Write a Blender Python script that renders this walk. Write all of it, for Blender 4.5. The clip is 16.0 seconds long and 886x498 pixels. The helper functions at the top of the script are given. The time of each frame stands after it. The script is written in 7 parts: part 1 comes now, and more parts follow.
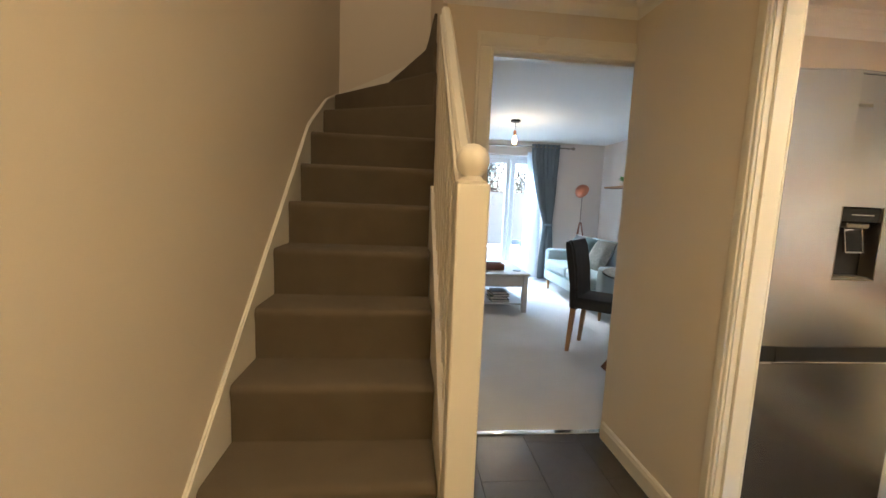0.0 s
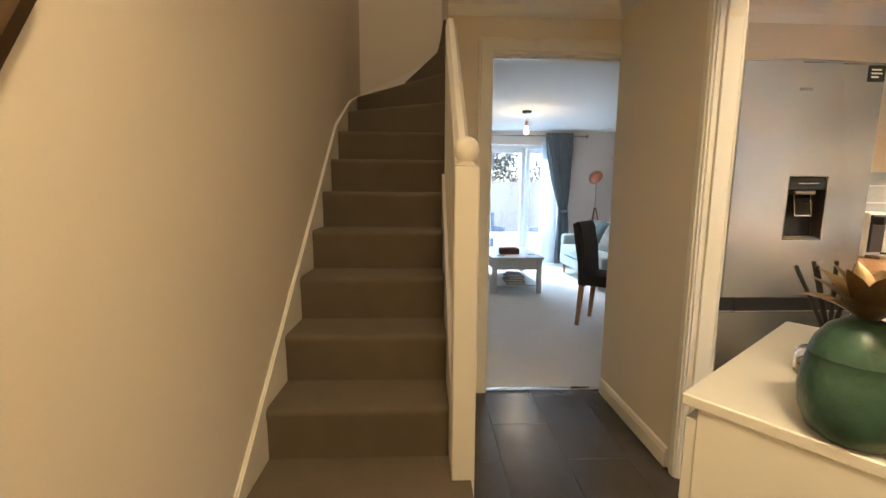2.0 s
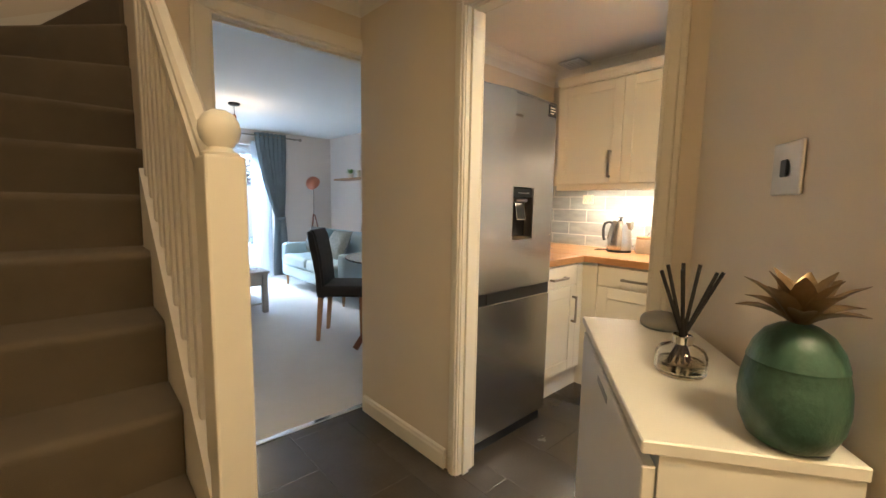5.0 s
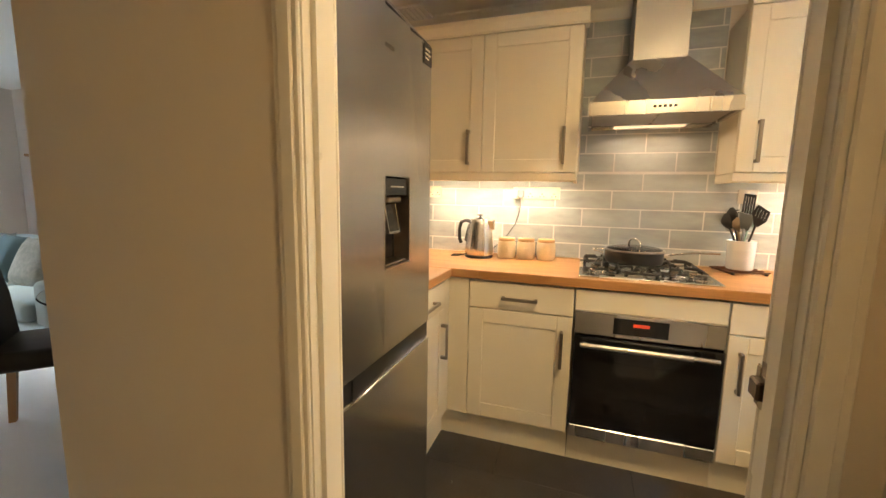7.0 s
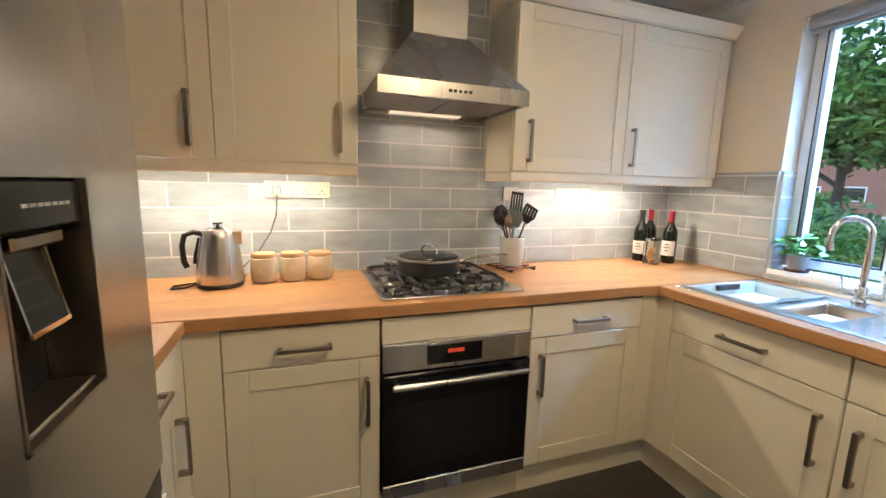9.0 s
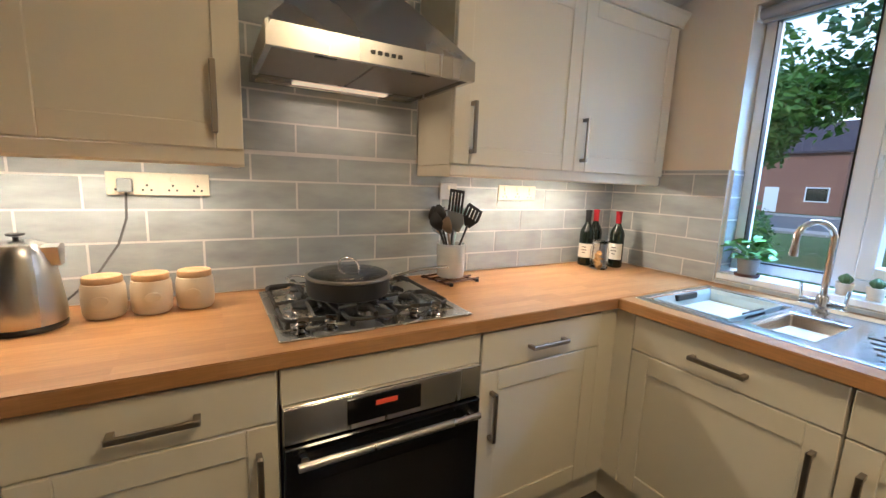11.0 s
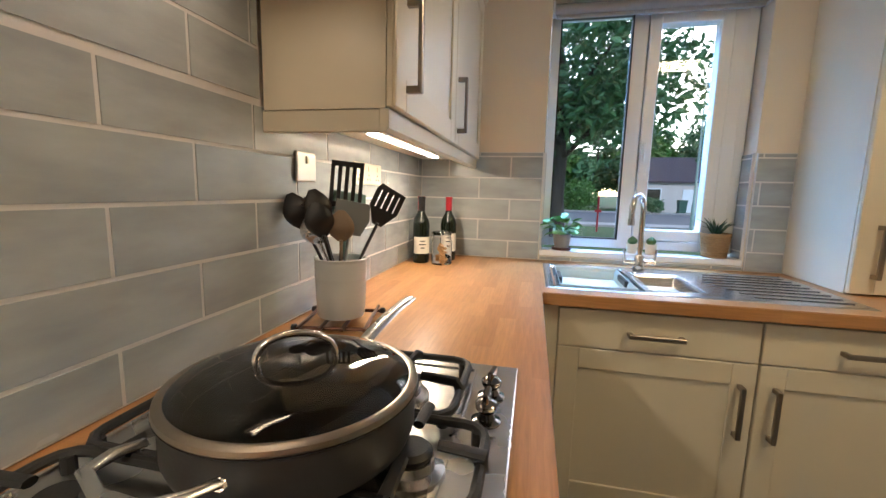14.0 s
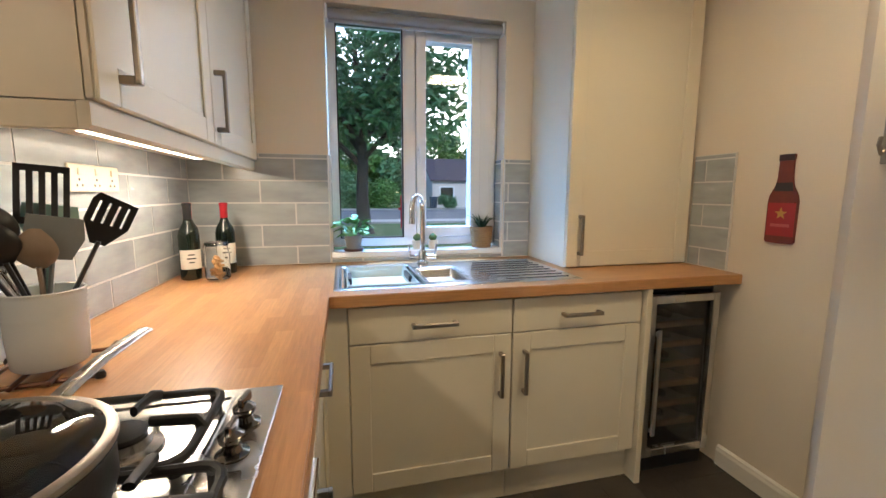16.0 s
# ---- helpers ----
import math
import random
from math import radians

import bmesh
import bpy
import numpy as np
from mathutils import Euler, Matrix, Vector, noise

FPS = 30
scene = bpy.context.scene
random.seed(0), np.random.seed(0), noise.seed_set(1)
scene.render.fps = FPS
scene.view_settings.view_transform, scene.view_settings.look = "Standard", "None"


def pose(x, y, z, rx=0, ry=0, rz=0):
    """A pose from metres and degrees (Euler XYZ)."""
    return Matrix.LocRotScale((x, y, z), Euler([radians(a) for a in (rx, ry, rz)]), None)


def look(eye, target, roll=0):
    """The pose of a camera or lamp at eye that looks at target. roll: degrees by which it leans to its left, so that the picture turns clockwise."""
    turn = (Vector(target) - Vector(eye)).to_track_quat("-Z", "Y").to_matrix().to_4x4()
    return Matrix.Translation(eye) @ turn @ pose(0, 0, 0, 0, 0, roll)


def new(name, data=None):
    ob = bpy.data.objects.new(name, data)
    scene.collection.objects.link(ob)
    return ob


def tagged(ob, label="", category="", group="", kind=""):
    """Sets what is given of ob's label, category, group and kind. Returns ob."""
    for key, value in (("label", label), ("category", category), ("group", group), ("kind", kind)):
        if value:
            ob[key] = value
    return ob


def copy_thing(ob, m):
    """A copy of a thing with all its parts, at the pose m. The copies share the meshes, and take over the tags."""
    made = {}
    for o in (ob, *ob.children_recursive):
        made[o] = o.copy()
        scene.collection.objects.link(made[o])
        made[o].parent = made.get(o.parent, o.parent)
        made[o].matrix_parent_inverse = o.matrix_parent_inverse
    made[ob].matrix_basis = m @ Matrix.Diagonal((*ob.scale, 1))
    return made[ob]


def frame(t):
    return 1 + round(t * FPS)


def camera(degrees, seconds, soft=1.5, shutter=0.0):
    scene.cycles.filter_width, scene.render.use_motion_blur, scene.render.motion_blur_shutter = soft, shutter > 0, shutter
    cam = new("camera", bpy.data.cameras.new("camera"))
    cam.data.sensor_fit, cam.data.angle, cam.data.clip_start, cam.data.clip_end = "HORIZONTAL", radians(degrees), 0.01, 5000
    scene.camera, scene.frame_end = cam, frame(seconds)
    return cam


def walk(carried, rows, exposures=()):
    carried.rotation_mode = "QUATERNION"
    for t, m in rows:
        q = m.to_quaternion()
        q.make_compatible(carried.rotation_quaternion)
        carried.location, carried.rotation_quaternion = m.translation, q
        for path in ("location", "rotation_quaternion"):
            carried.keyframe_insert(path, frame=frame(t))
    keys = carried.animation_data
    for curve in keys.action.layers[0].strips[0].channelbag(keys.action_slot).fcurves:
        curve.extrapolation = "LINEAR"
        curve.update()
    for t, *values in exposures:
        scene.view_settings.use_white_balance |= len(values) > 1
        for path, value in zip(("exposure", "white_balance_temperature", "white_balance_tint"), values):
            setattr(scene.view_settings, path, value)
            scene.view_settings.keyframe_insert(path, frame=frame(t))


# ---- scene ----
cam = camera(94.8, 16.0)
PATH = [
    (0, (0.543, 1.138, 1.286), (0.737, 3.114, 1.05), 2.4),
    (0.5, (0.523, 0.961, 1.29), (0.714, 2.94, 1.077), 2.1),
    (1, (0.553, 0.865, 1.282), (0.7, 2.847, 1.062), 0.7),
    (1.5, (0.572, 0.803, 1.25), (0.666, 2.787, 1.013), 0.5),
    (2, (0.58, 0.797, 1.244), (0.661, 2.777, 0.974), 0.4),
    (2.5, (0.564, 0.817, 1.249), (0.73, 2.789, 0.963), 0.7),
    (3, (0.516, 0.9, 1.259), (0.902, 2.841, 0.97), 0.8),
    (3.5, (0.433, 0.992, 1.267), (1.183, 2.825, 0.991), 0.3),
    (4, (0.41, 1.032, 1.247), (1.422, 2.734, 0.969), 0.6),
    (4.2, (0.406, 1.049, 1.234), (1.502, 2.7, 0.964), 0.9),
    (6.3, (0.797, 1.648, 1.280), (2.470, 2.701, 1.008), 0.9),
    (6.5, (0.873, 1.75, 1.307), (2.611, 2.693, 1.004), 1.4),
    (7, (1.054, 1.913, 1.28), (2.927, 2.559, 1.008), 1.0),
    (7.5, (1.312, 2.012, 1.321), (3.262, 2.33, 1.011), 0.7),
    (8, (1.493, 2.086, 1.327), (3.467, 2.054, 1.003), 0.7),
    (8.5, (1.58, 2.166, 1.331), (3.518, 1.791, 1.012), 1.2),
    (9, (1.611, 2.186, 1.327), (3.474, 1.529, 1.015), 1.5),
    (9.5, (1.622, 2.202, 1.324), (3.404, 1.349, 1.011), 1.7),
    (9.7, (1.631, 2.207, 1.338), (3.388, 1.311, 1.009), 2.0),
    (11.8, (2.414, 1.98, 1.327), (4.059, 0.882, 1.03), 1.3),
    (12, (2.55, 1.997, 1.34), (4.132, 0.816, 1.02), 1.5),
    (12.5, (2.809, 1.957, 1.312), (4.262, 0.62, 0.995), 0.8),
    (13, (2.965, 1.958, 1.278), (4.103, 0.343, 0.962), 1.0),
    (13.5, (3.008, 2.009, 1.255), (3.75, 0.176, 0.957), 1.5),
    (14, (2.996, 2.066, 1.235), (3.417, 0.131, 0.956), 1.4),
    (14.5, (2.971, 2.083, 1.236), (3.132, 0.108, 0.97), 0.9),
    (15, (2.941, 2.081, 1.241), (2.882, 0.1, 0.978), 0.5),
    (15.5, (2.922, 2.071, 1.247), (2.646, 0.108, 0.986), 0.2),
    (16, (2.899, 2.065, 1.25), (2.424, 0.141, 0.982), 0.2),
]
EXPOSURES = [(0, 2.45, 5900, 10), (3.0, 2.4, 5900, 10), (4.5, 2.45, 5800, 10), (6.3, 2.2, 5900, 10), (7.0, 2.2, 6700, 10), (8.2, 1.9, 5500, 10), (10.0, 1.7, 5450, 10), (12.0, 1.2, 5600, 10), (14.0, 1.25, 5700, 10), (16.0, 1.4, 5600, 10)]
walk(cam, [(t, look(eye, target, roll)) for t, eye, target, roll in PATH],
     EXPOSURES)

# ---- world, sun and exposure ----
world = bpy.data.worlds.new("sky")
scene.world = world
world.use_nodes = True
wn = world.node_tree
sky = wn.nodes.new("ShaderNodeTexSky")
sky.sky_type = 'NISHITA'
sky.sun_disc = False
sky.sun_elevation = radians(28)
sky.sun_rotation = radians(200)
sky.air_density, sky.dust_density, sky.ozone_density = 1.0, 1.2, 2.5
wn.links.new(sky.outputs[0], wn.nodes["Background"].inputs[0])
wn.nodes["Background"].inputs[1].default_value = 0.15


def lamp(name, kind, m, watts, colour, size=0.2, size_y=None, angle=None, spread=None):
    data = bpy.data.lights.new(name, kind)
    data.energy, data.color = watts, colour
    if kind == 'AREA':
        data.size = size
        if size_y:
            data.shape, data.size_y = 'RECTANGLE', size_y
        if spread:
            data.spread = radians(spread)
    elif kind == 'SUN':
        data.angle = angle
    else:
        data.shadow_soft_size = size
    ob = new(name, data)
    ob.matrix_world = m
    return ob


WARM = (1.0, 0.72, 0.38)
lamp("sun", 'SUN', look((0, 0, 10), (3.4, -9.3, 4.6)), 0.65, (1.0, 0.93, 0.82), angle=radians(12))
lamp("hall_light", 'AREA', pose(0.80, 0.72, 2.27), 5.0, WARM, 0.3)
lamp("kitchen_light", 'AREA', pose(1.95, 1.42, 2.27), 5.4, WARM, 0.3)
lamp("landing_light", 'AREA', pose(0.35, 2.4, 4.7), 3.6, (1.0, 0.78, 0.52), 0.3)
# Added area lamp hidden above the patio door head, stands in for skylight indoors.
lamp("patio_sky_fill", 'AREA', look((2.26, 8.72, 2.75), (2.2, 5.6, 0.2)), 135, (0.56, 0.77, 1.0), 1.9, 0.9)
# Unseen blue area lamp over the kitchen window, added to tint reveals and sink.
lamp("window_sky_fill", 'AREA', look((2.55, -0.75, 2.85), (2.5, 0.5, 0.9)), 85, (0.30, 0.58, 1.0), 1.3, 0.5)
lamp("hood_lamp", 'AREA', pose(3.44, 1.61, 1.605), 0.28, (1.0, 0.72, 0.45), 0.03, 0.36)
lamp("cabinet_strip_left", 'AREA', pose(3.42, 2.45, 1.372, 0, 18, 0), 2.2, (1.0, 0.77, 0.50), 0.03, 0.75)
lamp("cabinet_strip_right", 'AREA', pose(3.42, 0.68, 1.372, 0, 18, 0), 2.2, (1.0, 0.77, 0.50), 0.03, 0.72)

# ---- materials ----


def nodes_of(m):
    return m.node_tree.nodes, m.node_tree.links


def surface(name, col, rough=0.5, metal=0.0, var=0.06, scale=6.0, fine=120.0, bump=0.08, dist=0.002, stretch=(1, 1, 1), col2=None, each=0.0, coat=0.0):
    """A painted, plastered, woven or metal surface: two scales of colour change, a fine relief."""
    m = bpy.data.materials.new(name)
    m.use_nodes = True
    nd, ln = nodes_of(m)
    b = nd["Principled BSDF"]
    b.inputs["Metallic"].default_value = metal
    b.inputs["Coat Weight"].default_value = coat
    tc = nd.new("ShaderNodeTexCoord")
    mp = nd.new("ShaderNodeMapping")
    mp.inputs["Scale"].default_value = stretch
    ln.new(tc.outputs["Object"], mp.inputs[0])
    big = nd.new("ShaderNodeTexNoise")
    big.inputs["Scale"].default_value = scale
    big.inputs["Detail"].default_value = 4
    small = nd.new("ShaderNodeTexNoise")
    small.inputs["Scale"].default_value = fine
    small.inputs["Detail"].default_value = 3
    for n in (big, small):
        ln.new(mp.outputs[0], n.inputs["Vector"])
    ramp = nd.new("ShaderNodeMix")
    ramp.data_type = 'RGBA'
    lo = col2 or tuple(c * (1 - 2 * var) for c in col)
    ramp.inputs[6].default_value = (*lo, 1)
    ramp.inputs[7].default_value = (*col, 1)
    mix = nd.new("ShaderNodeMath")
    mix.operation = 'MULTIPLY_ADD'
    ln.new(small.outputs["Fac"], mix.inputs[0])
    mix.inputs[1].default_value = 0.5
    ln.new(big.outputs["Fac"], mix.inputs[2])
    sub = nd.new("ShaderNodeMath")
    sub.operation = 'SUBTRACT'
    sub.use_clamp = True
    ln.new(mix.outputs[0], sub.inputs[0])
    sub.inputs[1].default_value = 0.25
    ln.new(sub.outputs[0], ramp.inputs[0])
    out = ramp.outputs[2]
    if each:
        oi = nd.new("ShaderNodeObjectInfo")
        far = nd.new("ShaderNodeVectorMath")
        far.operation = 'SCALE'
        far.inputs[0].default_value = (31.0, 17.0, 23.0)
        ln.new(oi.outputs["Random"], far.inputs["Scale"])
        ln.new(far.outputs[0], mp.inputs["Location"])
        info = nd.new("ShaderNodeObjectInfo")
        hsv = nd.new("ShaderNodeHueSaturation")
        rng = nd.new("ShaderNodeMapRange")
        rng.inputs[3].default_value, rng.inputs[4].default_value = 1 - each, 1 + each
        ln.new(info.outputs["Random"], rng.inputs[0])
        ln.new(rng.outputs[0], hsv.inputs["Value"])
        ln.new(out, hsv.inputs["Color"])
        out = hsv.outputs[0]
    ln.new(out, b.inputs["Base Color"])
    rr = nd.new("ShaderNodeMapRange")
    rr.inputs[3].default_value, rr.inputs[4].default_value = max(rough - 0.07, 0.02), min(rough + 0.07, 1)
    ln.new(big.outputs["Fac"], rr.inputs[0])
    ln.new(rr.outputs[0], b.inputs["Roughness"])
    if bump:
        bp = nd.new("ShaderNodeBump")
        bp.inputs["Strength"].default_value = bump
        bp.inputs["Distance"].default_value = dist
        ln.new(small.outputs["Fac"], bp.inputs["Height"])
        ln.new(bp.outputs[0], b.inputs["Normal"])
    return m


def glass(name, tint=(1, 1, 1), rough=0.0, ior=1.45):
    m = bpy.data.materials.new(name)
    m.use_nodes = True
    b = m.node_tree.nodes["Principled BSDF"]
    b.inputs["Base Color"].default_value = (*tint, 1)
    b.inputs["Transmission Weight"].default_value = 1
    b.inputs["Roughness"].default_value = rough
    b.inputs["IOR"].default_value = ior
    return m


def glow(name, col, strength):
    m = bpy.data.materials.new(name)
    m.use_nodes = True
    b = m.node_tree.nodes["Principled BSDF"]
    b.inputs["Base Color"].default_value = (*col, 1)
    b.inputs["Emission Color"].default_value = (*col, 1)
    b.inputs["Emission Strength"].default_value = strength
    return m


def butcher_block():
    """Oiled beech staves glued edge to edge; staves run along the object's own x."""
    m = bpy.data.materials.new("beech_staves")
    m.use_nodes = True
    nd, ln = nodes_of(m)
    b = nd["Principled BSDF"]
    tc = nd.new("ShaderNodeTexCoord")
    br = nd.new("ShaderNodeTexBrick")
    br.offset, br.offset_frequency = 0.37, 2
    br.inputs["Color1"].default_value = (0.0, 0.0, 0.0, 1)
    br.inputs["Color2"].default_value = (1, 1, 1, 1)
    br.inputs["Mortar"].default_value = (0.4, 0.4, 0.4, 1)
    br.inputs["Scale"].default_value = 1.0
    br.inputs["Mortar Size"].default_value = 0.0004
    br.inputs["Brick Width"].default_value = 0.34
    br.inputs["Row Height"].default_value = 0.042
    ln.new(tc.outputs["Object"], br.inputs["Vector"])
    mp = nd.new("ShaderNodeMapping")
    mp.inputs["Scale"].default_value = (4, 60, 60)
    ln.new(tc.outputs["Object"], mp.inputs[0])
    gr = nd.new("ShaderNodeTexNoise")
    gr.inputs["Scale"].default_value = 3.0
    gr.inputs["Detail"].default_value = 6
    gr.inputs["Distortion"].default_value = 0.6
    ln.new(mp.outputs[0], gr.inputs["Vector"])
    mix = nd.new("ShaderNodeMix")
    mix.data_type = 'RGBA'
    mix.inputs[6].default_value = (0.41, 0.195, 0.065, 1)
    mix.inputs[7].default_value = (0.52, 0.268, 0.103, 1)
    ln.new(br.outputs["Color"], mix.inputs[0])
    mul = nd.new("ShaderNodeMix")
    mul.data_type = 'RGBA'
    mul.blend_type = 'MULTIPLY'
    mul.inputs[0].default_value = 0.55
    cr = nd.new("ShaderNodeMapRange")
    cr.inputs[1].default_value, cr.inputs[2].default_value = 0.3, 0.7
    cr.inputs[3].default_value, cr.inputs[4].default_value = 0.65, 1.1
    ln.new(gr.outputs["Fac"], cr.inputs[0])
    ln.new(mix.outputs[2], mul.inputs[6])
    ln.new(cr.outputs[0], mul.inputs[7])
    ln.new(mul.outputs[2], b.inputs["Base Color"])
    b.inputs["Roughness"].default_value = 0.34
    bp = nd.new("ShaderNodeBump")
    bp.inputs["Strength"].default_value = 0.06
    bp.inputs["Distance"].default_value = 0.001
    ln.new(gr.outputs["Fac"], bp.inputs["Height"])
    ln.new(bp.outputs[0], b.inputs["Normal"])
    return m


M_WALL = surface("wall_paint", (0.74, 0.66, 0.54), 0.7, var=0.03, scale=2, fine=260, bump=0.12, dist=0.001)
M_CEIL = surface("ceiling_paint", (0.82, 0.80, 0.75), 0.8, var=0.02, scale=2, fine=200, bump=0.1, dist=0.001)
M_LWALL = surface("living_wall_paint", (0.72, 0.64, 0.57), 0.75, var=0.02, scale=2, fine=260, bump=0.1, dist=0.001)
M_WHITE = surface("white_gloss_paint", (0.80, 0.76, 0.66), 0.3, var=0.02, scale=4, fine=60, bump=0.04, dist=0.001)
M_UPVC = surface("white_upvc", (0.82, 0.84, 0.86), 0.25, var=0.01, bump=0.02)
M_CREAM = surface("cream_cabinet", (0.76, 0.70, 0.56), 0.38, var=0.015, scale=3, fine=40, bump=0.03, dist=0.001)
M_CARPET = surface("stair_carpet", (0.175, 0.138, 0.090), 0.95, var=0.14, scale=9, fine=420, bump=0.9, dist=0.006)
M_LCARPET = surface("living_carpet", (0.77, 0.77, 0.77), 0.95, var=0.05, scale=5, fine=380, bump=0.8, dist=0.005)
M_FLOOR = surface("dark_slate_vinyl", (0.062, 0.054, 0.048), 0.24, var=0.18, scale=7, fine=90, bump=0.12, dist=0.001, each=0.06)
M_GROUT = surface("white_grout", (0.68, 0.67, 0.65), 0.85, bump=0.1)
M_DGROUT = surface("dark_joint", (0.02, 0.019, 0.018), 0.8, bump=0.1)
M_TILE = surface("grey_glazed_tile", (0.51, 0.55, 0.565), 0.24, scale=7, fine=16, bump=0.12, dist=0.002, stretch=(1, 0.6, 2.0), each=0.06, col2=(0.22, 0.24, 0.25))
M_STEEL = surface("brushed_steel", (0.60, 0.59, 0.57), 0.27, 1.0, var=0.05, scale=4, fine=260, bump=0.04, dist=0.0006, stretch=(1, 1, 0.05))
M_FRIDGE = surface("brushed_fridge_steel", (0.56, 0.56, 0.57), 0.27, 1.0, var=0.02, scale=0.5, fine=300, bump=0.03, dist=0.0005, stretch=(0.05, 1, 1))
M_CHROME = surface("polished_chrome", (0.78, 0.77, 0.75), 0.08, 1.0, var=0.02, bump=0)
M_NICKEL = surface("satin_nickel", (0.34, 0.30, 0.255), 0.32, 1.0, var=0.04, bump=0.02)
M_BLACK = surface("black_plastic", (0.012, 0.012, 0.013), 0.38, var=0.1, bump=0.03)
M_IRON = surface("cast_iron", (0.018, 0.018, 0.018), 0.55, var=0.2, fine=300, bump=0.3, dist=0.001)
M_DGLASS = surface("dark_oven_glass", (0.006, 0.006, 0.007), 0.06, var=0.0, bump=0)
M_WOOD = butcher_block()
M_OAK = surface("pale_oak", (0.45, 0.24, 0.10), 0.5, var=0.15, scale=5, fine=60, stretch=(4, 4, 0.5), bump=0.1)
M_GLASS = glass("clear_glass")


# ---- mesh helpers ----
def bx(bm, x0, y0, z0, x1, y1, z1, bev=0.0, seg=1):
    """A box, with its edges rounded by bev."""
    m = Matrix.Translation(((x0 + x1) / 2, (y0 + y1) / 2, (z0 + z1) / 2)) @ Matrix.Diagonal((abs(x1 - x0), abs(y1 - y0), abs(z1 - z0), 1))
    vs = bmesh.ops.create_cube(bm, size=1, matrix=m)["verts"]
    if bev:
        es = {e for v in vs for e in v.link_edges}
        bmesh.ops.bevel(bm, geom=list(es), offset=bev, segments=seg, affect='EDGES', profile=0.5)
    return bm


def box(x0, y0, z0, x1, y1, z1, bev=0.0, seg=1):
    return bx(bmesh.new(), x0, y0, z0, x1, y1, z1, bev, seg)


def lathe(profile, n=24, bm=None, at=(0, 0, 0)):
    """A turned shape from (radius, height) pairs."""
    bm = bm or bmesh.new()
    rings = []
    for r, z in profile:
        if r < 1e-5:
            rings.append([bm.verts.new((at[0], at[1], at[2] + z))])
        else:
            rings.append([bm.verts.new((at[0] + r * math.cos(2 * math.pi * k / n), at[1] + r * math.sin(2 * math.pi * k / n), at[2] + z)) for k in range(n)])
    for a, b in zip(rings, rings[1:]):
        for k in range(n):
            j = (k + 1) % n
            if len(a) == 1 and len(b) == 1:
                continue
            if len(a) == 1:
                bm.faces.new((a[0], b[j], b[k]))
            elif len(b) == 1:
                bm.faces.new((a[k], a[j], b[0]))
            else:
                bm.faces.new((a[k], a[j], b[j], b[k]))
    bmesh.ops.recalc_face_normals(bm, faces=bm.faces)
    return bm


def tube(points, radius, n=10, bm=None, taper=1.0, flat=1.0):
    """A round bar that follows points; taper is its end's radius over its start's."""
    bm = bm or bmesh.new()
    pts = [Vector(p) for p in points]
    rings = []
    up = Vector((0, 0, 1))
    for i, p in enumerate(pts):
        d = (pts[min(i + 1, len(pts) - 1)] - pts[max(i - 1, 0)]).normalized()
        if abs(d.dot(up)) > 0.95:
            up = Vector((1, 0, 0)) if abs(d.x) < 0.9 else Vector((0, 1, 0))
        a = d.cross(up).normalized()
        b = a.cross(d).normalized()
        up = b
        r = radius * (1 + (taper - 1) * i / max(len(pts) - 1, 1))
        rings.append([bm.verts.new(p + a * r * math.cos(2 * math.pi * k / n) + b * r * flat * math.sin(2 * math.pi * k / n)) for k in range(n)])
    for a, b in zip(rings, rings[1:]):
        for k in range(n):
            bm.faces.new((a[k], a[(k + 1) % n], b[(k + 1) % n], b[k]))
    bm.faces.new(rings[0][::-1])
    bm.faces.new(rings[-1])
    bmesh.ops.recalc_face_normals(bm, faces=bm.faces)
    return bm


def prism(outline, z0, z1, bm=None, axis="z"):
    """An outline drawn in the plan (or, with axis x or y, in the upright plane across it) and given depth."""
    bm = bm or bmesh.new()

    def at(a, b, c):
        return (a, b, c) if axis == "z" else (c, a, b) if axis == "x" else (a, c, b)
    lo = [bm.verts.new(at(a, b, z0)) for a, b in outline]
    hi = [bm.verts.new(at(a, b, z1)) for a, b in outline]
    n = len(outline)
    bm.faces.new(lo)
    bm.faces.new(hi)
    for k in range(n):
        bm.faces.new((lo[k], lo[(k + 1) % n], hi[(k + 1) % n], hi[k]))
    bmesh.ops.recalc_face_normals(bm, faces=bm.faces)
    return bm


def mesh_of(name, bm, material, smooth=False):
    me = bpy.data.meshes.new(name)
    bm.to_mesh(me)
    bm.free()
    me.materials.append(material)
    if smooth:
        me.shade_smooth()
        me.set_sharp_from_angle(angle=radians(38))
    return me


def part(name, bm, material, parent, label="", smooth=False, m=None):
    ob = new(name, mesh_of(name, bm, material, smooth))
    ob.parent = parent
    if m is not None:
        ob.matrix_basis = m
    return tagged(ob, label)


def thing(name, m, label, category, group="", kind=""):
    ob = new(name)
    ob.empty_display_size = 0.1
    ob.matrix_basis = m
    return tagged(ob, label, category, group, kind)


def solid(name, bm, material, label, category, m=None, smooth=False, group="", kind=""):
    ob = new(name, mesh_of(name, bm, material, smooth))
    if m is not None:
        ob.matrix_basis = m
    return tagged(ob, label, category, group, kind)


def struct(name, bm, material, label, category, smooth=False):
    return solid(name, bm, material, label, category, smooth=smooth, kind="structure")

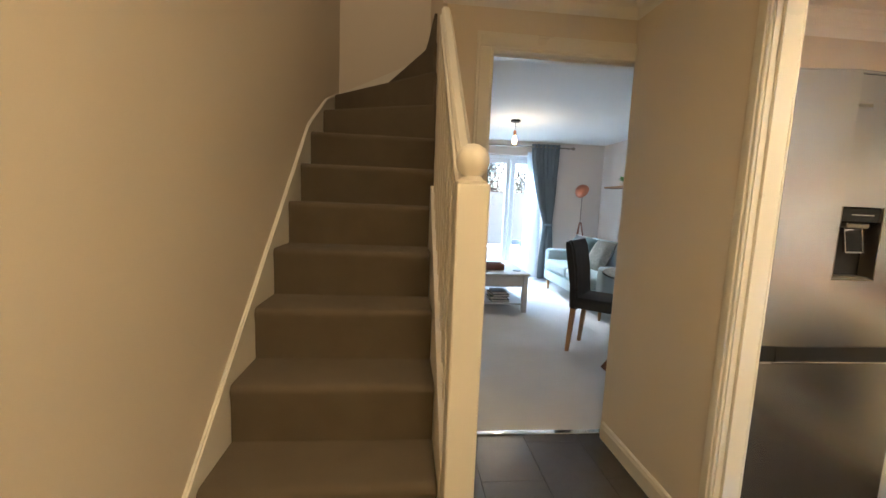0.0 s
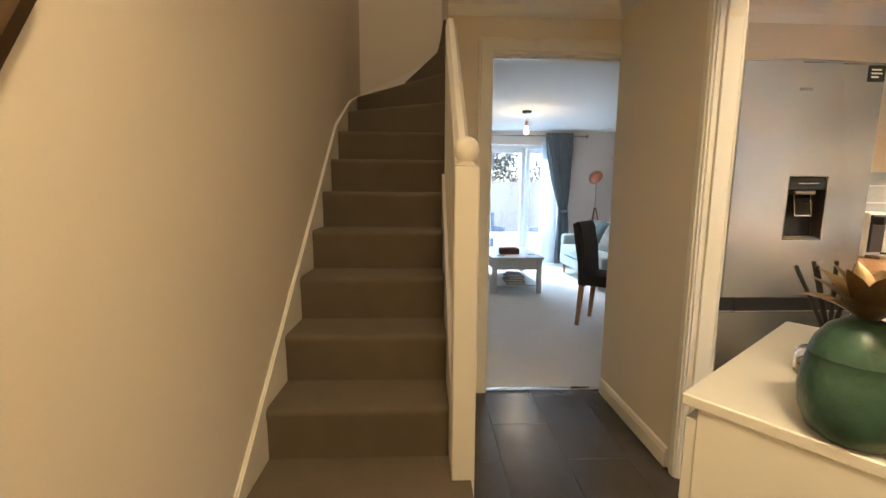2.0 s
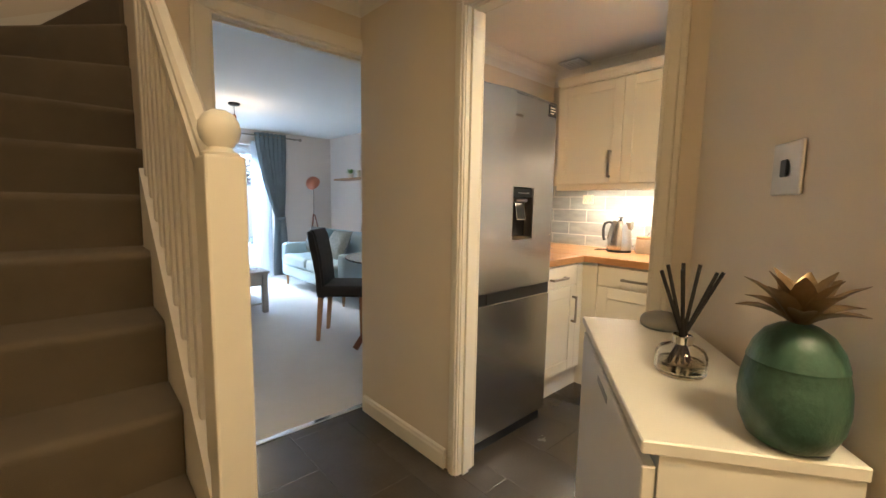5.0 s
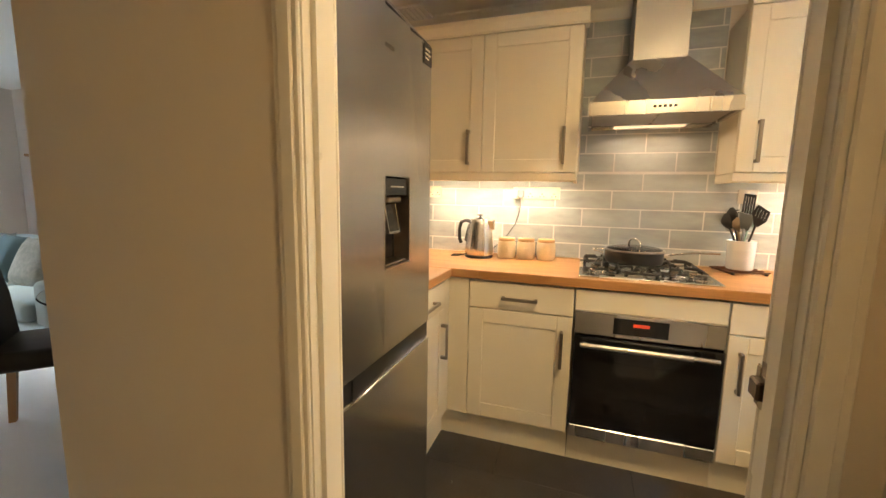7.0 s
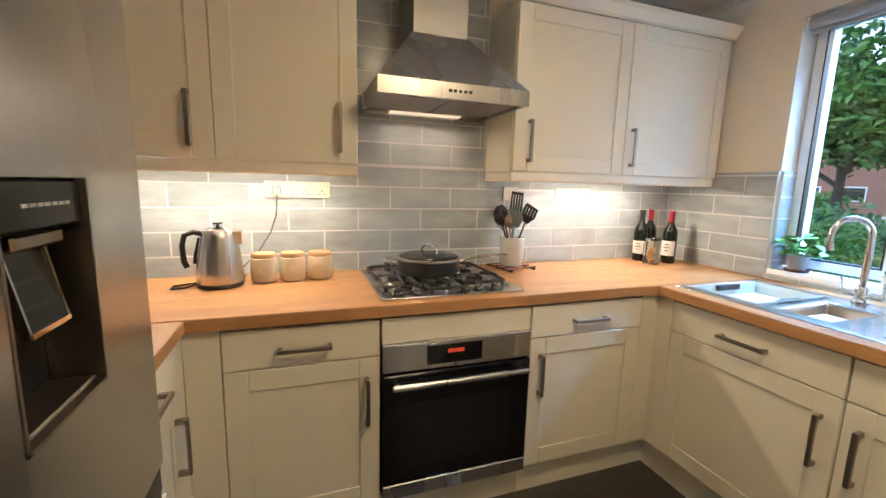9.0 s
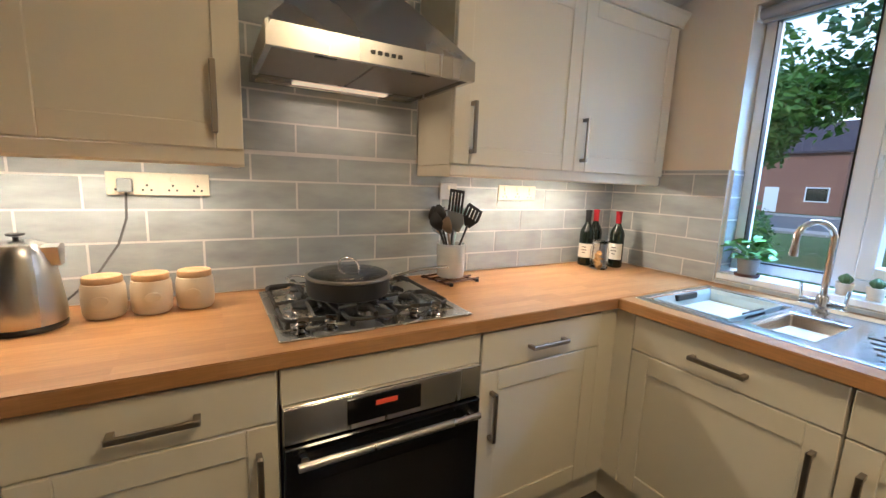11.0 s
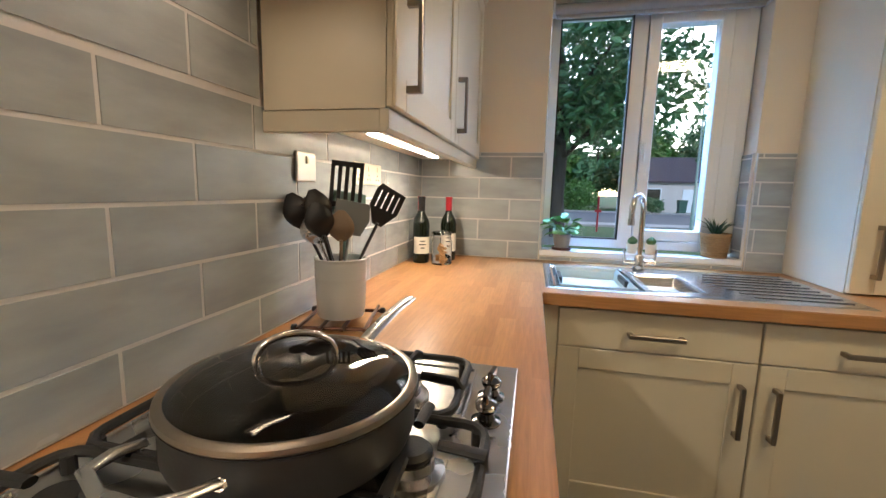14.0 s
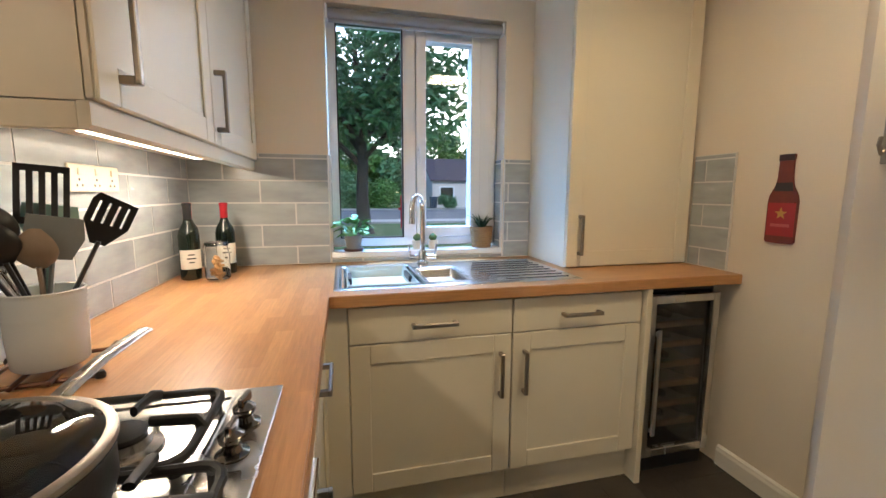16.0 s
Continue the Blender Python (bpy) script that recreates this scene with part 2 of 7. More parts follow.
# ---- the shell ----
H = 2.33
DX0, DX1, DH = 0.957, 1.750, 2.030     # living room doorway
KY0, KY1 = 1.634, 2.402              # kitchen doorway
WX0, WX1, WZ0, WZ1 = 2.060, 2.957, 0.962, 2.12   # kitchen window
struct("wall_west", box(-0.20, -0.3, 0, -0.05, 8.1, 4.8), M_WALL, "beige painted hall and stair wall", "wall")
bm = bmesh.new()
bx(bm, -0.05, -0.28, 0, WX0, 0, H)
bx(bm, WX1, -0.28, 0, 3.70, 0, H)
bx(bm, WX0, -0.28, 0, WX1, 0, WZ0 - 0.025)
bx(bm, WX0, -0.28, WZ1, WX1, 0, H)
struct("wall_south", bm, M_WALL, "cream painted front wall with a window opening", "wall")
struct("wall_east", box(3.575, 0, 0, 3.70, 3.22, H), M_WALL, "cream painted kitchen wall behind the hob", "wall")
bm = bmesh.new()
bx(bm, 0.72, 3.22, 0, DX0 - 0.03, 3.32, H)
bx(bm, DX1 + 0.03, 3.22, 0, 3.70, 3.32, H)
bx(bm, DX0 - 0.03, 3.22, DH + 0.03, DX1 + 0.03, 3.32, H)
struct("wall_divider", bm, M_WALL, "painted wall with the living room doorway", "wall")
bm = bmesh.new()
bx(bm, 1.69, KY1 + 0.03, 0, 1.79, 3.22, H)
bx(bm, 1.69, KY0 - 0.03, DH + 0.03, 1.79, KY1 + 0.03, H)
struct("wall_hall", bm, M_WALL, "beige wall between hall and kitchen", "wall")
struct("wall_corner", prism([(1.69, KY0 - 0.03), (1.69, 1.530), (1.10, 1.15), (1.10, 0.0), (1.22, 0.0), (1.22, 1.02), (1.79, 1.395), (1.79, KY0 - 0.03)], 0, H), M_WALL,
       "cream wall that runs slantwise beside the kitchen doorway", "wall")
# living room
bm = bmesh.new()
PX0, PX1, PH = 1.60, 2.92, 2.10
bx(bm, -0.05, 8.0, 0, PX0, 8.25, H)
bx(bm, PX1, 8.0, 0, 4.0, 8.25, H)
bx(bm, PX0, 8.0, PH, PX1, 8.25, H)
struct("wall_north", bm, M_LWALL, "pale beige living room wall with patio doors", "wall")
struct("wall_living_east", box(3.93, 3.32, 0, 4.05, 8.0, H), M_LWALL, "pale beige living room wall", "wall")
# stairwell above and beside the flight
bm = bmesh.new()
bx(bm, 0.72, 3.32, 0, 0.885, 4.97, 4.8)
bx(bm, -0.05, 4.87, 0, 0.72, 4.97, 4.8)
struct("wall_stairwell", bm, M_WALL, "beige wall that closes the stairwell", "wall")
struct("wall_upper", box(0.72, -0.28, H + 0.2, 0.885, 3.32, 4.8), M_WALL, "beige landing wall over the hall", "wall")
struct("wall_upper_south", box(-0.05, 0.65, H + 0.2, 0.785, 0.75, 4.8), M_WALL, "beige wall that closes the stairwell above", "wall")
struct("ceiling_stairwell", box(-0.2, 0.6, 4.8, 0.9, 5.00, 4.9), M_CEIL, "white stairwell ceiling", "ceiling")
bm = bmesh.new()
bx(bm, 0.72, -0.28, H, 3.70, 3.32, H + 0.2)
bx(bm, -0.05, -0.28, H, 0.72, 1.55, H + 0.2)
struct("ceiling", bm, M_CEIL, "white painted ceiling of hall and kitchen", "ceiling")
bm = box(0.886, 3.321, H + 0.001, 4.05, 8.25, H + 0.2)
bx(bm, -0.05, 4.971, H + 0.001, 0.886, 8.25, H + 0.2)
struct("ceiling_living", bm, M_CEIL, "white living room ceiling", "ceiling")
struct("floor_base", box(-0.24, -0.28, -0.15, 3.70, 3.24, -0.006), M_DGROUT, "dark bedding under the hall and kitchen floor", "floor")
struct("floor_living", box(-0.24, 3.24, -0.15, 4.05, 8.25, 0.004), M_LCARPET, "pale grey living room carpet", "floor")


def coving(name, p, q, inward, size=0.10):
    """A concave plaster cornice from p to q under the ceiling, with its wall side at p-q."""
    prof = [(0, 0), (0, -size)] + [(size - size * math.cos(a) * 0.92 - 0.0 * a, -size + size * 0.92 * math.sin(a)) for a in [radians(k) for k in (12, 32, 52, 72, 86)]] + [(size, 0)]
    d = Vector((q[0] - p[0], q[1] - p[1], 0))
    inn = Vector((*inward, 0)).normalized()
    bm = bmesh.new()
    ends = []
    for base in (p, q):
        ends.append([bm.verts.new(Vector((base[0], base[1], H)) + inn * (a + 0.001) + Vector((0, 0, b - 0.001))) for a, b in prof])
    n = len(prof)
    for k in range(n):
        bm.faces.new((ends[0][k], ends[0][(k + 1) % n], ends[1][(k + 1) % n], ends[1][k]))
    bm.faces.new(ends[0])
    bm.faces.new(ends[1])
    bmesh.ops.recalc_face_normals(bm, faces=bm.faces)
    struct(name, bm, M_CEIL, "white plaster coving under the ceiling", "coving")


coving("coving_hall_end", (0.70, 3.22), (1.69, 3.22), (0, -1))
coving("coving_hall_side", (1.69, 1.53), (1.69, 3.22), (-1, 0))
coving("coving_hall_slant", (1.10, 1.15), (1.69, 1.530), (-0.58, 0.81))
coving("coving_kitchen_back", (1.79, 3.22), (3.575, 3.22), (0, -1))
coving("coving_kitchen_hall", (1.79, 1.395), (1.79, 3.22), (1, 0))
coving("coving_kitchen_east", (3.575, 0), (3.575, 3.22), (-1, 0))
coving("coving_kitchen_front", (1.22, 0), (3.575, 0), (0, 1))
coving("coving_kitchen_west", (1.22, 0), (1.22, 1.02), (1, 0))


def board(name, p, q, inward, label, h=0.095, t=0.016):
    """A skirting board with a rounded top, from p to q."""
    d = Vector((q[0] - p[0], q[1] - p[1], 0))
    inn = Vector((*inward, 0)).normalized()
    bm = bmesh.new()
    prof = [(0, 0), (t, 0), (t, h * 0.72), (t * 0.75, h * 0.85), (t * 0.7, h * 0.93), (0.003, h), (0, h)]
    ends = [[bm.verts.new(Vector((*b, 0.001)) + inn * (u + 0.001) + Vector((0, 0, v))) for u, v in prof] for b in (p, q)]
    n = len(prof)
    for k in range(n):
        bm.faces.new((ends[0][k], ends[0][(k + 1) % n], ends[1][(k + 1) % n], ends[1][k]))
    bm.faces.new(ends[0])
    bm.faces.new(ends[1])
    bmesh.ops.recalc_face_normals(bm, faces=bm.faces)
    struct(name, bm, M_WHITE, label, "skirting board")


board("baseboard_hall", (1.69, 2.480), (1.69, 3.195), (-1, 0), "white skirting board along the hall wall")
board("baseboard_slant", (1.10, 1.15), (1.655, 1.507), (-0.58, 0.81), "white skirting board along the slanting wall")
board("baseboard_kitchen", (1.22, 0.66), (1.22, 1.02), (1, 0), "white skirting board in the kitchen")
board("baseboard_kitchen_slant", (1.22, 1.02), (1.79, 1.395), (0.58, -0.81), "white skirting board in the kitchen")
board("baseboard_living", (0.89, 7.999), (PX0 - 0.06, 7.999), (0, -1), "white skirting board in the living room")
board("baseboard_living_end", (PX1 + 0.06, 7.999), (3.93, 7.999), (0, -1), "white skirting board in the living room")
board("baseboard_living_side", (3.93, 3.33), (3.93, 7.98), (-1, 0), "white skirting board in the living room")


def architrave(bm, axis, face, out, lo, hi, top, w=0.085):
    """Moulded door trim round an opening lo..hi on the plane face; out is +1 or -1, the way it stands proud."""
    steps = [(0.0, w, 0.012), (0.012, w - 0.014, 0.018)]
    for a, b, t in steps:
        f0, f1 = sorted((face + out * 0.001, face + out * t))
        for s, base in ((-1, lo), (1, hi)):
            u0, u1 = sorted((base + s * a, base + s * (a + (b - a) if a == 0 else b)))
            if axis == "x":
                bx(bm, f0, u0, 0.0, f1, u1, top + a, 0.003)
            else:
                bx(bm, u0, f0, 0.0, u1, f1, top + a, 0.003)
        if axis == "x":
            bx(bm, f0, lo - b, top + a, f1, hi + b, top + b, 0.003)
        else:
            bx(bm, lo - b, f0, top + a, hi + b, f1, top + b, 0.003)
    return bm


door = thing("door_frame_1", pose(0, 0, 0), "white painted door frame to the living room", "door frame", kind="structure")
part("architrave", architrave(bmesh.new(), "y", 3.22, -1, DX0, DX1, DH), M_WHITE, door)
bm = bmesh.new()
bx(bm, DX0 - 0.028, 3.222, 0, DX0, 3.318, DH)
bx(bm, DX1, 3.222, 0, DX1 + 0.028, 3.318, DH)
bx(bm, DX0 - 0.028, 3.222, DH, DX1 + 0.028, 3.318, DH + 0.028)
bx(bm, DX0, 3.26, 0, DX0 + 0.004, 3.30, DH - 0.012)
bx(bm, DX1 - 0.005, 3.26, 0, DX1, 3.30, DH - 0.012)
bx(bm, DX0, 3.26, DH - 0.012, DX1, 3.30, DH)
part("lining", bm, M_WHITE, door)
part("threshold_strip", box(DX0, 3.225, -0.004, DX1, 3.262, 0.010, 0.004, 2), M_CHROME, door, "silver metal carpet strip")
door = thing("door_frame_2", pose(0, 0, 0), "white painted door frame to the kitchen", "door frame", kind="structure")
part("architrave", architrave(bmesh.new(), "x", 1.69, -1, KY0, KY1, DH, 0.056), M_WHITE, door)
part("architrave", architrave(bmesh.new(), "x", 1.79, 1, KY0, KY1, DH, 0.072), M_WHITE, door)
bm = bmesh.new()
bx(bm, 1.692, KY0 - 0.028, 0, 1.788, KY0, DH)
bx(bm, 1.692, KY1, 0, 1.788, KY1 + 0.028, DH)
bx(bm, 1.692, KY0 - 0.028, DH, 1.788, KY1 + 0.028, DH + 0.028)
bx(bm, 1.715, KY0, 0, 1.75, KY0 + 0.012, DH - 0.012)
bx(bm, 1.715, KY1 - 0.012, 0, 1.75, KY1, DH - 0.012)
bx(bm, 1.715, KY0, DH - 0.012, 1.75, KY1, DH)
part("lining", bm, M_WHITE, door)
bm = bmesh.new()
bx(bm, 1.760, 1.6342, 0.955, 1.806, 1.6370, 1.020, 0.001)
bx(bm, 1.758, 1.6368, 0.975, 1.792, 1.652, 1.005, 0.003)
part("latch_keep", bm, surface("dark_bronze_keep", (0.10, 0.075, 0.055), 0.4, 0.7, bump=0.1), door, "dark bronze latch keep")
bm = box(1.757, KY0 + 0.0005, 0.955, 1.789, KY0 + 0.004, 1.03, 0.001)
bx(bm, 1.762, KY0 + 0.004, 0.975, 1.776, KY0 + 0.007, 1.01)
bx(bm, 1.786, KY0 + 0.001, 0.965, 1.800, KY0 + 0.006, 1.02, 0.001)
part("strike_plate", bm, M_NICKEL, door, "dark metal latch keep")

# ---- staircase ----
RISE, GO, Y2 = 0.2086, 0.240, 2.283      # the second nosing stands at Y2
SX0, SX1 = -0.034, 0.668
stairs = thing("staircase", pose(0, 2.0, 0), "beige-brown carpeted staircase with white painted balustrade", "staircase", kind="structure")
BACK = pose(0, -2.0, 0)


def step_block(n, y0, y1, x1):
    """A carpeted step with a rounded nosing, from its nosing at y0 to the next riser at y1."""
    z = n * RISE
    prof = [(y0 + 0.010, z - RISE), (y0 + 0.007, z - 0.06), (y0 + 0.001, z - 0.032), (y0 + 0.001, z - 0.018), (y0 + 0.007, z - 0.007), (y0 + 0.018, z - 0.001), (y0 + 0.03, z), (y1 + 0.03, z), (y1 + 0.03, z - RISE)]
    return prism(prof, SX0, x1, axis="x")


for n in range(1, 9):
    y0 = Y2 + (n - 2) * GO
    part("step", step_block(n, y0, y0 + GO if n < 8 else 4.08, SX1 + (0.075 if n == 1 else 0.051 if n >= 6 else 0.0)), M_CARPET, stairs, smooth=True, m=BACK)
# winders that turn right round the upper newel, towards the landing
YE = 4.865


def winder(n, right, left, closing):
    """A wedge step: its nosing runs from right to left, then the well's corner, back to closing."""
    pts = [right, left]
    if left[0] <= SX0 + 0.001:
        pts.append((SX0, YE))
    pts += [(0.719, YE), closing]
    bm = prism(pts, (n - 1) * RISE, n * RISE)
    bmesh.ops.bevel(bm, geom=[e for e in bm.edges if all(abs(v.co.z - n * RISE) < 1e-4 for v in e.verts)], offset=0.016, segments=3, affect='EDGES', profile=0.5)
    return bm


for n, right, left in ((9, (0.70, 3.745), (SX0, 4.11)), (10, (0.70, 3.79), (SX0, 4.56)), (11, (0.70, 3.875), (0.37, YE)), (12, (0.712, 3.96), (0.66, YE))):
    part("step", winder(n, right, left, (0.719, right[1])), M_CARPET, stairs, smooth=True, m=BACK)


def nose_line(y, up):
    return (y - Y2) / GO * RISE + 2 * RISE + up


bm = prism([(1.92, 0), (1.92, 0.10), (2.0, nose_line(2.0, 0.055)), (3.70, nose_line(3.70, 0.06)), (4.25, 1.98), (YE - 0.002, 2.17), (YE - 0.002, 1.2), (3.8, 1.2), (2.5, 0)], -0.049, -0.035, axis="x")
bmesh.ops.bevel(bm, geom=[e for e in bm.edges if abs(e.verts[0].co.x - e.verts[1].co.x) < 1e-4 and e.verts[0].co.x > -0.04], offset=0.006, segments=2, affect='EDGES')
part("wall_string", bm, M_WHITE, stairs, "white painted string board along the wall", m=BACK)
bm = prism([(2.236, 0.0), (2.236, nose_line(2.236, 0.13)), (3.215, nose_line(3.215, 0.13)), (3.215, 0.0)], 0.670, 0.70, axis="x")
part("far_string", prism([(-0.034, 2.17), (0.37, 2.36), (0.715, 2.53), (0.715, 2.4), (0.37, 2.0), (-0.034, 1.8)], YE - 0.001, YE + 0.004, axis="y"), M_WHITE, stairs, m=BACK)
part("outer_string", bm, M_WHITE, stairs, "white painted outer string", m=BACK)
newel = part("newel_post", box(0.672, 2.150, 0, 0.756, 2.234, 1.332, 0.006, 2), M_WHITE, stairs, m=BACK)
ball = lathe([(0.0, 1.325), (0.040, 1.332), (0.041, 1.338), (0.027, 1.345), (0.024, 1.351), (0.030, 1.357), (0.039, 1.369), (0.0435, 1.388), (0.041, 1.406), (0.031, 1.422), (0.016, 1.431), (0.0, 1.434)], 28, at=(0.714, 2.192, 0))
part("ball_cap", ball, M_WHITE, newel, smooth=True)
hr = [(0.714, 2.230, 1.272), (0.714, 3.215, 1.272 + (3.215 - 2.230) * 0.90)]
bm = bmesh.new()
for o, w in ((0.0, 0.03), (0.028, 0.022)):
    q0, q1 = hr
    vs = []
    for (x, y, z) in hr:
        vs.append([bm.verts.new((x + sx, y, z + sz)) for sx, sz in ((-w, o - 0.028), (w, o - 0.028), (w, o + 0.012), (w * 0.55, o + 0.026), (-w * 0.55, o + 0.026), (-w, o + 0.012))])
    for k in range(6):
        bm.faces.new((vs[0][k], vs[0][(k + 1) % 6], vs[1][(k + 1) % 6], vs[1][k]))
    bm.faces.new(vs[0])
    bm.faces.new(vs[1])
bmesh.ops.recalc_face_normals(bm, faces=bm.faces)
part("handrail", bm, M_WHITE, stairs, m=BACK)
y = 2.300
while y < 3.2:
    z0, z1 = nose_line(y, 0.125), 1.272 + (y - 2.230) * 0.90 - 0.01
    sp = box(-0.016, -0.016, 0, 0.016, 0.016, z1 - z0, 0.003)
    part("spindle", sp, M_WHITE, stairs, m=BACK @ pose(0.70, y, z0))
    y += 0.098

# ---- kitchen: cabinets ----
XW, YB = 3.575, 3.22
ZT, ZW = 0.868, 0.910        # underside and top of the worktop


def bar_handle(parent, x, y, z, length, upright, m=None):
    """A squared bar pull on two feet, standing proud of a front at y (towards -y)."""
    h = length / 2
    bm = bmesh.new()
    if upright:
        bx(bm, x - 0.0075, y - 0.034, z - h, x + 0.0075, y - 0.024, z + h, 0.002)
        for s in (-1, 1):
            zz = z + s * (h - 0.0075)
            bx(bm, x - 0.0065, y - 0.0245, zz - 0.0075, x + 0.0065, y + 0.001, zz + 0.0075, 0.001)
    else:
        bx(bm, x - h, y - 0.034, z - 0.0075, x + h, y - 0.024, z + 0.0075, 0.002)
        for s in (-1, 1):
            xx = x + s * (h - 0.0075)
            bx(bm, xx - 0.0075, y - 0.0245, z - 0.0065, xx + 0.0075, y + 0.001, z + 0.0065, 0.001)
    return part("handle", bm, M_NICKEL, parent, "satin nickel bar handle")


def shaker(parent, x0, z0, x1, z1, y, t=0.02, rail=0.072, flat=False, m=None):
    """A cabinet front whose face is at y (towards -y): a sunk panel with four rails round it, or a plain slab."""
    if flat:
        return part("drawer_front", box(x0, y, z0, x1, y + t, z1, 0.0035, 2), M_CREAM, parent)
    d = part("door", box(x0, y + 0.007, z0, x1, y + t, z1, 0.002), M_CREAM, parent, m=m)
    r = rail
    for a in ((x0, z0, x0 + r, z1), (x1 - r, z0, x1, z1), (x0 + r, z0, x1 - r, z0 + r), (x0 + r, z1 - r, x1 - r, z1)):
        part("rail", box(a[0], y, a[1], a[2], y + 0.0069, a[3], 0.0026), M_CREAM, d)
    return d


def base_unit(m, w, label, hinge, drawer=True, depth=0.56, group="kitchen base units", front=True):
    """A base cabinet: w wide along its own x, front towards its own -y, floor at 0."""
    cab = thing("base_cabinet", m, label, "kitchen cabinet", group)
    part("body", box(0.001, 0.021, 0.15, w - 0.001, depth, ZT - 0.001), M_CREAM, cab)
    part("plinth", box(0.0, 0.045, 0.0, w, 0.061, 0.149), M_CREAM, cab)
    g = 0.002
    zt = ZT - 0.012
    if drawer:
        zs = 0.722
        d = shaker(cab, g, zs + g, w - g, zt, 0.0, flat=True)
        bar_handle(d, w / 2, 0.0, (zs + zt) / 2 - 0.005, 0.17, False)
        top = zs - g
    else:
        top = zt
    d = shaker(cab, g, 0.153, w - g, top, 0.0)
    hx = w - 0.048 if hinge == "left" else 0.048
    bar_handle(d, hx, 0.0, top - 0.155, 0.175, True)
    return cab


EAST = lambda y, x=2.968: pose(x, y, 0, 0, 0, -90)
base_unit(EAST(2.432), 0.50, "cream base cabinet with one drawer and a panelled door", "left")
base_unit(EAST(1.322), 0.56, "cream corner base cabinet with one drawer and a panelled door", "right")
SINK = lambda x, y=0.668: pose(x, y, 0, 0, 0, 180)
base_unit(SINK(2.892), 0.613, "cream sink base cabinet with a false drawer and panelled door", "left")
base_unit(SINK(2.276), 0.575, "cream sink base cabinet with a drawer and panelled door", "right")
base_unit(pose(2.425, 2.535, 0), 0.475, "cream base cabinet beside the fridge freezer", "left")
# corner posts and end panel
solid("corner_post", box(2.970, 2.4325, 0.15, 2.988, 2.5365, ZT - 0.001, 0.002), M_CREAM, "cream filler panel at the cabinet corner", "cabinet panel")
solid("corner_post", box(2.9005, 2.537, 0.15, 2.988, 2.555, ZT - 0.001, 0.002), M_CREAM, "cream filler panel at the cabinet corner", "cabinet panel")
solid("corner_post", box(2.970, 0.6665, 0.15, 2.988, 0.7615, ZT - 0.001, 0.002), M_CREAM, "cream filler panel at the cabinet corner", "cabinet panel")
solid("corner_post", box(2.8925, 0.648, 0.15, 2.988, 0.666, ZT - 0.001, 0.002), M_CREAM, "cream filler panel at the cabinet corner", "cabinet panel")
solid("end_panel", box(1.672, 0.02, 0.0, 1.698, 0.690, ZT - 0.001, 0.002), M_CREAM, "cream end panel beside the wine cooler", "cabinet panel")

for k, (a, b, c, d) in enumerate(((3.013, 0.607, 3.029, 0.766), (2.885, 0.607, 3.0125, 0.623), (3.013, 2.43, 3.029, 2.597), (2.895, 2.581, 3.0125, 2.597))):
    solid("corner_plinth", box(a, b, 0.0, c, d, 0.149), M_CREAM, "cream plinth board at the cabinet corner", "plinth")

# oven housing, plinth and oven
housing = thing("oven_housing", EAST(1.930), "cream housing round the built-in oven", "kitchen cabinet", "kitchen base units")
part("body", box(0.002, 0.56, 0.15, 0.604, 0.575, ZT - 0.001), M_CREAM, housing)
part("side", box(0.0, 0.03, 0.15, 0.003, 0.56, ZT - 0.001), M_CREAM, housing)
part("side", box(0.603, 0.03, 0.15, 0.606, 0.56, ZT - 0.001), M_CREAM, housing)
part("fascia", box(0.003, 0.0, 0.762, 0.603, 0.02, ZT - 0.010, 0.003), M_CREAM, housing)
part("plinth", box(0.0, 0.045, 0.0, 0.606, 0.061, 0.149), M_CREAM, housing)
oven = thing("oven", EAST(1.927), "stainless steel built-in oven with black glass door", "oven")
part("body", box(0.004, 0.005, 0.152, 0.596, 0.55, 0.755), M_BLACK, oven)
pan = part("control_panel", box(0.002, -0.012, 0.655, 0.598, 0.005, 0.757, 0.003), M_STEEL, oven)
part("display", box(0.165, -0.0145, 0.672, 0.385, -0.011, 0.745, 0.001), M_DGLASS, pan, "black glass oven display")
part("display_digits", box(0.245, -0.0155, 0.712, 0.31, -0.0146, 0.727), glow("red_led", (1.0, 0.12, 0.05), 0.02), pan, "faint red display digits")
part("trim", box(0.002, -0.014, 0.7575, 0.598, 0.005, 0.762, 0.001), M_CHROME, oven)
dr = part("door", box(0.002, -0.018, 0.215, 0.598, 0.004, 0.648, 0.004), M_DGLASS, oven, "black glass oven door")
part("inner_window", box(0.09, -0.0195, 0.28, 0.51, -0.0185, 0.54, 0.0), surface("tinted_glass", (0.012, 0.011, 0.010), 0.05, bump=0), dr)
bm = tube([(0.03, -0.055, 0.617), (0.57, -0.055, 0.617)], 0.011, 12)
for xx in (0.05, 0.55):
    bx(bm, xx - 0.009, -0.05, 0.609, xx + 0.009, -0.017, 0.625, 0.002)
part("handle", bm, M_STEEL, dr, "brushed steel bar handle", smooth=True)
part("lower_trim", box(0.002, -0.018, 0.153, 0.598, 0.004, 0.212, 0.003), M_STEEL, oven)

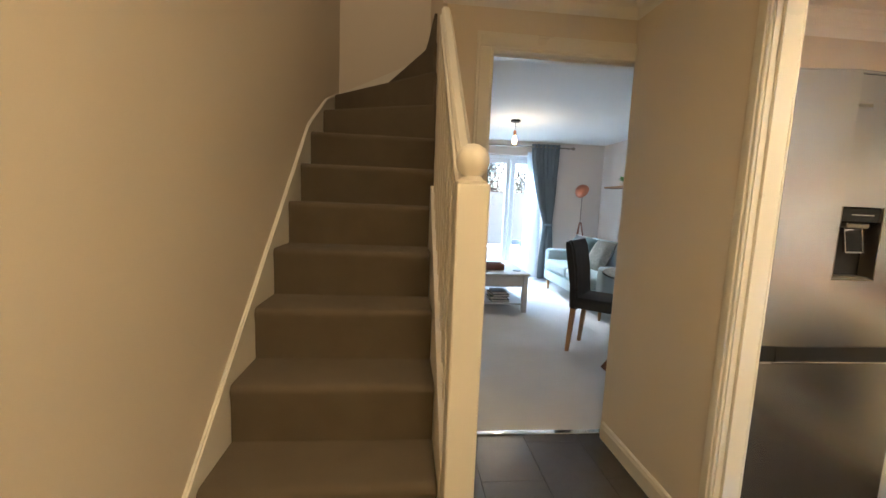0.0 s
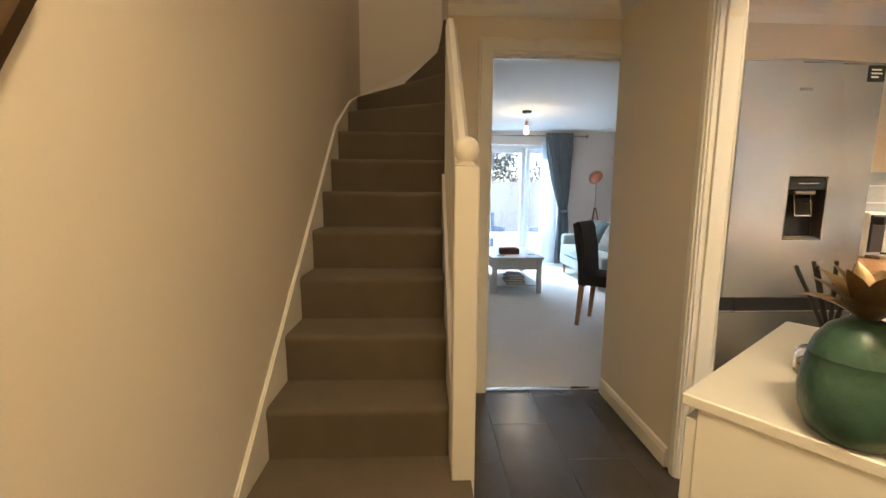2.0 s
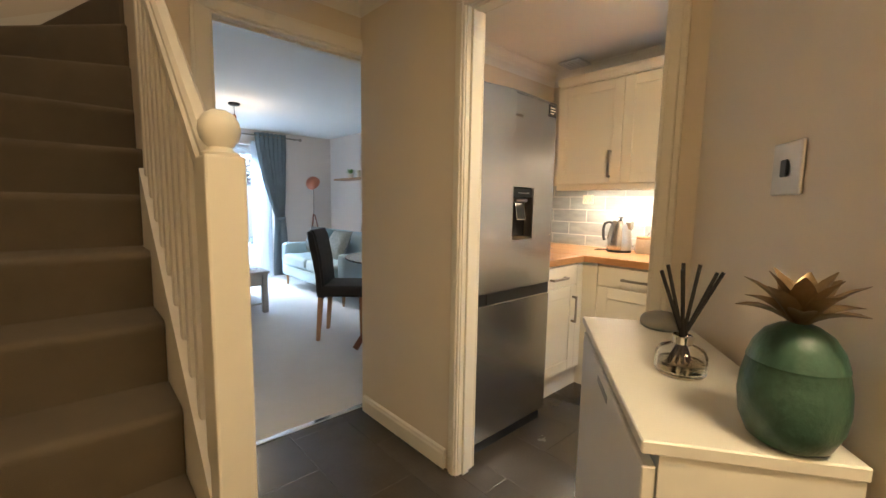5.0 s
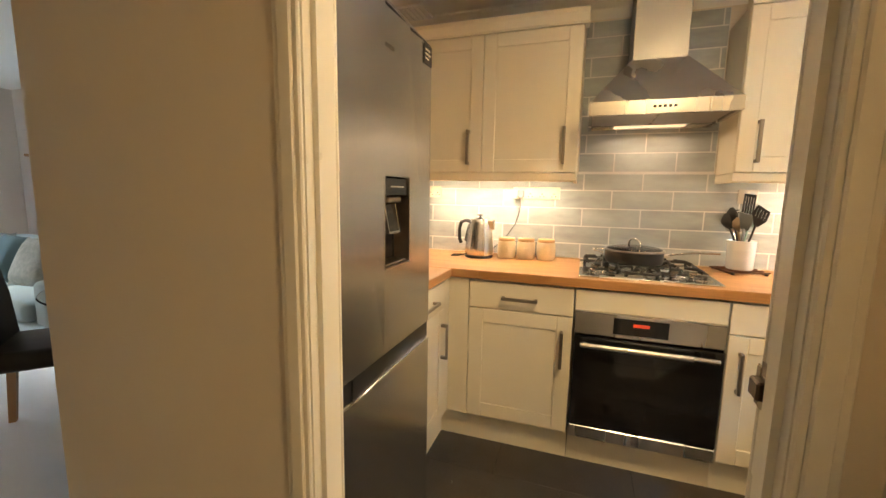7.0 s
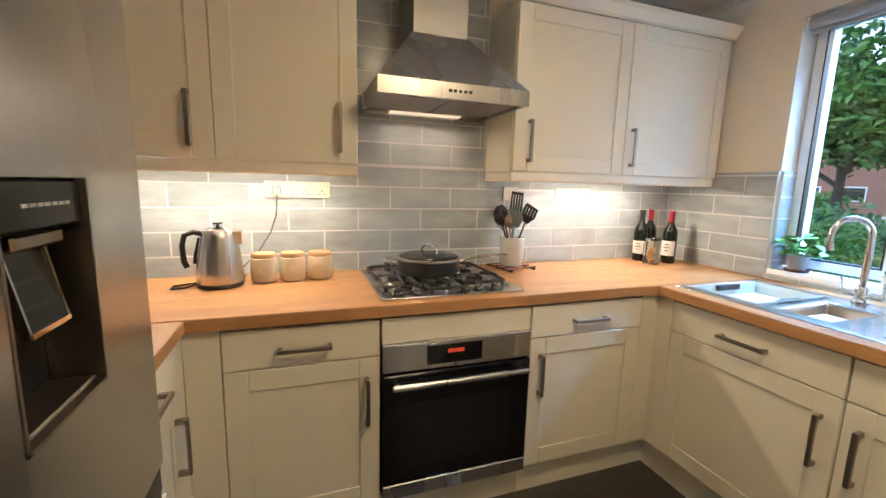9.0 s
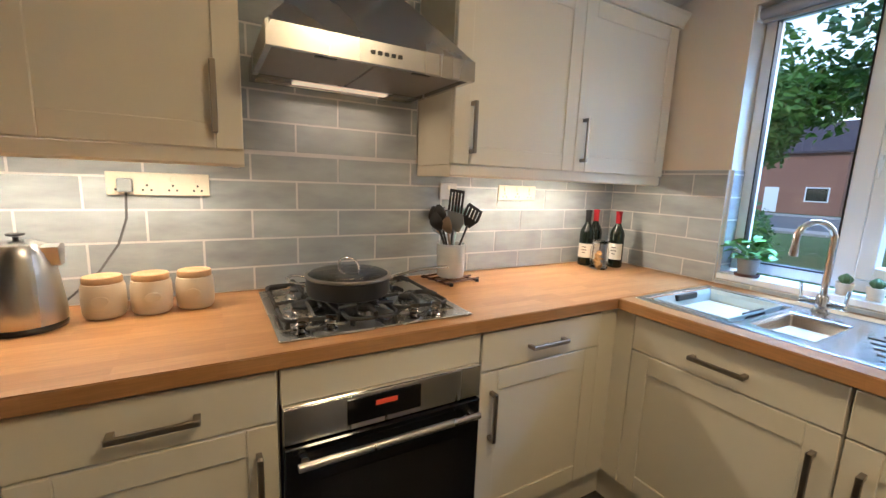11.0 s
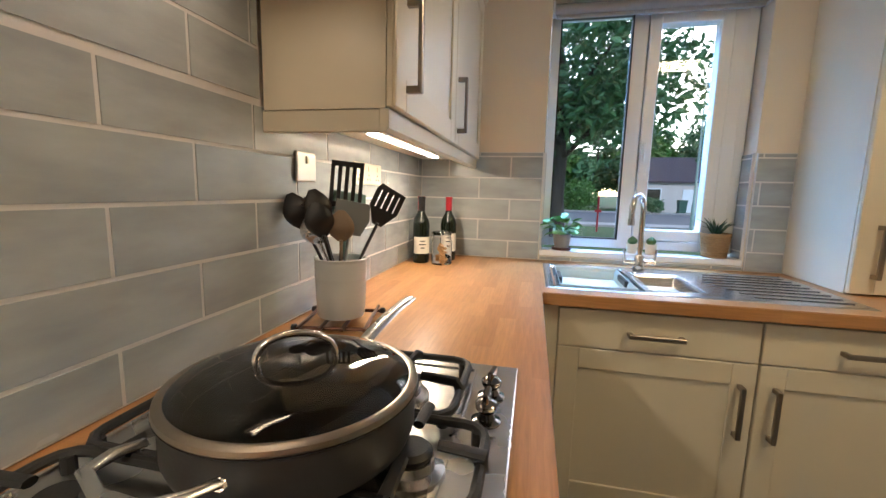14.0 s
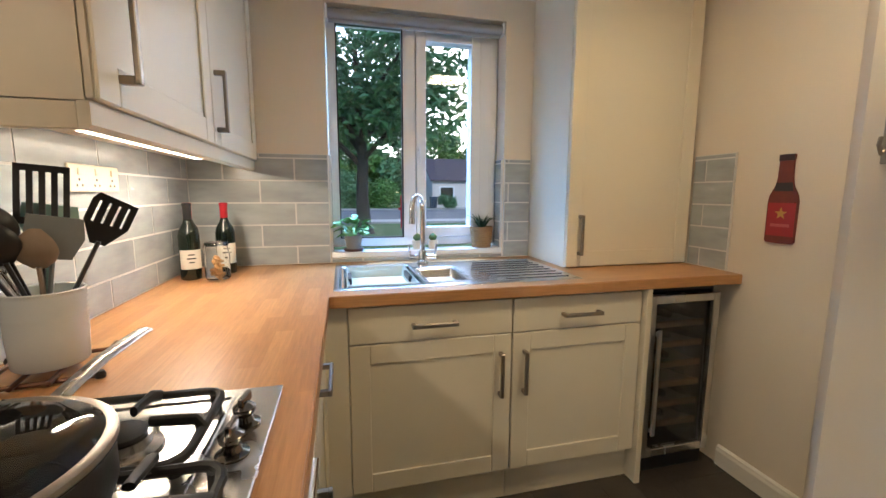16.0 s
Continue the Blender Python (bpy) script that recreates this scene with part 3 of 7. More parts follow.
# worktops
def worktop(name, x0, y0, x1, y1, label, turn=0, holes=()):
    bm = bmesh.new()
    cuts_x = sorted({x0, x1, *[h[0] for h in holes], *[h[2] for h in holes]})
    cuts_y = sorted({y0, y1, *[h[1] for h in holes], *[h[3] for h in holes]})
    if not holes:
        bx(bm, x0, y0, ZT, x1, y1, ZW, 0.004, 2)
    else:
        grid = {}
        for a, b in zip(cuts_x, cuts_x[1:]):
            for c, d in zip(cuts_y, cuts_y[1:]):
                mx, my = (a + b) / 2, (c + d) / 2
                if not any(h[0] < mx < h[2] and h[1] < my < h[3] for h in holes):
                    bx(bm, a, c, ZT, b, d, ZW)
        bmesh.ops.remove_doubles(bm, verts=bm.verts, dist=1e-5)
        seen = {}
        for f in bm.faces:
            key = tuple(round(v, 4) for v in f.calc_center_median())
            seen.setdefault(key, []).append(f)
        bmesh.ops.delete(bm, geom=[f for fs in seen.values() if len(fs) > 1 for f in fs], context='FACES')
        bmesh.ops.bevel(bm, geom=[e for e in bm.edges if len(e.link_faces) == 2 and e.calc_face_angle(0) > 1], offset=0.003, segments=2, affect='EDGES')
    if turn:
        bmesh.ops.transform(bm, matrix=pose(0, 0, 0, 0, 0, -turn), verts=bm.verts)
    ob = solid(name, bm, M_WOOD, label, "worktop", pose(0, 0, 0, 0, 0, turn) if turn else None)
    return ob


HOB = (3.007, 1.338, 3.515, 1.922)
worktop("worktop", 2.951, 0.001, XW - 0.001, YB - 0.002, "oiled beech block worktop along the hob wall", 90, [(HOB[0] + 0.012, HOB[1] + 0.012, HOB[2] - 0.012, HOB[3] - 0.012)])
worktop("worktop", 1.225, 0.001, 2.9505, 0.697, "oiled beech block worktop round the sink", 0, [(1.985, 0.115, 2.90, 0.595)])
worktop("worktop", 2.424, 2.52, 2.9505, YB - 0.002, "oiled beech block worktop beside the fridge freezer", 0)

# wall cabinets
ZC0, ZC1 = 1.395, 2.11


def wall_unit(m, doors, depth, label, flat=False, handles=(), group="kitchen wall units"):
    cab = thing("wall_cabinet", m, label, "kitchen cabinet", group)
    w = doors[-1][1]
    part("body", box(0.0, 0.021, ZC0, w, depth, ZC1), M_CREAM, cab)
    for (a, b), hx in zip(doors, handles):
        d = shaker(cab, a + 0.0015, ZC0 + 0.002, b - 0.0015, ZC1 - 0.003, 0.0, rail=0.068)
        bar_handle(d, hx, 0.0, 1.53, 0.185, True)
    return cab


WALLC = lambda y: pose(3.268, y, 0, 0, 0, -90)
wall_unit(WALLC(2.965), [(0, 0.50), (0.50, 1.00)], 0.29, "pair of cream wall cabinet doors beside the fridge", handles=(0.425, 0.93))
wall_unit(WALLC(1.282), [(0, 0.615), (0.615, 1.258)], 0.29, "pair of cream wall cabinet doors beside the window", handles=(0.075, 0.655))
for a, b in ((1.965, 2.965), (0.024, 1.282)):
    cornice = prism([(3.262, ZC1), (3.262, ZC1 + 0.012), (3.235, ZC1 + 0.045), (3.230, ZC1 + 0.062), (3.33, ZC1 + 0.062), (3.33, ZC1)], a - 0.02, b, axis="y")
    solid("cornice", cornice, M_CREAM, "cream moulded cornice on top of the wall cabinets", "cornice")
    pel = prism([(3.282, ZC0 - 0.001), (3.282, ZC0 - 0.038), (3.290, ZC0 - 0.045), (3.300, ZC0 - 0.045), (3.300, ZC0 - 0.001)], a, b, axis="y")
    solid("pelmet", pel, M_CREAM, "cream light pelmet under the wall cabinets", "pelmet")
solid("pelmet", box(3.301, 1.262, ZC0 - 0.045, 3.572, 1.280, ZC0 - 0.001, 0.002), M_CREAM, "cream light pelmet under the wall cabinets", "pelmet")
solid("pelmet", box(3.301, 1.967, ZC0 - 0.045, 3.572, 1.985, ZC0 - 0.001, 0.002), M_CREAM, "cream light pelmet under the wall cabinets", "pelmet")
# strips of light under the wall cabinets
M_STRIP = glow("warm_strip", (1.0, 0.82, 0.58), 6.0)
for a, b in ((2.05, 2.85), (0.30, 1.05)):
    st = thing("strip_light", pose(3.42, a, ZC0), "slim lit strip light under the wall cabinets", "strip light", "strip lights")
    part("housing", box(-0.025, 0, -0.012, 0.025, b - a, -0.001, 0.002), M_UPVC, st)
    part("tube", box(-0.012, 0.01, -0.018, 0.012, b - a - 0.01, -0.0125, 0.002), M_STRIP, st, "glowing tube")

# tall boiler cupboard on the worktop
tall = thing("boiler_cupboard", pose(1.236, 0.398, ZW + 0.002), "tall cream cupboard standing on the worktop", "kitchen cabinet")
part("body", box(0.0, -0.396, 0.0, 0.668, -0.021, 1.41), M_CREAM, tall)
d = shaker(tall, 0.002, 0.004, 0.666, 1.40, 0.0, m=Matrix.Translation((0.668, 0, 0)) @ pose(0, 0, 0, 0, 0, 180))
bm = bmesh.new()
bx(bm, 0.055, -0.034, 0.06, 0.070, -0.024, 0.245, 0.002)
for zz in (0.0675, 0.2375):
    bx(bm, 0.056, -0.0245, zz - 0.0075, 0.069, 0.001, zz + 0.0075, 0.001)
part("handle", bm, M_NICKEL, d, "satin nickel bar handle")

# ---- fridge freezer ----
fr = thing("fridge_freezer", pose(1.826, 2.435, 0), "tall stainless steel fridge freezer with water dispenser", "fridge freezer")
FW = 0.595
part("body", box(0.004, 0.075, 0.03, FW - 0.004, 0.72, 1.77, 0.004), surface("grey_fridge_side", (0.22, 0.22, 0.22), 0.4, 0.6, bump=0.05), fr)
bm = bmesh.new()
DX, DXB, DZ, DZB = 0.237, 0.408, 1.062, 1.324
for a in ((0, 0.815, DX, 1.775), (DXB, 0.815, FW, 1.775), (DX, 0.815, DXB, DZ), (DX, DZB, DXB, 1.775)):
    bx(bm, a[0], 0, a[1], a[2], 0.07, a[3])
bmesh.ops.remove_doubles(bm, verts=bm.verts, dist=1e-5)
bmesh.ops.bevel(bm, geom=[e for e in bm.edges if abs(e.verts[0].co.y) < 1e-5 and abs(e.verts[1].co.y) < 1e-5 and (all(abs(v.co.x) < 1e-5 for v in e.verts) or all(abs(v.co.x - FW) < 1e-5 for v in e.verts) or all(abs(v.co.z - 1.775) < 1e-5 for v in e.verts))], offset=0.008, segments=3, affect='EDGES')
ud = part("upper_door", bm, M_FRIDGE, fr)
disp = part("water_dispenser", box(DX + 0.001, 0.058, DZ + 0.001, DXB - 0.001, 0.068, DZB - 0.001), M_BLACK, ud, "black recessed water dispenser")
bm = bmesh.new()
bx(bm, DX + 0.001, 0.004, DZB - 0.055, DXB - 0.001, 0.058, DZB - 0.001, 0.004)
part("dispenser_head", bm, M_DGLASS, disp)
bm = bmesh.new()
for a in ((DX, DZ, DX + 0.005, DZB), (DXB - 0.005, DZ, DXB, DZB), (DX, DZ, DXB, DZ + 0.005)):
    bx(bm, a[0] + 0.0005, -0.003, a[1], a[2] - 0.0005, 0.05, a[3])
part("dispenser_frame", bm, M_NICKEL, disp, "thin bright metal frame")
part("paddle", prism([(0.030, DZB - 0.075), (0.036, DZB - 0.075), (0.022, DZB - 0.160), (0.014, DZB - 0.160)], DX + 0.06, DX + 0.13, axis="x"), M_DGLASS, disp, "dark glossy paddle")
bm = bmesh.new()
for xa, xb in ((DX + 0.057, DX + 0.0605), (DX + 0.1295, DX + 0.133)):
    prism([(0.028, DZB - 0.075), (0.038, DZB - 0.075), (0.022, DZB - 0.163), (0.012, DZB - 0.163)], xa, xb, bm, "x")
bx(bm, DX + 0.058, 0.011, DZB - 0.165, DX + 0.132, 0.020, DZB - 0.159)
part("paddle_edge", bm, M_CHROME, disp, "bright edge of the paddle")
part("spout", box(DX + 0.05, 0.012, DZB - 0.075, DX + 0.14, 0.05, DZB - 0.056, 0.004), M_NICKEL, disp)
part("drip_tray", box(DX + 0.01, 0.005, DZ + 0.006, DXB - 0.01, 0.058, DZ + 0.012, 0.002), M_NICKEL, disp)
bm = bmesh.new()
for k in range(7):
    bx(bm, DX + 0.05 + k * 0.013, 0.0025, DZB - 0.030, DX + 0.060 + k * 0.013, 0.0042, DZB - 0.026)
part("marking", bm, surface("grey_print", (0.35, 0.35, 0.35), 0.5, bump=0), disp, "small pale markings")
part("badge", box(0.20, -0.002, 1.662, 0.295, 0.001, 1.672, 0.0005), M_NICKEL, ud, "small metal badge")
part("sticker", box(FW - 0.075, -0.0012, 1.70, FW - 0.008, 0.0, 1.762), M_BLACK, ud, "small black energy sticker")
bm = bmesh.new()
for k, w in enumerate((0.04, 0.045, 0.03)):
    bx(bm, FW - 0.066, -0.0022, 1.742 - k * 0.014, FW - 0.066 + w, -0.0013, 1.748 - k * 0.014)
part("sticker_print", bm, M_WHITE, ud, "pale print")
bm = box(0, 0, 0.07, FW, 0.07, 0.755)
bmesh.ops.bevel(bm, geom=[e for e in bm.edges if abs(e.verts[0].co.y) < 1e-5 and abs(e.verts[1].co.y) < 1e-5], offset=0.007, segments=3, affect='EDGES')
ld = part("lower_door", bm, M_FRIDGE, fr)
part("grip_recess", box(0.07, 0.001, 0.7555, FW - 0.03, 0.05, 0.812), M_BLACK, ld, "black recessed grip")
part("grip_edge", box(0.07, -0.006, 0.750, FW - 0.03, 0.004, 0.7565, 0.002), M_CHROME, ld, "bright metal grip edge")
part("seal", box(0.006, 0.006, 0.756, FW - 0.006, 0.07, 0.8145), M_BLACK, fr, "dark gap between the doors")
part("foot_grille", box(0.01, 0.03, 0.0, FW - 0.01, 0.07, 0.068), M_BLACK, fr)

# ---- kitchen: window ----
win = thing("window_1", pose(0, 0, 0), "white plastic double window above the sink", "window", kind="structure")
YF0, YF1 = -0.165, -0.10
FX0, FX1, FZ0, FZ1 = WX0 + 0.004, WX1 - 0.004, 0.975, WZ1 - 0.002


def frame_bars(bm, x0, z0, x1, z1, w, y0, y1, bev=0.004):
    bx(bm, x0, y0, z0, x0 + w, y1, z1, bev)
    bx(bm, x1 - w, y0, z0, x1, y1, z1, bev)
    bx(bm, x0 + w - 0.003, y0 + 0.001, z0, x1 - w + 0.003, y1 - 0.001, z0 + w, bev)
    bx(bm, x0 + w - 0.003, y0 + 0.001, z1 - w, x1 - w + 0.003, y1 - 0.001, z1, bev)
    return bm


bm = frame_bars(bmesh.new(), FX0, FZ0, FX1, FZ1, 0.046, YF0, YF1)
bx(bm, 2.515, YF0, FZ0 + 0.04, 2.582, YF1, FZ1 - 0.04, 0.004)
bx(bm, FX0 + 0.04, YF0, FZ0 + 0.04, 2.163, YF1, FZ1 - 0.04, 0.004)
part("window_frame", bm, M_UPVC, win)
sash = part("casement", frame_bars(bmesh.new(), 2.165, 1.022, 2.513, 2.072, 0.052, -0.158, -0.085), M_UPVC, win)
bm = box(2.492, -0.085, 1.43, 2.507, -0.078, 1.50, 0.002)
bx(bm, 2.494, -0.078, 1.47, 2.505, -0.060, 1.486, 0.002)
bx(bm, 2.494, -0.066, 1.40, 2.505, -0.056, 1.484, 0.003)
part("handle", bm, M_UPVC, sash, "white window handle")
for a, b, z0, z1 in ((2.582, 2.91, 1.02, 2.075), (2.217, 2.461, 1.074, 2.02)):
    pn = part("pane", box(a - 0.01, -0.132, z0 - 0.01, b + 0.01, -0.128, z1 + 0.01), M_GLASS, win)
    pn.visible_shadow = False
part("seal", frame_bars(bmesh.new(), 2.580, 1.018, 2.910, 2.077, 0.006, -0.134, -0.0985, 0), M_BLACK, win, "black rubber seal")
part("window_sill", box(WX0 + 0.002, -0.10, 0.934, WX1 - 0.002, 0.006, WZ0, 0.003), M_UPVC, win, "white tiled window sill")
blind = thing("roller_blind", pose(2.5085, -0.03, 2.085), "grey roller blind wound up over the window", "window blind")
part("roll", tube([(-0.432, 0, 0), (0.432, 0, 0)], 0.024, 18), surface("grey_blind", (0.33, 0.33, 0.34), 0.8, bump=0.2), blind, smooth=True)
part("bottom_bar", box(-0.428, -0.012, -0.040, 0.428, 0.004, -0.024, 0.003), surface("grey_bar", (0.36, 0.36, 0.37), 0.6, bump=0.05), blind)
part("bracket", box(-0.444, -0.028, -0.03, -0.434, 0.02, 0.033, 0.002), M_UPVC, blind)
part("bracket", box(0.434, -0.028, -0.03, 0.444, 0.02, 0.033, 0.002), M_UPVC, blind)

# ---- extractor hood ----
hood = thing("extractor_hood", pose(XW - 0.010, 1.622, 1.64), "stainless steel chimney extractor hood above the hob", "extractor hood")


def loft(lo, hi, bm):
    """A four-sided taper between two rectangles (x0, y0, x1, y1, z)."""
    def ring(r):
        return [bm.verts.new(p) for p in ((r[0], r[1], r[4]), (r[2], r[1], r[4]), (r[2], r[3], r[4]), (r[0], r[3], r[4]))]
    a, b = ring(lo), ring(hi)
    for k in range(4):
        bm.faces.new((a[k], a[(k + 1) % 4], b[(k + 1) % 4], b[k]))
    bm.faces.new(a)
    bm.faces.new(b)
    bmesh.ops.recalc_face_normals(bm, faces=bm.faces)
    return bm


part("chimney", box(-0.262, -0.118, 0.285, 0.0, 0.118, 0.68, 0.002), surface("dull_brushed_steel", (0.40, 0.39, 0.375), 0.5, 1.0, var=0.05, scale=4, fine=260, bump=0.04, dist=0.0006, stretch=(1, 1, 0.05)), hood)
bm = loft((-0.478, -0.298, 0.0, 0.298, 0.058), (-0.264, -0.122, 0.0, 0.122, 0.288), bmesh.new())
part("canopy", bm, M_STEEL, hood)
rim = bmesh.new()
for a in ((-0.480, -0.30, -0.462, 0.30), (-0.462, -0.30, 0.0, -0.285), (-0.462, 0.285, 0.0, 0.30), (-0.018, -0.285, 0.0, 0.285)):
    bx(rim, a[0], a[1], 0.0, a[2], a[3], 0.058)
part("rim", rim, M_STEEL, hood)
M_FILTER = surface("filter_mesh", (0.36, 0.33, 0.30), 0.45, 0.9, var=0.15, scale=30, fine=500, bump=0.5, dist=0.001)
for a, b in ((-0.283, -0.003), (0.003, 0.283)):
    f = part("filter", box(-0.44, a, 0.010, -0.10, b, 0.018, 0.003), M_FILTER, hood, "grey aluminium mesh filter")
    part("filter_latch", box(-0.425, (a + b) / 2 - 0.03, 0.007, -0.41, (a + b) / 2 + 0.03, 0.0105, 0.001), M_BLACK, f)
part("lamp_panel", box(-0.098, -0.283, 0.008, -0.02, 0.283, 0.02), M_STEEL, hood)
part("lamp_cover", box(-0.085, -0.17, 0.002, -0.045, 0.17, 0.0085, 0.002), glow("hood_bulb", (1.0, 0.74, 0.46), 0.25), hood, "glowing lamp cover")
bm = bmesh.new()
for k in range(5):
    bx(bm, -0.4835, -0.055 + k * 0.02, 0.024, -0.4795, -0.043 + k * 0.02, 0.034, 0.001)
part("button", bm, M_BLACK, hood, "row of small dark buttons")

# ---- hob ----
hob = thing("gas_hob", pose(HOB[0], HOB[1], ZW + 0.001), "stainless steel gas hob with black cast iron supports", "hob")
HWX, HWY = HOB[2] - HOB[0], HOB[3] - HOB[1]
bm = bmesh.new()
bx(bm, 0, 0, 0, HWX, HWY, 0.006, 0.003, 2)
part("tray", bm, M_STEEL, hob)
bm = bmesh.new()
for a in ((0.072, 0.030, 0.076, HWY - 0.015), (0.496, 0.030, 0.500, HWY - 0.015), (0.076, 0.030, 0.496, 0.034), (0.076, HWY - 0.019, 0.496, HWY - 0.015)):
    bx(bm, a[0], a[1], 0.0062, a[2], a[3], 0.009)
part("raised_edge", bm, M_STEEL, hob)


def burner(x, y, r):
    b = part("burner", lathe([(r * 1.5, 0.006), (r * 1.45, 0.011), (r * 1.05, 0.015), (r, 0.026), (r * 0.6, 0.028), (0, 0.028)], 28, at=(x, y, 0)), M_STEEL, hob, "steel gas burner", smooth=True)
    part("burner_cap", lathe([(0, 0.027), (r * 0.92, 0.0275), (r * 0.95, 0.033), (r * 0.75, 0.038), (0, 0.039)], 28, at=(x, y, 0)), M_IRON, b, smooth=True)


def support(x0, y0, x1, y1, burners):
    """A cast iron pan support: a low frame on feet, with fingers that rise towards each burner."""
    bm = bmesh.new()
    zt = 0.044
    fr_pts = [(x0, y0), (x1, y0), (x1, y1), (x0, y1)]
    r = 0.03
    loop = []
    for k, (cx, cy) in enumerate(((x0 + r, y0 + r), (x1 - r, y0 + r), (x1 - r, y1 - r), (x0 + r, y1 - r))):
        for a in (180, 210, 240, 270):
            an = radians(a + 90 * k)
            loop.append((cx + r * math.cos(an), cy + r * math.sin(an), 0.026))
    loop.append(loop[0])
    tube(loop, 0.0065, 8, bm)
    for cx, cy in burners:
        for dx, dy in ((1, 0), (-1, 0), (0, 1), (0, -1)):
            ex = x1 if dx > 0 else x0 if dx < 0 else cx
            ey = y1 if dy > 0 else y0 if dy < 0 else cy
            if (abs(ex - cx) > 0.17) or (abs(ey - cy) > 0.17):
                ex = cx + dx * 0.125
                ey = cy + dy * 0.125
            pts = [(ex, ey, 0.026), (cx + dx * 0.085, cy + dy * 0.085, zt - 0.004), (cx + dx * 0.032, cy + dy * 0.032, zt)]
            tube(pts, 0.0062, 8, bm, 0.8, 1.5)
    for px, py in fr_pts:
        sx, sy = (1 if px == x0 else -1), (1 if py == y0 else -1)
        tube([(px + sx * 0.012, py + sy * 0.012, 0.026), (px + sx * 0.012, py + sy * 0.012, 0.006)], 0.008, 8, bm)
    part("pan_support", bm, M_IRON, hob, "black cast iron pan support", smooth=True)


for b in ((0.215, 0.48, 0.040), (0.110, 0.318, 0.027), (0.175, 0.155, 0.030), (0.405, 0.47, 0.026), (0.405, 0.16, 0.026)):
    burner(*b)
support(0.082, 0.400, 0.488, 0.560, [(0.215, 0.48), (0.405, 0.47)])
support(0.030, 0.240, 0.488, 0.392, [(0.110, 0.318), (0.30, 0.318)])
support(0.082, 0.042, 0.488, 0.232, [(0.175, 0.155), (0.405, 0.16)])
M_DCHROME = surface("dark_chrome", (0.22, 0.21, 0.20), 0.14, 1.0, var=0.05, bump=0)
for ky, turn in ((0.12, 80), (0.193, 86), (0.445, 60), (0.522, 95)):
    kb = part("knob", lathe([(0.021, 0.006), (0.021, 0.009), (0.013, 0.012), (0.010, 0.020), (0.015, 0.026), (0.016, 0.033), (0.009, 0.039), (0.0, 0.040)], 20), M_DCHROME, hob, "dark chrome control knob", smooth=True, m=pose(0.038, ky, 0, 0, 0, turn))
    part("knob_grip", box(-0.020, -0.004, 0.034, 0.012, 0.004, 0.050, 0.002), M_DCHROME, kb)

# ---- saute pan with a glass lid ----
pan = thing("saute_pan", pose(3.248, 1.672, ZW + 0.0455) @ Matrix.Diagonal((0.97, 0.97, 0.86, 1)), "grey hard-anodised saute pan with glass lid on the hob", "pan")
M_ANOD = surface("hard_anodised", (0.055, 0.056, 0.060), 0.42, 0.55, var=0.08, fine=200, bump=0.08)
R = 0.138
part("body", lathe([(0, 0), (R * 0.90, 0), (R * 0.97, 0.006), (R, 0.02), (R, 0.066), (R + 0.004, 0.070), (R - 0.003, 0.070), (R - 0.004, 0.02), (R * 0.9, 0.006), (0, 0.005)], 56), M_ANOD, pan, smooth=True)
lid = part("lid_rim", lathe([(R + 0.002, 0.0705), (R + 0.004, 0.073), (R + 0.003, 0.078), (R - 0.003, 0.0805), (R - 0.007, 0.0800), (R - 0.007, 0.075), (R + 0.003, 0.0705)], 56), M_NICKEL, pan, "steel rim of the lid", smooth=True)
dome = [(R - 0.006, 0.0795)] + [((R - 0.006) * math.cos(a), 0.0795 + 0.020 * math.sin(a)) for a in [radians(k) for k in (20, 38, 54, 68, 80)]] + [(0.0, 0.0995)]
inner = [(r * 0.995, z - 0.0035) for r, z in dome[::-1]]
part("lid_glass", lathe(dome + inner[1:] , 48), glass("smoked_lid_glass", (0.50, 0.49, 0.47)), lid, "clear domed glass lid", smooth=True)
arc = [(0.044 * math.cos(a) * 0.85, 0.044 * math.cos(a) * 0.53, 0.096 + 0.042 * math.sin(a) ** 0.7) for a in [math.pi * k / 12 for k in range(13)]]
bm = tube(arc, 0.0046, 10)
part("lid_handle", bm, M_CHROME, lid, "chrome loop handle", smooth=True)
# long handle towards the window, loop handle opposite
ld = Vector((-0.07, -1.0, 0)).normalized()
sd = Vector((-ld.y, ld.x, 0))
base = ld * (R - 0.002)
bm = tube([base + Vector((0, 0, 0.050)), base + ld * 0.05 + Vector((0, 0, 0.062)), base + ld * 0.12 + Vector((0, 0, 0.075)), base + ld * 0.20 + Vector((0, 0, 0.080)), base + ld * 0.235 + Vector((0, 0, 0.080))], 0.0125, 10, flat=0.45)
part("long_handle", bm, M_STEEL, pan, "brushed steel long handle", smooth=True)
ld = Vector((-0.25, -0.97, 0)).normalized()
sd = Vector((-ld.y, ld.x, 0))
b2 = -ld * (R - 0.002)
loop = [b2 + sd * 0.055 + Vector((0, 0, 0.052)), b2 + sd * 0.054 - ld * 0.025 + Vector((0, 0, 0.058)), b2 + sd * 0.040 - ld * 0.052 + Vector((0, 0, 0.062)), b2 - ld * 0.06 + Vector((0, 0, 0.063)), b2 - sd * 0.040 - ld * 0.052 + Vector((0, 0, 0.062)), b2 - sd * 0.054 - ld * 0.025 + Vector((0, 0, 0.058)), b2 - sd * 0.055 + Vector((0, 0, 0.052))]
part("loop_handle", tube(loop, 0.0065, 10, flat=0.7), M_STEEL, pan, "brushed steel loop handle", smooth=True)
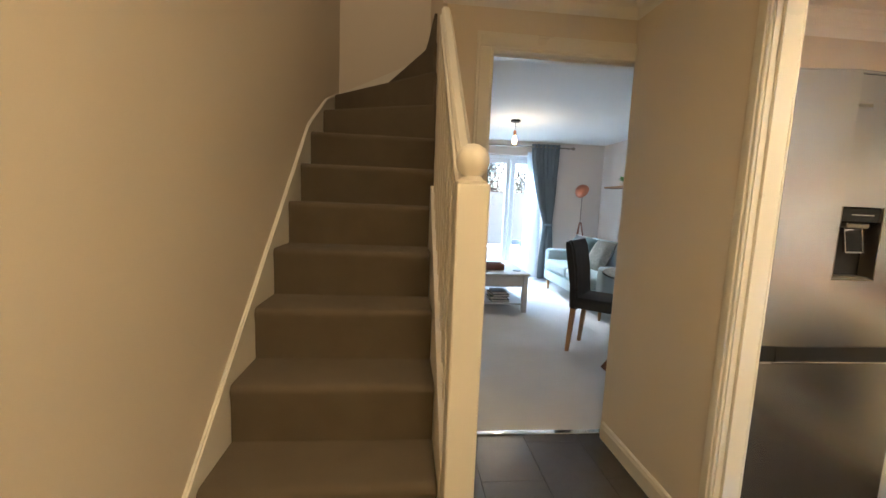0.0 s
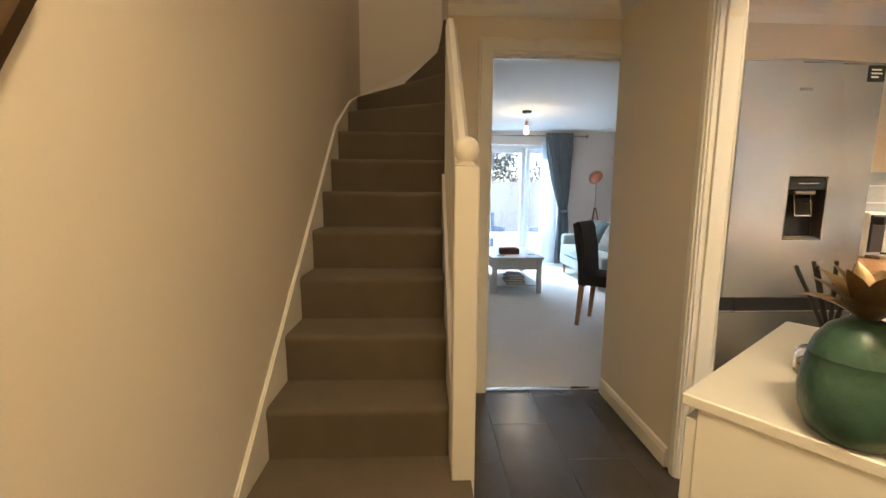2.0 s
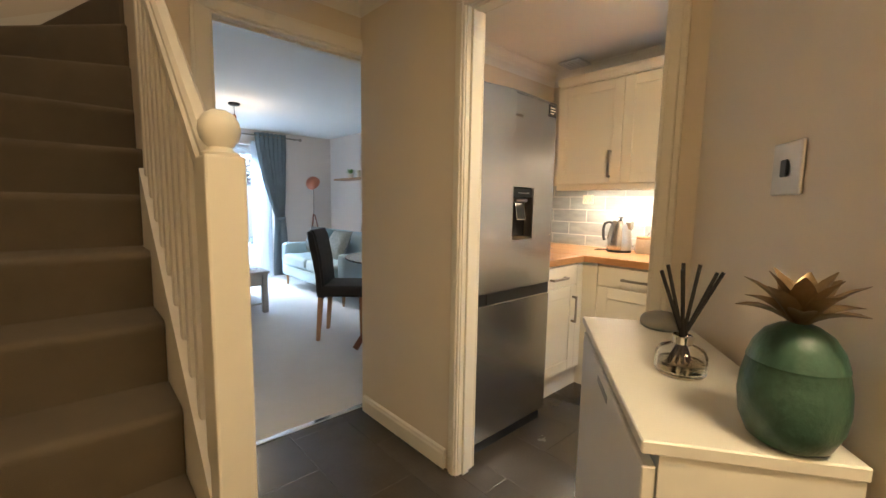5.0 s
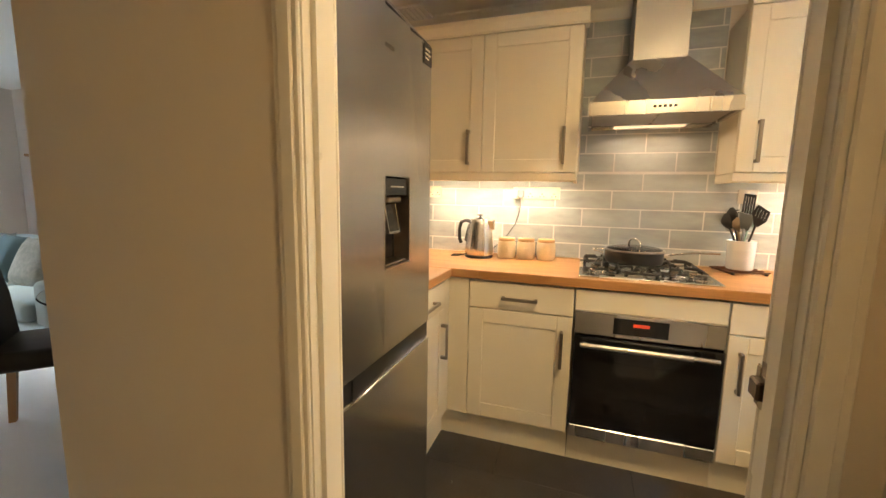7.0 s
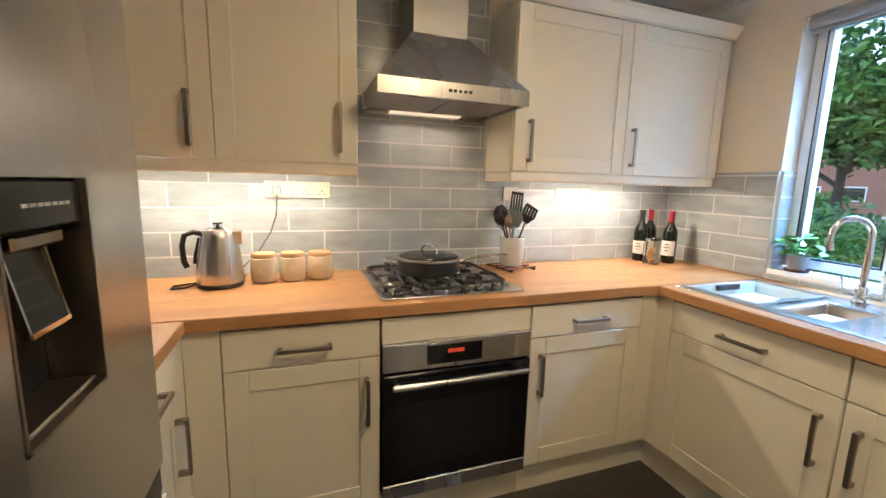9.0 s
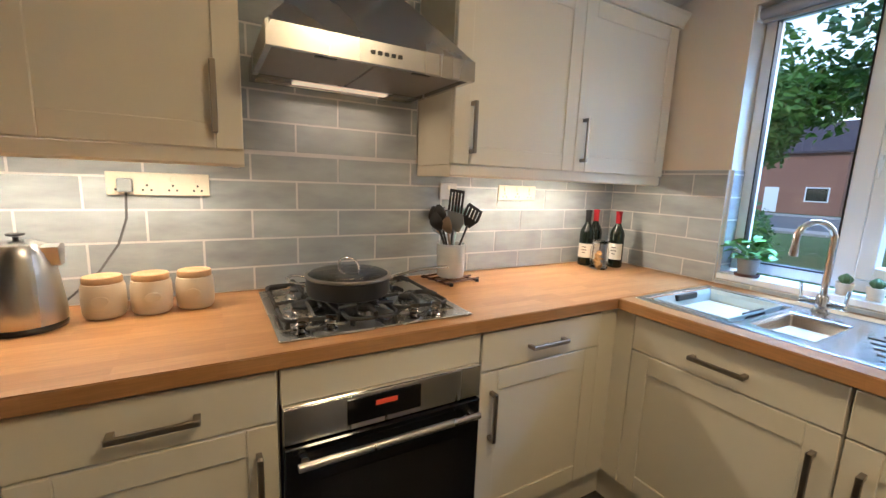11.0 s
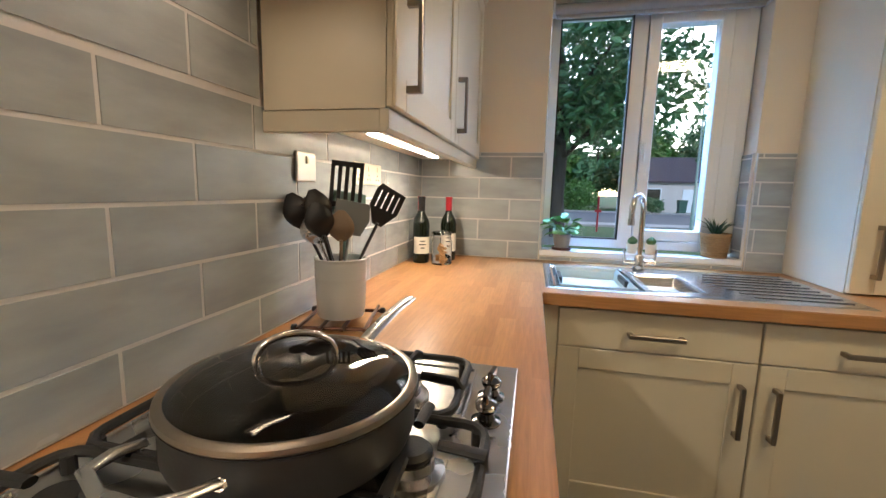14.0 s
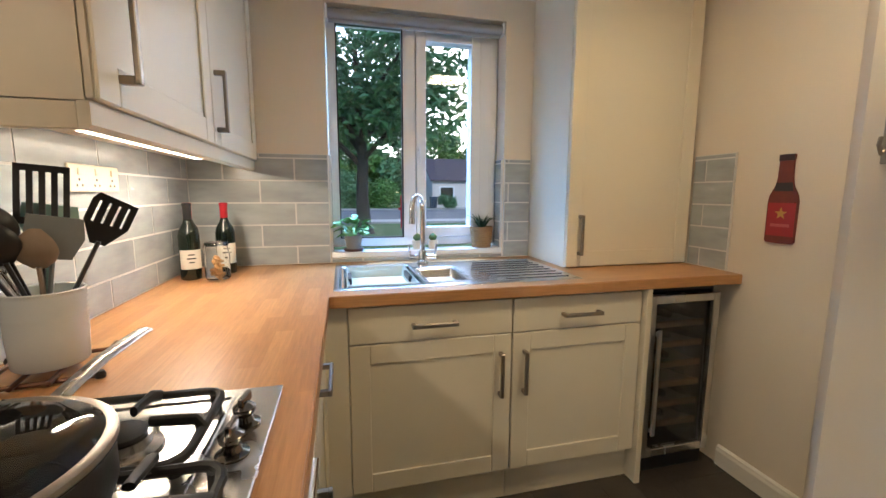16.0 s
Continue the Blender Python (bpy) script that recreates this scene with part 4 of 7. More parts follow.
for s in (1, -1):
    r2 = lathe([(0, 0), (0.007, 0), (0.006, 0.003), (0, 0.004)], 12)
    p = b2 + sd * 0.055 * s + Vector((0, 0, 0.050))
    bmesh.ops.transform(r2, matrix=Matrix.Translation(p + (p.normalized() * 0.001)) @ Vector((p.x, p.y, 0)).to_track_quat('Z', 'Y').to_matrix().to_4x4(), verts=r2.verts)
    part("rivet", r2, M_CHROME, pan, smooth=True)

# ---- kettle ----
ket = thing("kettle", pose(3.385, 2.490, ZW + 0.001), "brushed steel electric kettle with black handle", "kettle")
part("base", lathe([(0, 0), (0.082, 0), (0.084, 0.008), (0.080, 0.016), (0, 0.016)], 32), M_BLACK, ket, smooth=True)
bd = part("body", lathe([(0, 0.017), (0.083, 0.017), (0.085, 0.024), (0.083, 0.06), (0.075, 0.13), (0.064, 0.19), (0.058, 0.212), (0.052, 0.222), (0.03, 0.230), (0, 0.232)], 40), M_STEEL, ket, smooth=True)
part("lid_knob", lathe([(0.006, 0.230), (0.006, 0.240), (0.018, 0.244), (0.018, 0.249), (0, 0.250)], 20), M_BLACK, ket, smooth=True)
part("spout", prism([(-0.018, 0.165), (0.018, 0.165), (0.030, 0.215), (0.0, 0.222), (-0.030, 0.215)], -0.085, -0.050, axis="y"), M_STEEL, bd)
part("handle", tube([(0, 0.052, 0.205), (0, 0.085, 0.212), (0, 0.115, 0.200), (0, 0.125, 0.160), (0, 0.122, 0.100), (0, 0.112, 0.075)], 0.013, 12, flat=0.8), M_BLACK, ket, "black plastic handle", smooth=True)
part("handle_foot", tube([(0, 0.06, 0.190), (0, 0.078, 0.12), (0, 0.082, 0.09)], 0.011, 10), M_BLACK, ket, smooth=True)
cord = [(3.47, 2.465, 0.925), (3.50, 2.42, 0.96), (3.53, 2.36, 1.02), (3.545, 2.31, 1.10), (3.545, 2.285, 1.18), (3.54, 2.280, 1.262)]
solid("power_cable", tube(cord, 0.0035, 8), surface("grey_cord", (0.10, 0.10, 0.10), 0.6, bump=0), "grey kettle cord that hangs from the socket", "cable", smooth=True)
solid("power_cable", tube([(3.36, 2.565, 0.925), (3.33, 2.605, 0.918), (3.34, 2.65, 0.914), (3.39, 2.655, 0.914), (3.42, 2.605, 0.914), (3.43, 2.545, 0.914)], 0.0035, 8), surface("black_cord", (0.02, 0.02, 0.02), 0.6, bump=0), "loop of black kettle cord on the worktop", "cable", smooth=True)

# ---- storage jars ----
M_CERAM = surface("cream_stoneware", (0.70, 0.60, 0.44), 0.4, var=0.05, scale=14, fine=80, bump=0.15)
jar = thing("storage_jar", pose(3.425, 2.335, ZW + 0.001), "cream stoneware jar with a wooden lid", "jar", "row of jars")
part("body", lathe([(0, 0), (0.044, 0), (0.051, 0.010), (0.053, 0.04), (0.052, 0.085), (0.049, 0.098), (0.046, 0.100), (0.044, 0.094), (0, 0.094)], 32), M_CERAM, jar, smooth=True)
part("lid", lathe([(0, 0.0945), (0.043, 0.0945), (0.047, 0.101), (0.0475, 0.112), (0.045, 0.118), (0.030, 0.1195), (0.02, 0.117), (0, 0.1165)], 32), surface("pale_wood_lid", (0.58, 0.36, 0.17), 0.5, var=0.12, scale=8, fine=60, stretch=(6, 1, 1)), jar, "pale wooden lid", smooth=True)
part("label_plate", prism([(0.020 * math.cos(radians(a)), 0.055 + 0.014 * math.sin(radians(a))) for a in range(0, 360, 24)], -0.0555, -0.0515, axis="x"), M_CERAM, jar, "raised oval plate")
copy_thing(jar, pose(3.425, 2.222, ZW + 0.001, 0, 0, 8))
copy_thing(jar, pose(3.435, 2.110, ZW + 0.001, 0, 0, -6))

# ---- coffee machine in the corner ----
cof = thing("coffee_machine", pose(3.02, 3.02, ZW + 0.001, 0, 0, 8), "small white and black coffee machine in the corner", "coffee machine")
M_CW = surface("white_plastic", (0.75, 0.73, 0.68), 0.3, bump=0.02)
part("body", box(-0.06, -0.10, 0.0, 0.06, 0.12, 0.25, 0.012, 3), M_CW, cof)
part("front", box(-0.048, -0.112, 0.03, 0.048, -0.099, 0.235, 0.006, 2), M_BLACK, cof)
part("head", box(-0.045, -0.16, 0.18, 0.045, -0.09, 0.225, 0.01, 2), M_BLACK, cof)
part("drip_tray", box(-0.055, -0.17, 0.0, 0.055, -0.10, 0.018, 0.004), M_NICKEL, cof)
tst = thing("milk_frother", pose(3.19, 3.0, ZW + 0.001), "small white milk frother with black base", "frother")
part("base", lathe([(0, 0), (0.055, 0), (0.055, 0.02), (0, 0.022)], 24), M_BLACK, tst, smooth=True)
part("jug", lathe([(0, 0.0225), (0.045, 0.0225), (0.05, 0.06), (0.046, 0.12), (0.048, 0.135), (0, 0.137)], 24), M_CW, tst, smooth=True)

# ---- utensil pot on a trivet ----
tri = thing("trivet", pose(3.445, 1.165, ZW + 0.001), "dark metal and wood trivet with four bars", "trivet")
M_BRONZE = surface("dark_bronze", (0.10, 0.045, 0.025), 0.35, 0.7, bump=0.05)
TA = pose(0, 0, 0, 0, 0, 12)
for k in range(4):
    x = -0.075 + k * 0.05
    part("bar", tube([(x, -0.10, 0.012), (x, 0.10, 0.012)], 0.0045, 8), M_BRONZE, tri, smooth=True, m=TA)
for y in (-0.075, 0.075):
    part("cross_bar", tube([(-0.09, y, 0.006), (0.09, y, 0.006)], 0.0045, 8), M_BRONZE, tri, smooth=True, m=TA)
    for x in (-0.09, 0.09):
        part("foot", lathe([(0, -0.0005), (0.008, 0.001), (0.009, 0.008), (0.006, 0.014), (0, 0.015)], 12, at=(x, y, 0)), M_BLACK, tri, smooth=True, m=TA)
pot = thing("utensil_pot", pose(3.445, 1.165, ZW + 0.0185), "pale grey ceramic utensil pot with ribbed rim", "utensil pot")
M_POT = surface("pale_grey_glaze", (0.60, 0.62, 0.62), 0.25, var=0.03, bump=0.05)
prof = [(0, 0), (0.054, 0), (0.057, 0.004), (0.060, 0.06), (0.061, 0.094)]
for k in range(4):
    prof += [(0.0625, 0.098 + k * 0.010), (0.0610, 0.103 + k * 0.010)]
prof += [(0.062, 0.138), (0.0635, 0.142), (0.061, 0.144), (0.058, 0.142), (0.057, 0.10), (0.054, 0.01), (0, 0.008)]
part("body", lathe(prof, 40), M_POT, pot, smooth=True)
PX, PY, PZ = 3.445, 1.165, ZW + 0.03


def utensil(kind, name, lean, turn, length, mat, label, spin=0.0):
    """A kitchen tool that stands in the pot: lean and turn of its shaft in degrees."""
    m = Matrix.Translation((PX, PY, PZ)) @ pose(0, 0, 0, 0, 0, turn) @ pose(0, 0, 0, 0, lean, 0) @ pose(-0.012, 0, 0, 0, 0, spin)
    ob = thing(name, m, label, kind, "kitchen utensils")
    part("shaft", tube([(0, 0, 0.0), (0, 0, length * 0.55), (0, 0.004, length * 0.72)], 0.006, 8, flat=0.7), mat, ob, smooth=True)
    z0 = length * 0.70
    h = length - z0
    bm = bmesh.new()
    if kind == "spatula":
        w0, w1 = 0.026, 0.042
        outline = [(-w0, z0), (w0, z0), (w1, z0 + h * 0.55), (w1 * 0.95, z0 + h), (-w1 * 0.9, z0 + h * 0.98), (-w1, z0 + h * 0.5)]
        prism(outline, -0.002, 0.002, bm, "y")
    elif kind == "fish slice":
        w = 0.036
        prism([(-0.012, z0), (0.012, z0), (w, z0 + h * 0.42), (-w, z0 + h * 0.42)], -0.002, 0.002, bm, "y")
        for k in range(5):
            x = -w + k * (2 * w - 0.011) / 4
            bx(bm, x, -0.002, z0 + h * 0.415, x + 0.011, 0.002, z0 + h * 0.86)
        prism([(-w, z0 + h * 0.85), (w, z0 + h * 0.85), (w * 0.8, z0 + h), (-w, z0 + h * 0.93)], -0.002, 0.002, bm, "y")
    elif kind == "turner":
        w = 0.038
        for k in range(5):
            x = -w + k * (2 * w - 0.009) / 4
            bx(bm, x, -0.002, z0 + 0.012, x + 0.009, 0.002, z0 + h - 0.012)
        bx(bm, -w, -0.002, z0, w, 0.002, z0 + 0.0125)
        bx(bm, -w, -0.002, z0 + h - 0.0125, w, 0.002, z0 + h)
    else:
        n = 10
        rings = []
        for i in range(n + 1):
            u = i / n
            r = 0.032 * math.sin(math.pi * min(max(u, 0.04), 0.97)) ** 0.6
            rings.append([bm.verts.new((r * math.cos(a), 0.010 * math.sin(math.pi * u) * (1.0 if math.sin(a) > 0 else 0.55) * math.sin(a) + 0.012 * math.sin(math.pi * u), z0 + h * u)) for a in [2 * math.pi * k / 16 for k in range(16)]])
        for a, b in zip(rings, rings[1:]):
            for k in range(16):
                bm.faces.new((a[k], a[(k + 1) % 16], b[(k + 1) % 16], b[k]))
        bm.faces.new(rings[0])
        bm.faces.new(rings[-1])
        bmesh.ops.recalc_face_normals(bm, faces=bm.faces)
        if kind == "pasta server":
            for k in range(5):
                a = radians(20 + 35 * k)
                tube([(0.026 * math.cos(a), -0.002, z0 + h * 0.55 + 0.026 * math.sin(a)), (0.028 * math.cos(a), -0.026, z0 + h * 0.55 + 0.028 * math.sin(a))], 0.004, 6, bm)
    part("blade", bm, mat, ob, smooth=kind not in ("spatula", "turner", "fish slice"))
    return ob


M_NYLON = surface("black_nylon", (0.014, 0.014, 0.015), 0.42, var=0.1, bump=0.05)
M_TEAL = surface("pale_teal_silicone", (0.30, 0.46, 0.42), 0.5, bump=0.05)
M_GREYN = surface("grey_nylon", (0.22, 0.24, 0.25), 0.45, bump=0.05)
M_SPOON = surface("worn_wood", (0.27, 0.19, 0.12), 0.6, var=0.15, stretch=(1, 1, 0.2), bump=0.15)
utensil("spoon", "serving_spoon", 25, 18, 0.305, M_NYLON, "black nylon serving spoon in the utensil pot", 7)
utensil("pasta server", "pasta_server", 15, 45, 0.30, M_NYLON, "black nylon pasta server in the utensil pot", -5)
utensil("turner", "slotted_turner", 5, 205, 0.36, M_NYLON, "black slotted turner in the utensil pot", -185)
utensil("spatula", "teal_spatula", 9, 250, 0.29, M_TEAL, "pale teal silicone spatula in the utensil pot", -215)
utensil("fish slice", "fish_slice", 25, 195, 0.325, M_NYLON, "black nylon fish slice in the utensil pot", -162)
utensil("spoon", "wooden_spoon", 12, 120, 0.25, M_SPOON, "worn wooden spoon in the utensil pot", -105)
utensil("spoon", "ladle", 19, 70, 0.275, M_NYLON, "black nylon ladle in the utensil pot", -40)
utensil("spoon", "metal_spoon", 20, 35, 0.245, M_STEEL, "steel serving spoon in the utensil pot", -10)
utensil("spatula", "grey_spatula", 11, 170, 0.27, M_GREYN, "grey nylon spatula in the utensil pot", -145)

# ---- bottles and biscuit jar ----
M_BOTTLE = surface("dark_bottle_glass", (0.006, 0.010, 0.006), 0.06, bump=0)
M_LABEL = surface("paper_label", (0.70, 0.67, 0.60), 0.7, var=0.04, bump=0.05)
M_RED = surface("red_foil", (0.42, 0.02, 0.03), 0.35, 0.3, bump=0.02)


def wine_bottle(x, y, cap, label, paper, rz, h=0.30):
    b = thing("wine_bottle", pose(x, y, ZW + 0.001, 0, 0, rz), label, "bottle", "wine bottles")
    s = h / 0.30
    part("glass_body", lathe([(0, 0.004), (0.030, 0.0), (0.0365, 0.004), (0.0372, 0.02), (0.0372, 0.175 * s), (0.033, 0.195 * s), (0.018, 0.222 * s), (0.0145, 0.235 * s), (0.0142, 0.288 * s), (0.016, 0.290 * s), (0.016, 0.298 * s), (0.0, 0.300 * s)], 28), M_BOTTLE, b, smooth=True)
    part("foil", lathe([(0.0149, 0.236 * s), (0.0152, 0.288 * s), (0.0166, 0.2895 * s), (0.0166, 0.2995 * s), (0.0, 0.3015 * s)], 24), cap, b, smooth=True)
    arc = [radians(a) for a in range(-70, 71, 14)]
    bm = bmesh.new()
    lo = [bm.verts.new((0.0377 * math.sin(a), -0.0377 * math.cos(a), 0.045)) for a in arc]
    hi = [bm.verts.new((0.0377 * math.sin(a), -0.0377 * math.cos(a), 0.045 + paper)) for a in arc]
    for k in range(len(arc) - 1):
        bm.faces.new((lo[k], lo[k + 1], hi[k + 1], hi[k]))
    lab = part("label", bm, M_LABEL, b, "off-white paper label")
    bm = bmesh.new()
    for k in range(3):
        w = (0.30, 0.42, 0.24)[k]
        z = 0.045 + paper * (0.72 - 0.2 * k)
        aa = [-w + 2 * w * i / 4 for i in range(5)]
        l2 = [bm.verts.new((0.0379 * math.sin(a), -0.0379 * math.cos(a), z)) for a in aa]
        h2 = [bm.verts.new((0.0379 * math.sin(a), -0.0379 * math.cos(a), z + 0.005)) for a in aa]
        for i in range(4):
            bm.faces.new((l2[i], l2[i + 1], h2[i + 1], h2[i]))
    part("label_print", bm, M_BLACK, lab, "dark lines of print")
    return b


wine_bottle(3.486, 0.285, M_BLACK, "dark wine bottle with black cap and white label", 0.075, 205)
wine_bottle(3.515, 0.190, M_RED, "dark wine bottle with red foil cap", 0.08, 205)
wine_bottle(3.385, 0.170, M_RED, "dark wine bottle with red cap behind the biscuit jar", 0.085, 200)
bj = thing("biscuit_jar", pose(3.388, 0.292, ZW + 0.001), "clip-top glass jar of biscuits", "jar")
part("glass_body", lathe([(0, 0), (0.042, 0), (0.046, 0.006), (0.046, 0.10), (0.040, 0.118), (0.040, 0.132), (0.038, 0.132), (0.038, 0.117), (0.0435, 0.099), (0.0435, 0.008), (0, 0.005)], 32), M_GLASS, bj, smooth=True).visible_shadow = False
part("lid", lathe([(0, 0.134), (0.042, 0.1335), (0.044, 0.139), (0.041, 0.147), (0.02, 0.151), (0, 0.151)], 28), M_GLASS, bj, "glass lid", smooth=True).visible_shadow = False
part("wire_clip", tube([(0.044, 0, 0.09), (0.048, 0, 0.12), (0.046, 0, 0.142)], 0.0016, 6), M_CHROME, bj)
M_BISC = surface("biscuit", (0.50, 0.27, 0.09), 0.8, var=0.15, fine=150, bump=0.3, each=0.12)
rb = random.Random(4)
for k in range(14):
    a, r = rb.uniform(0, 6.28), rb.uniform(0, 0.024)
    bm = lathe([(0, -0.0035), (0.014, -0.0035), (0.0155, 0), (0.014, 0.0035), (0, 0.0035)], 12)
    part("biscuit", bm, M_BISC, bj, smooth=True, m=pose(r * math.cos(a), r * math.sin(a), 0.014 + k * 0.0052, rb.uniform(-60, 60), rb.uniform(-60, 60), rb.uniform(0, 180)))

# ---- sink and tap ----
M_SINK = surface("satin_sink_steel", (0.62, 0.62, 0.62), 0.22, 1.0, var=0.03, fine=200, bump=0.03, dist=0.0006, stretch=(0.1, 1, 1))
sink = thing("sink", pose(0, 0, ZW), "stainless steel one and a half bowl sink with drainer", "sink")


def bowl(bm, x0, y0, x1, y1, depth, t=0.0):
    """An open tray with sloped sides, its rim at z 0.004."""
    s = 0.018
    top = [bm.verts.new(p) for p in ((x0, y0, 0.004), (x1, y0, 0.004), (x1, y1, 0.004), (x0, y1, 0.004))]
    mid = [bm.verts.new(p) for p in ((x0 + s * 0.4, y0 + s * 0.4, -0.012), (x1 - s * 0.4, y0 + s * 0.4, -0.012), (x1 - s * 0.4, y1 - s * 0.4, -0.012), (x0 + s * 0.4, y1 - s * 0.4, -0.012))]
    bot = [bm.verts.new(p) for p in ((x0 + s, y0 + s, -depth), (x1 - s, y0 + s, -depth), (x1 - s, y1 - s, -depth), (x0 + s, y1 - s, -depth))]
    for a, b in ((top, mid), (mid, bot)):
        for k in range(4):
            bm.faces.new((a[k], b[k], b[(k + 1) % 4], a[(k + 1) % 4]))
    bm.faces.new(bot)
    return top


bm = bmesh.new()
X0, X1, Y0, Y1 = 1.955, 2.935, 0.105, 0.620
B1 = (2.60, 0.155, 2.905, 0.585)
B2 = (2.405, 0.245, 2.575, 0.545)
xs = [X0, 2.385, B2[0], B2[2], B1[0], B1[2], X1]
ys = [Y0, B1[1], B2[1], B2[3], B1[3], Y1]
vv = {}
for x in xs:
    for y in ys:
        vv[x, y] = bm.verts.new((x, y, 0.004))
for a, b in zip(xs, xs[1:]):
    for c, d in zip(ys, ys[1:]):
        mx, my = (a + b) / 2, (c + d) / 2
        if any(h[0] < mx < h[2] and h[1] < my < h[3] for h in (B1, B2)):
            continue
        bm.faces.new((vv[a, c], vv[b, c], vv[b, d], vv[a, d]))
bowl(bm, *B1[:2], *B1[2:], 0.150)
bowl(bm, *B2[:2], *B2[2:], 0.10)
bmesh.ops.remove_doubles(bm, verts=bm.verts, dist=1e-5)
edge = [e for e in bm.edges if len(e.link_faces) == 1]
new_e = bmesh.ops.extrude_edge_only(bm, edges=edge)["geom"]
for v in [g for g in new_e if isinstance(g, bmesh.types.BMVert)]:
    v.co.z = 0.0005
    v.co.x += 0.003 * (1 if v.co.x > 2.4 else -1)
    v.co.y += 0.003 * (1 if v.co.y > 0.35 else -1)
bmesh.ops.recalc_face_normals(bm, faces=bm.faces)
bmesh.ops.bevel(bm, geom=[e for e in bm.edges if len(e.link_faces) == 2 and e.calc_face_angle(0) > 0.5], offset=0.008, segments=3, affect='EDGES', profile=0.5)
part("basin", bm, M_SINK, sink, smooth=True)
for k in range(8):
    y = 0.17 + k * 0.055
    part("drainer_rib", box(1.985, y, 0.0042, 2.345 - 0.02 * abs(k - 3), y + 0.012, 0.0075, 0.002), M_SINK, sink)
part("drain", lathe([(0.0, -0.148), (0.032, -0.148), (0.036, -0.1465), (0.030, -0.1455), (0, -0.147)], 20, at=(2.75, 0.37, 0)), M_CHROME, sink, smooth=True)
tub = thing("washing_up_bowl", pose(0, 0, ZW), "pale grey-blue plastic washing-up bowl in the sink", "washing-up bowl")
bm = bmesh.new()
bowl(bm, 2.622, 0.172, 2.888, 0.572, 0.135)
bmesh.ops.recalc_face_normals(bm, faces=bm.faces)
bmesh.ops.solidify(bm, geom=bm.faces[:], thickness=0.003)
part("shell", bm, surface("blue_grey_plastic", (0.52, 0.62, 0.62), 0.3, bump=0.03), tub)
for xx in (2.626, 2.869):
    part("grip_slot", box(xx, 0.30, -0.020, xx + 0.016, 0.44, 0.0048, 0.003), M_BLACK, tub, "dark grip slot")
tap = thing("mixer_tap", pose(2.525, 0.135, ZW + 0.005), "chrome swan-neck mixer tap with two levers", "tap")
part("base", lathe([(0, 0), (0.027, 0), (0.027, 0.006), (0.021, 0.012), (0.020, 0.055), (0.016, 0.062), (0, 0.062)], 24), M_CHROME, tap, smooth=True)
neck = [(0, 0, 0.06), (0, 0, 0.26)] + [(0.035 - 0.035 * math.cos(a), 0.055 - 0.055 * math.cos(a), 0.26 + 0.065 * math.sin(a)) for a in [math.pi * k / 10 for k in range(1, 11)]] + [(0.07, 0.11, 0.225)]
part("neck", tube(neck, 0.0115, 14), M_CHROME, tap, smooth=True)
part("nozzle", tube([(0.07, 0.11, 0.226), (0.07, 0.11, 0.200)], 0.0135, 14), M_CHROME, tap, smooth=True)
part("crossbar", tube([(-0.065, 0, 0.032), (0.065, 0, 0.032)], 0.013, 14), M_CHROME, tap, smooth=True)
for s in (-1, 1):
    part("lever", tube([(s * 0.062, 0, 0.03), (s * 0.064, 0.002, 0.06), (s * 0.068, 0.004, 0.092)], 0.0055, 10), M_CHROME, tap, smooth=True)

# ---- window sill plants ----
M_LEAF = surface("fresh_leaf", (0.15, 0.33, 0.05), 0.45, var=0.2, scale=30, bump=0.1)
M_DLEAF = surface("succulent_leaf", (0.03, 0.085, 0.04), 0.4, var=0.2, bump=0.1)
M_SOIL = surface("soil", (0.035, 0.022, 0.013), 0.95, bump=0.5)


def leaf_mesh(w, l, fold=0.3):
    bm = bmesh.new()
    n = 5
    rows = []
    for i in range(n + 1):
        u = i / n
        r = w * math.sin(math.pi * min(max(u, 0.03), 0.98)) ** 0.8
        z = -fold * l * u * u
        rows.append([bm.verts.new((-r, l * u, z + r * 0.35)), bm.verts.new((0, l * u, z)), bm.verts.new((r, l * u, z + r * 0.35))])
    for a, b in zip(rows, rows[1:]):
        for k in range(2):
            bm.faces.new((a[k], a[k + 1], b[k + 1], b[k]))
    return bm


plant = thing("potted_plant", pose(2.848, -0.035, WZ0 + 0.001), "leafy green pot plant in a grey pot on the sill", "plant")
part("saucer", lathe([(0, 0), (0.046, 0), (0.050, 0.012), (0.046, 0.013), (0.042, 0.005), (0, 0.004)], 24), surface("dark_saucer", (0.08, 0.03, 0.025), 0.5), plant, "dark red saucer", smooth=True)
part("pot", lathe([(0, 0.0045), (0.034, 0.0045), (0.044, 0.075), (0.046, 0.078), (0.041, 0.078), (0.038, 0.066), (0, 0.066)], 24), surface("grey_pot", (0.25, 0.24, 0.23), 0.7, bump=0.15), plant, "grey pot", smooth=True)
part("soil", lathe([(0, 0.068), (0.036, 0.067)], 16), M_SOIL, plant)
lm = mesh_of("leaf", leaf_mesh(0.026, 0.062, 0.35), M_LEAF, True)
rp = random.Random(11)
for k in range(34):
    a, r, z = rp.uniform(0, 360), rp.uniform(0.012, 0.062), rp.uniform(0.085, 0.165)
    ob = new("leaf", lm)
    ob.parent = plant
    ob.matrix_basis = pose(r * math.cos(radians(a)), r * math.sin(radians(a)), z - r * 0.4, rp.uniform(-5, 50), rp.uniform(-25, 25), a - 90 + rp.uniform(-25, 25)) @ Matrix.Diagonal((*[rp.uniform(0.6, 1.15)] * 3, 1))
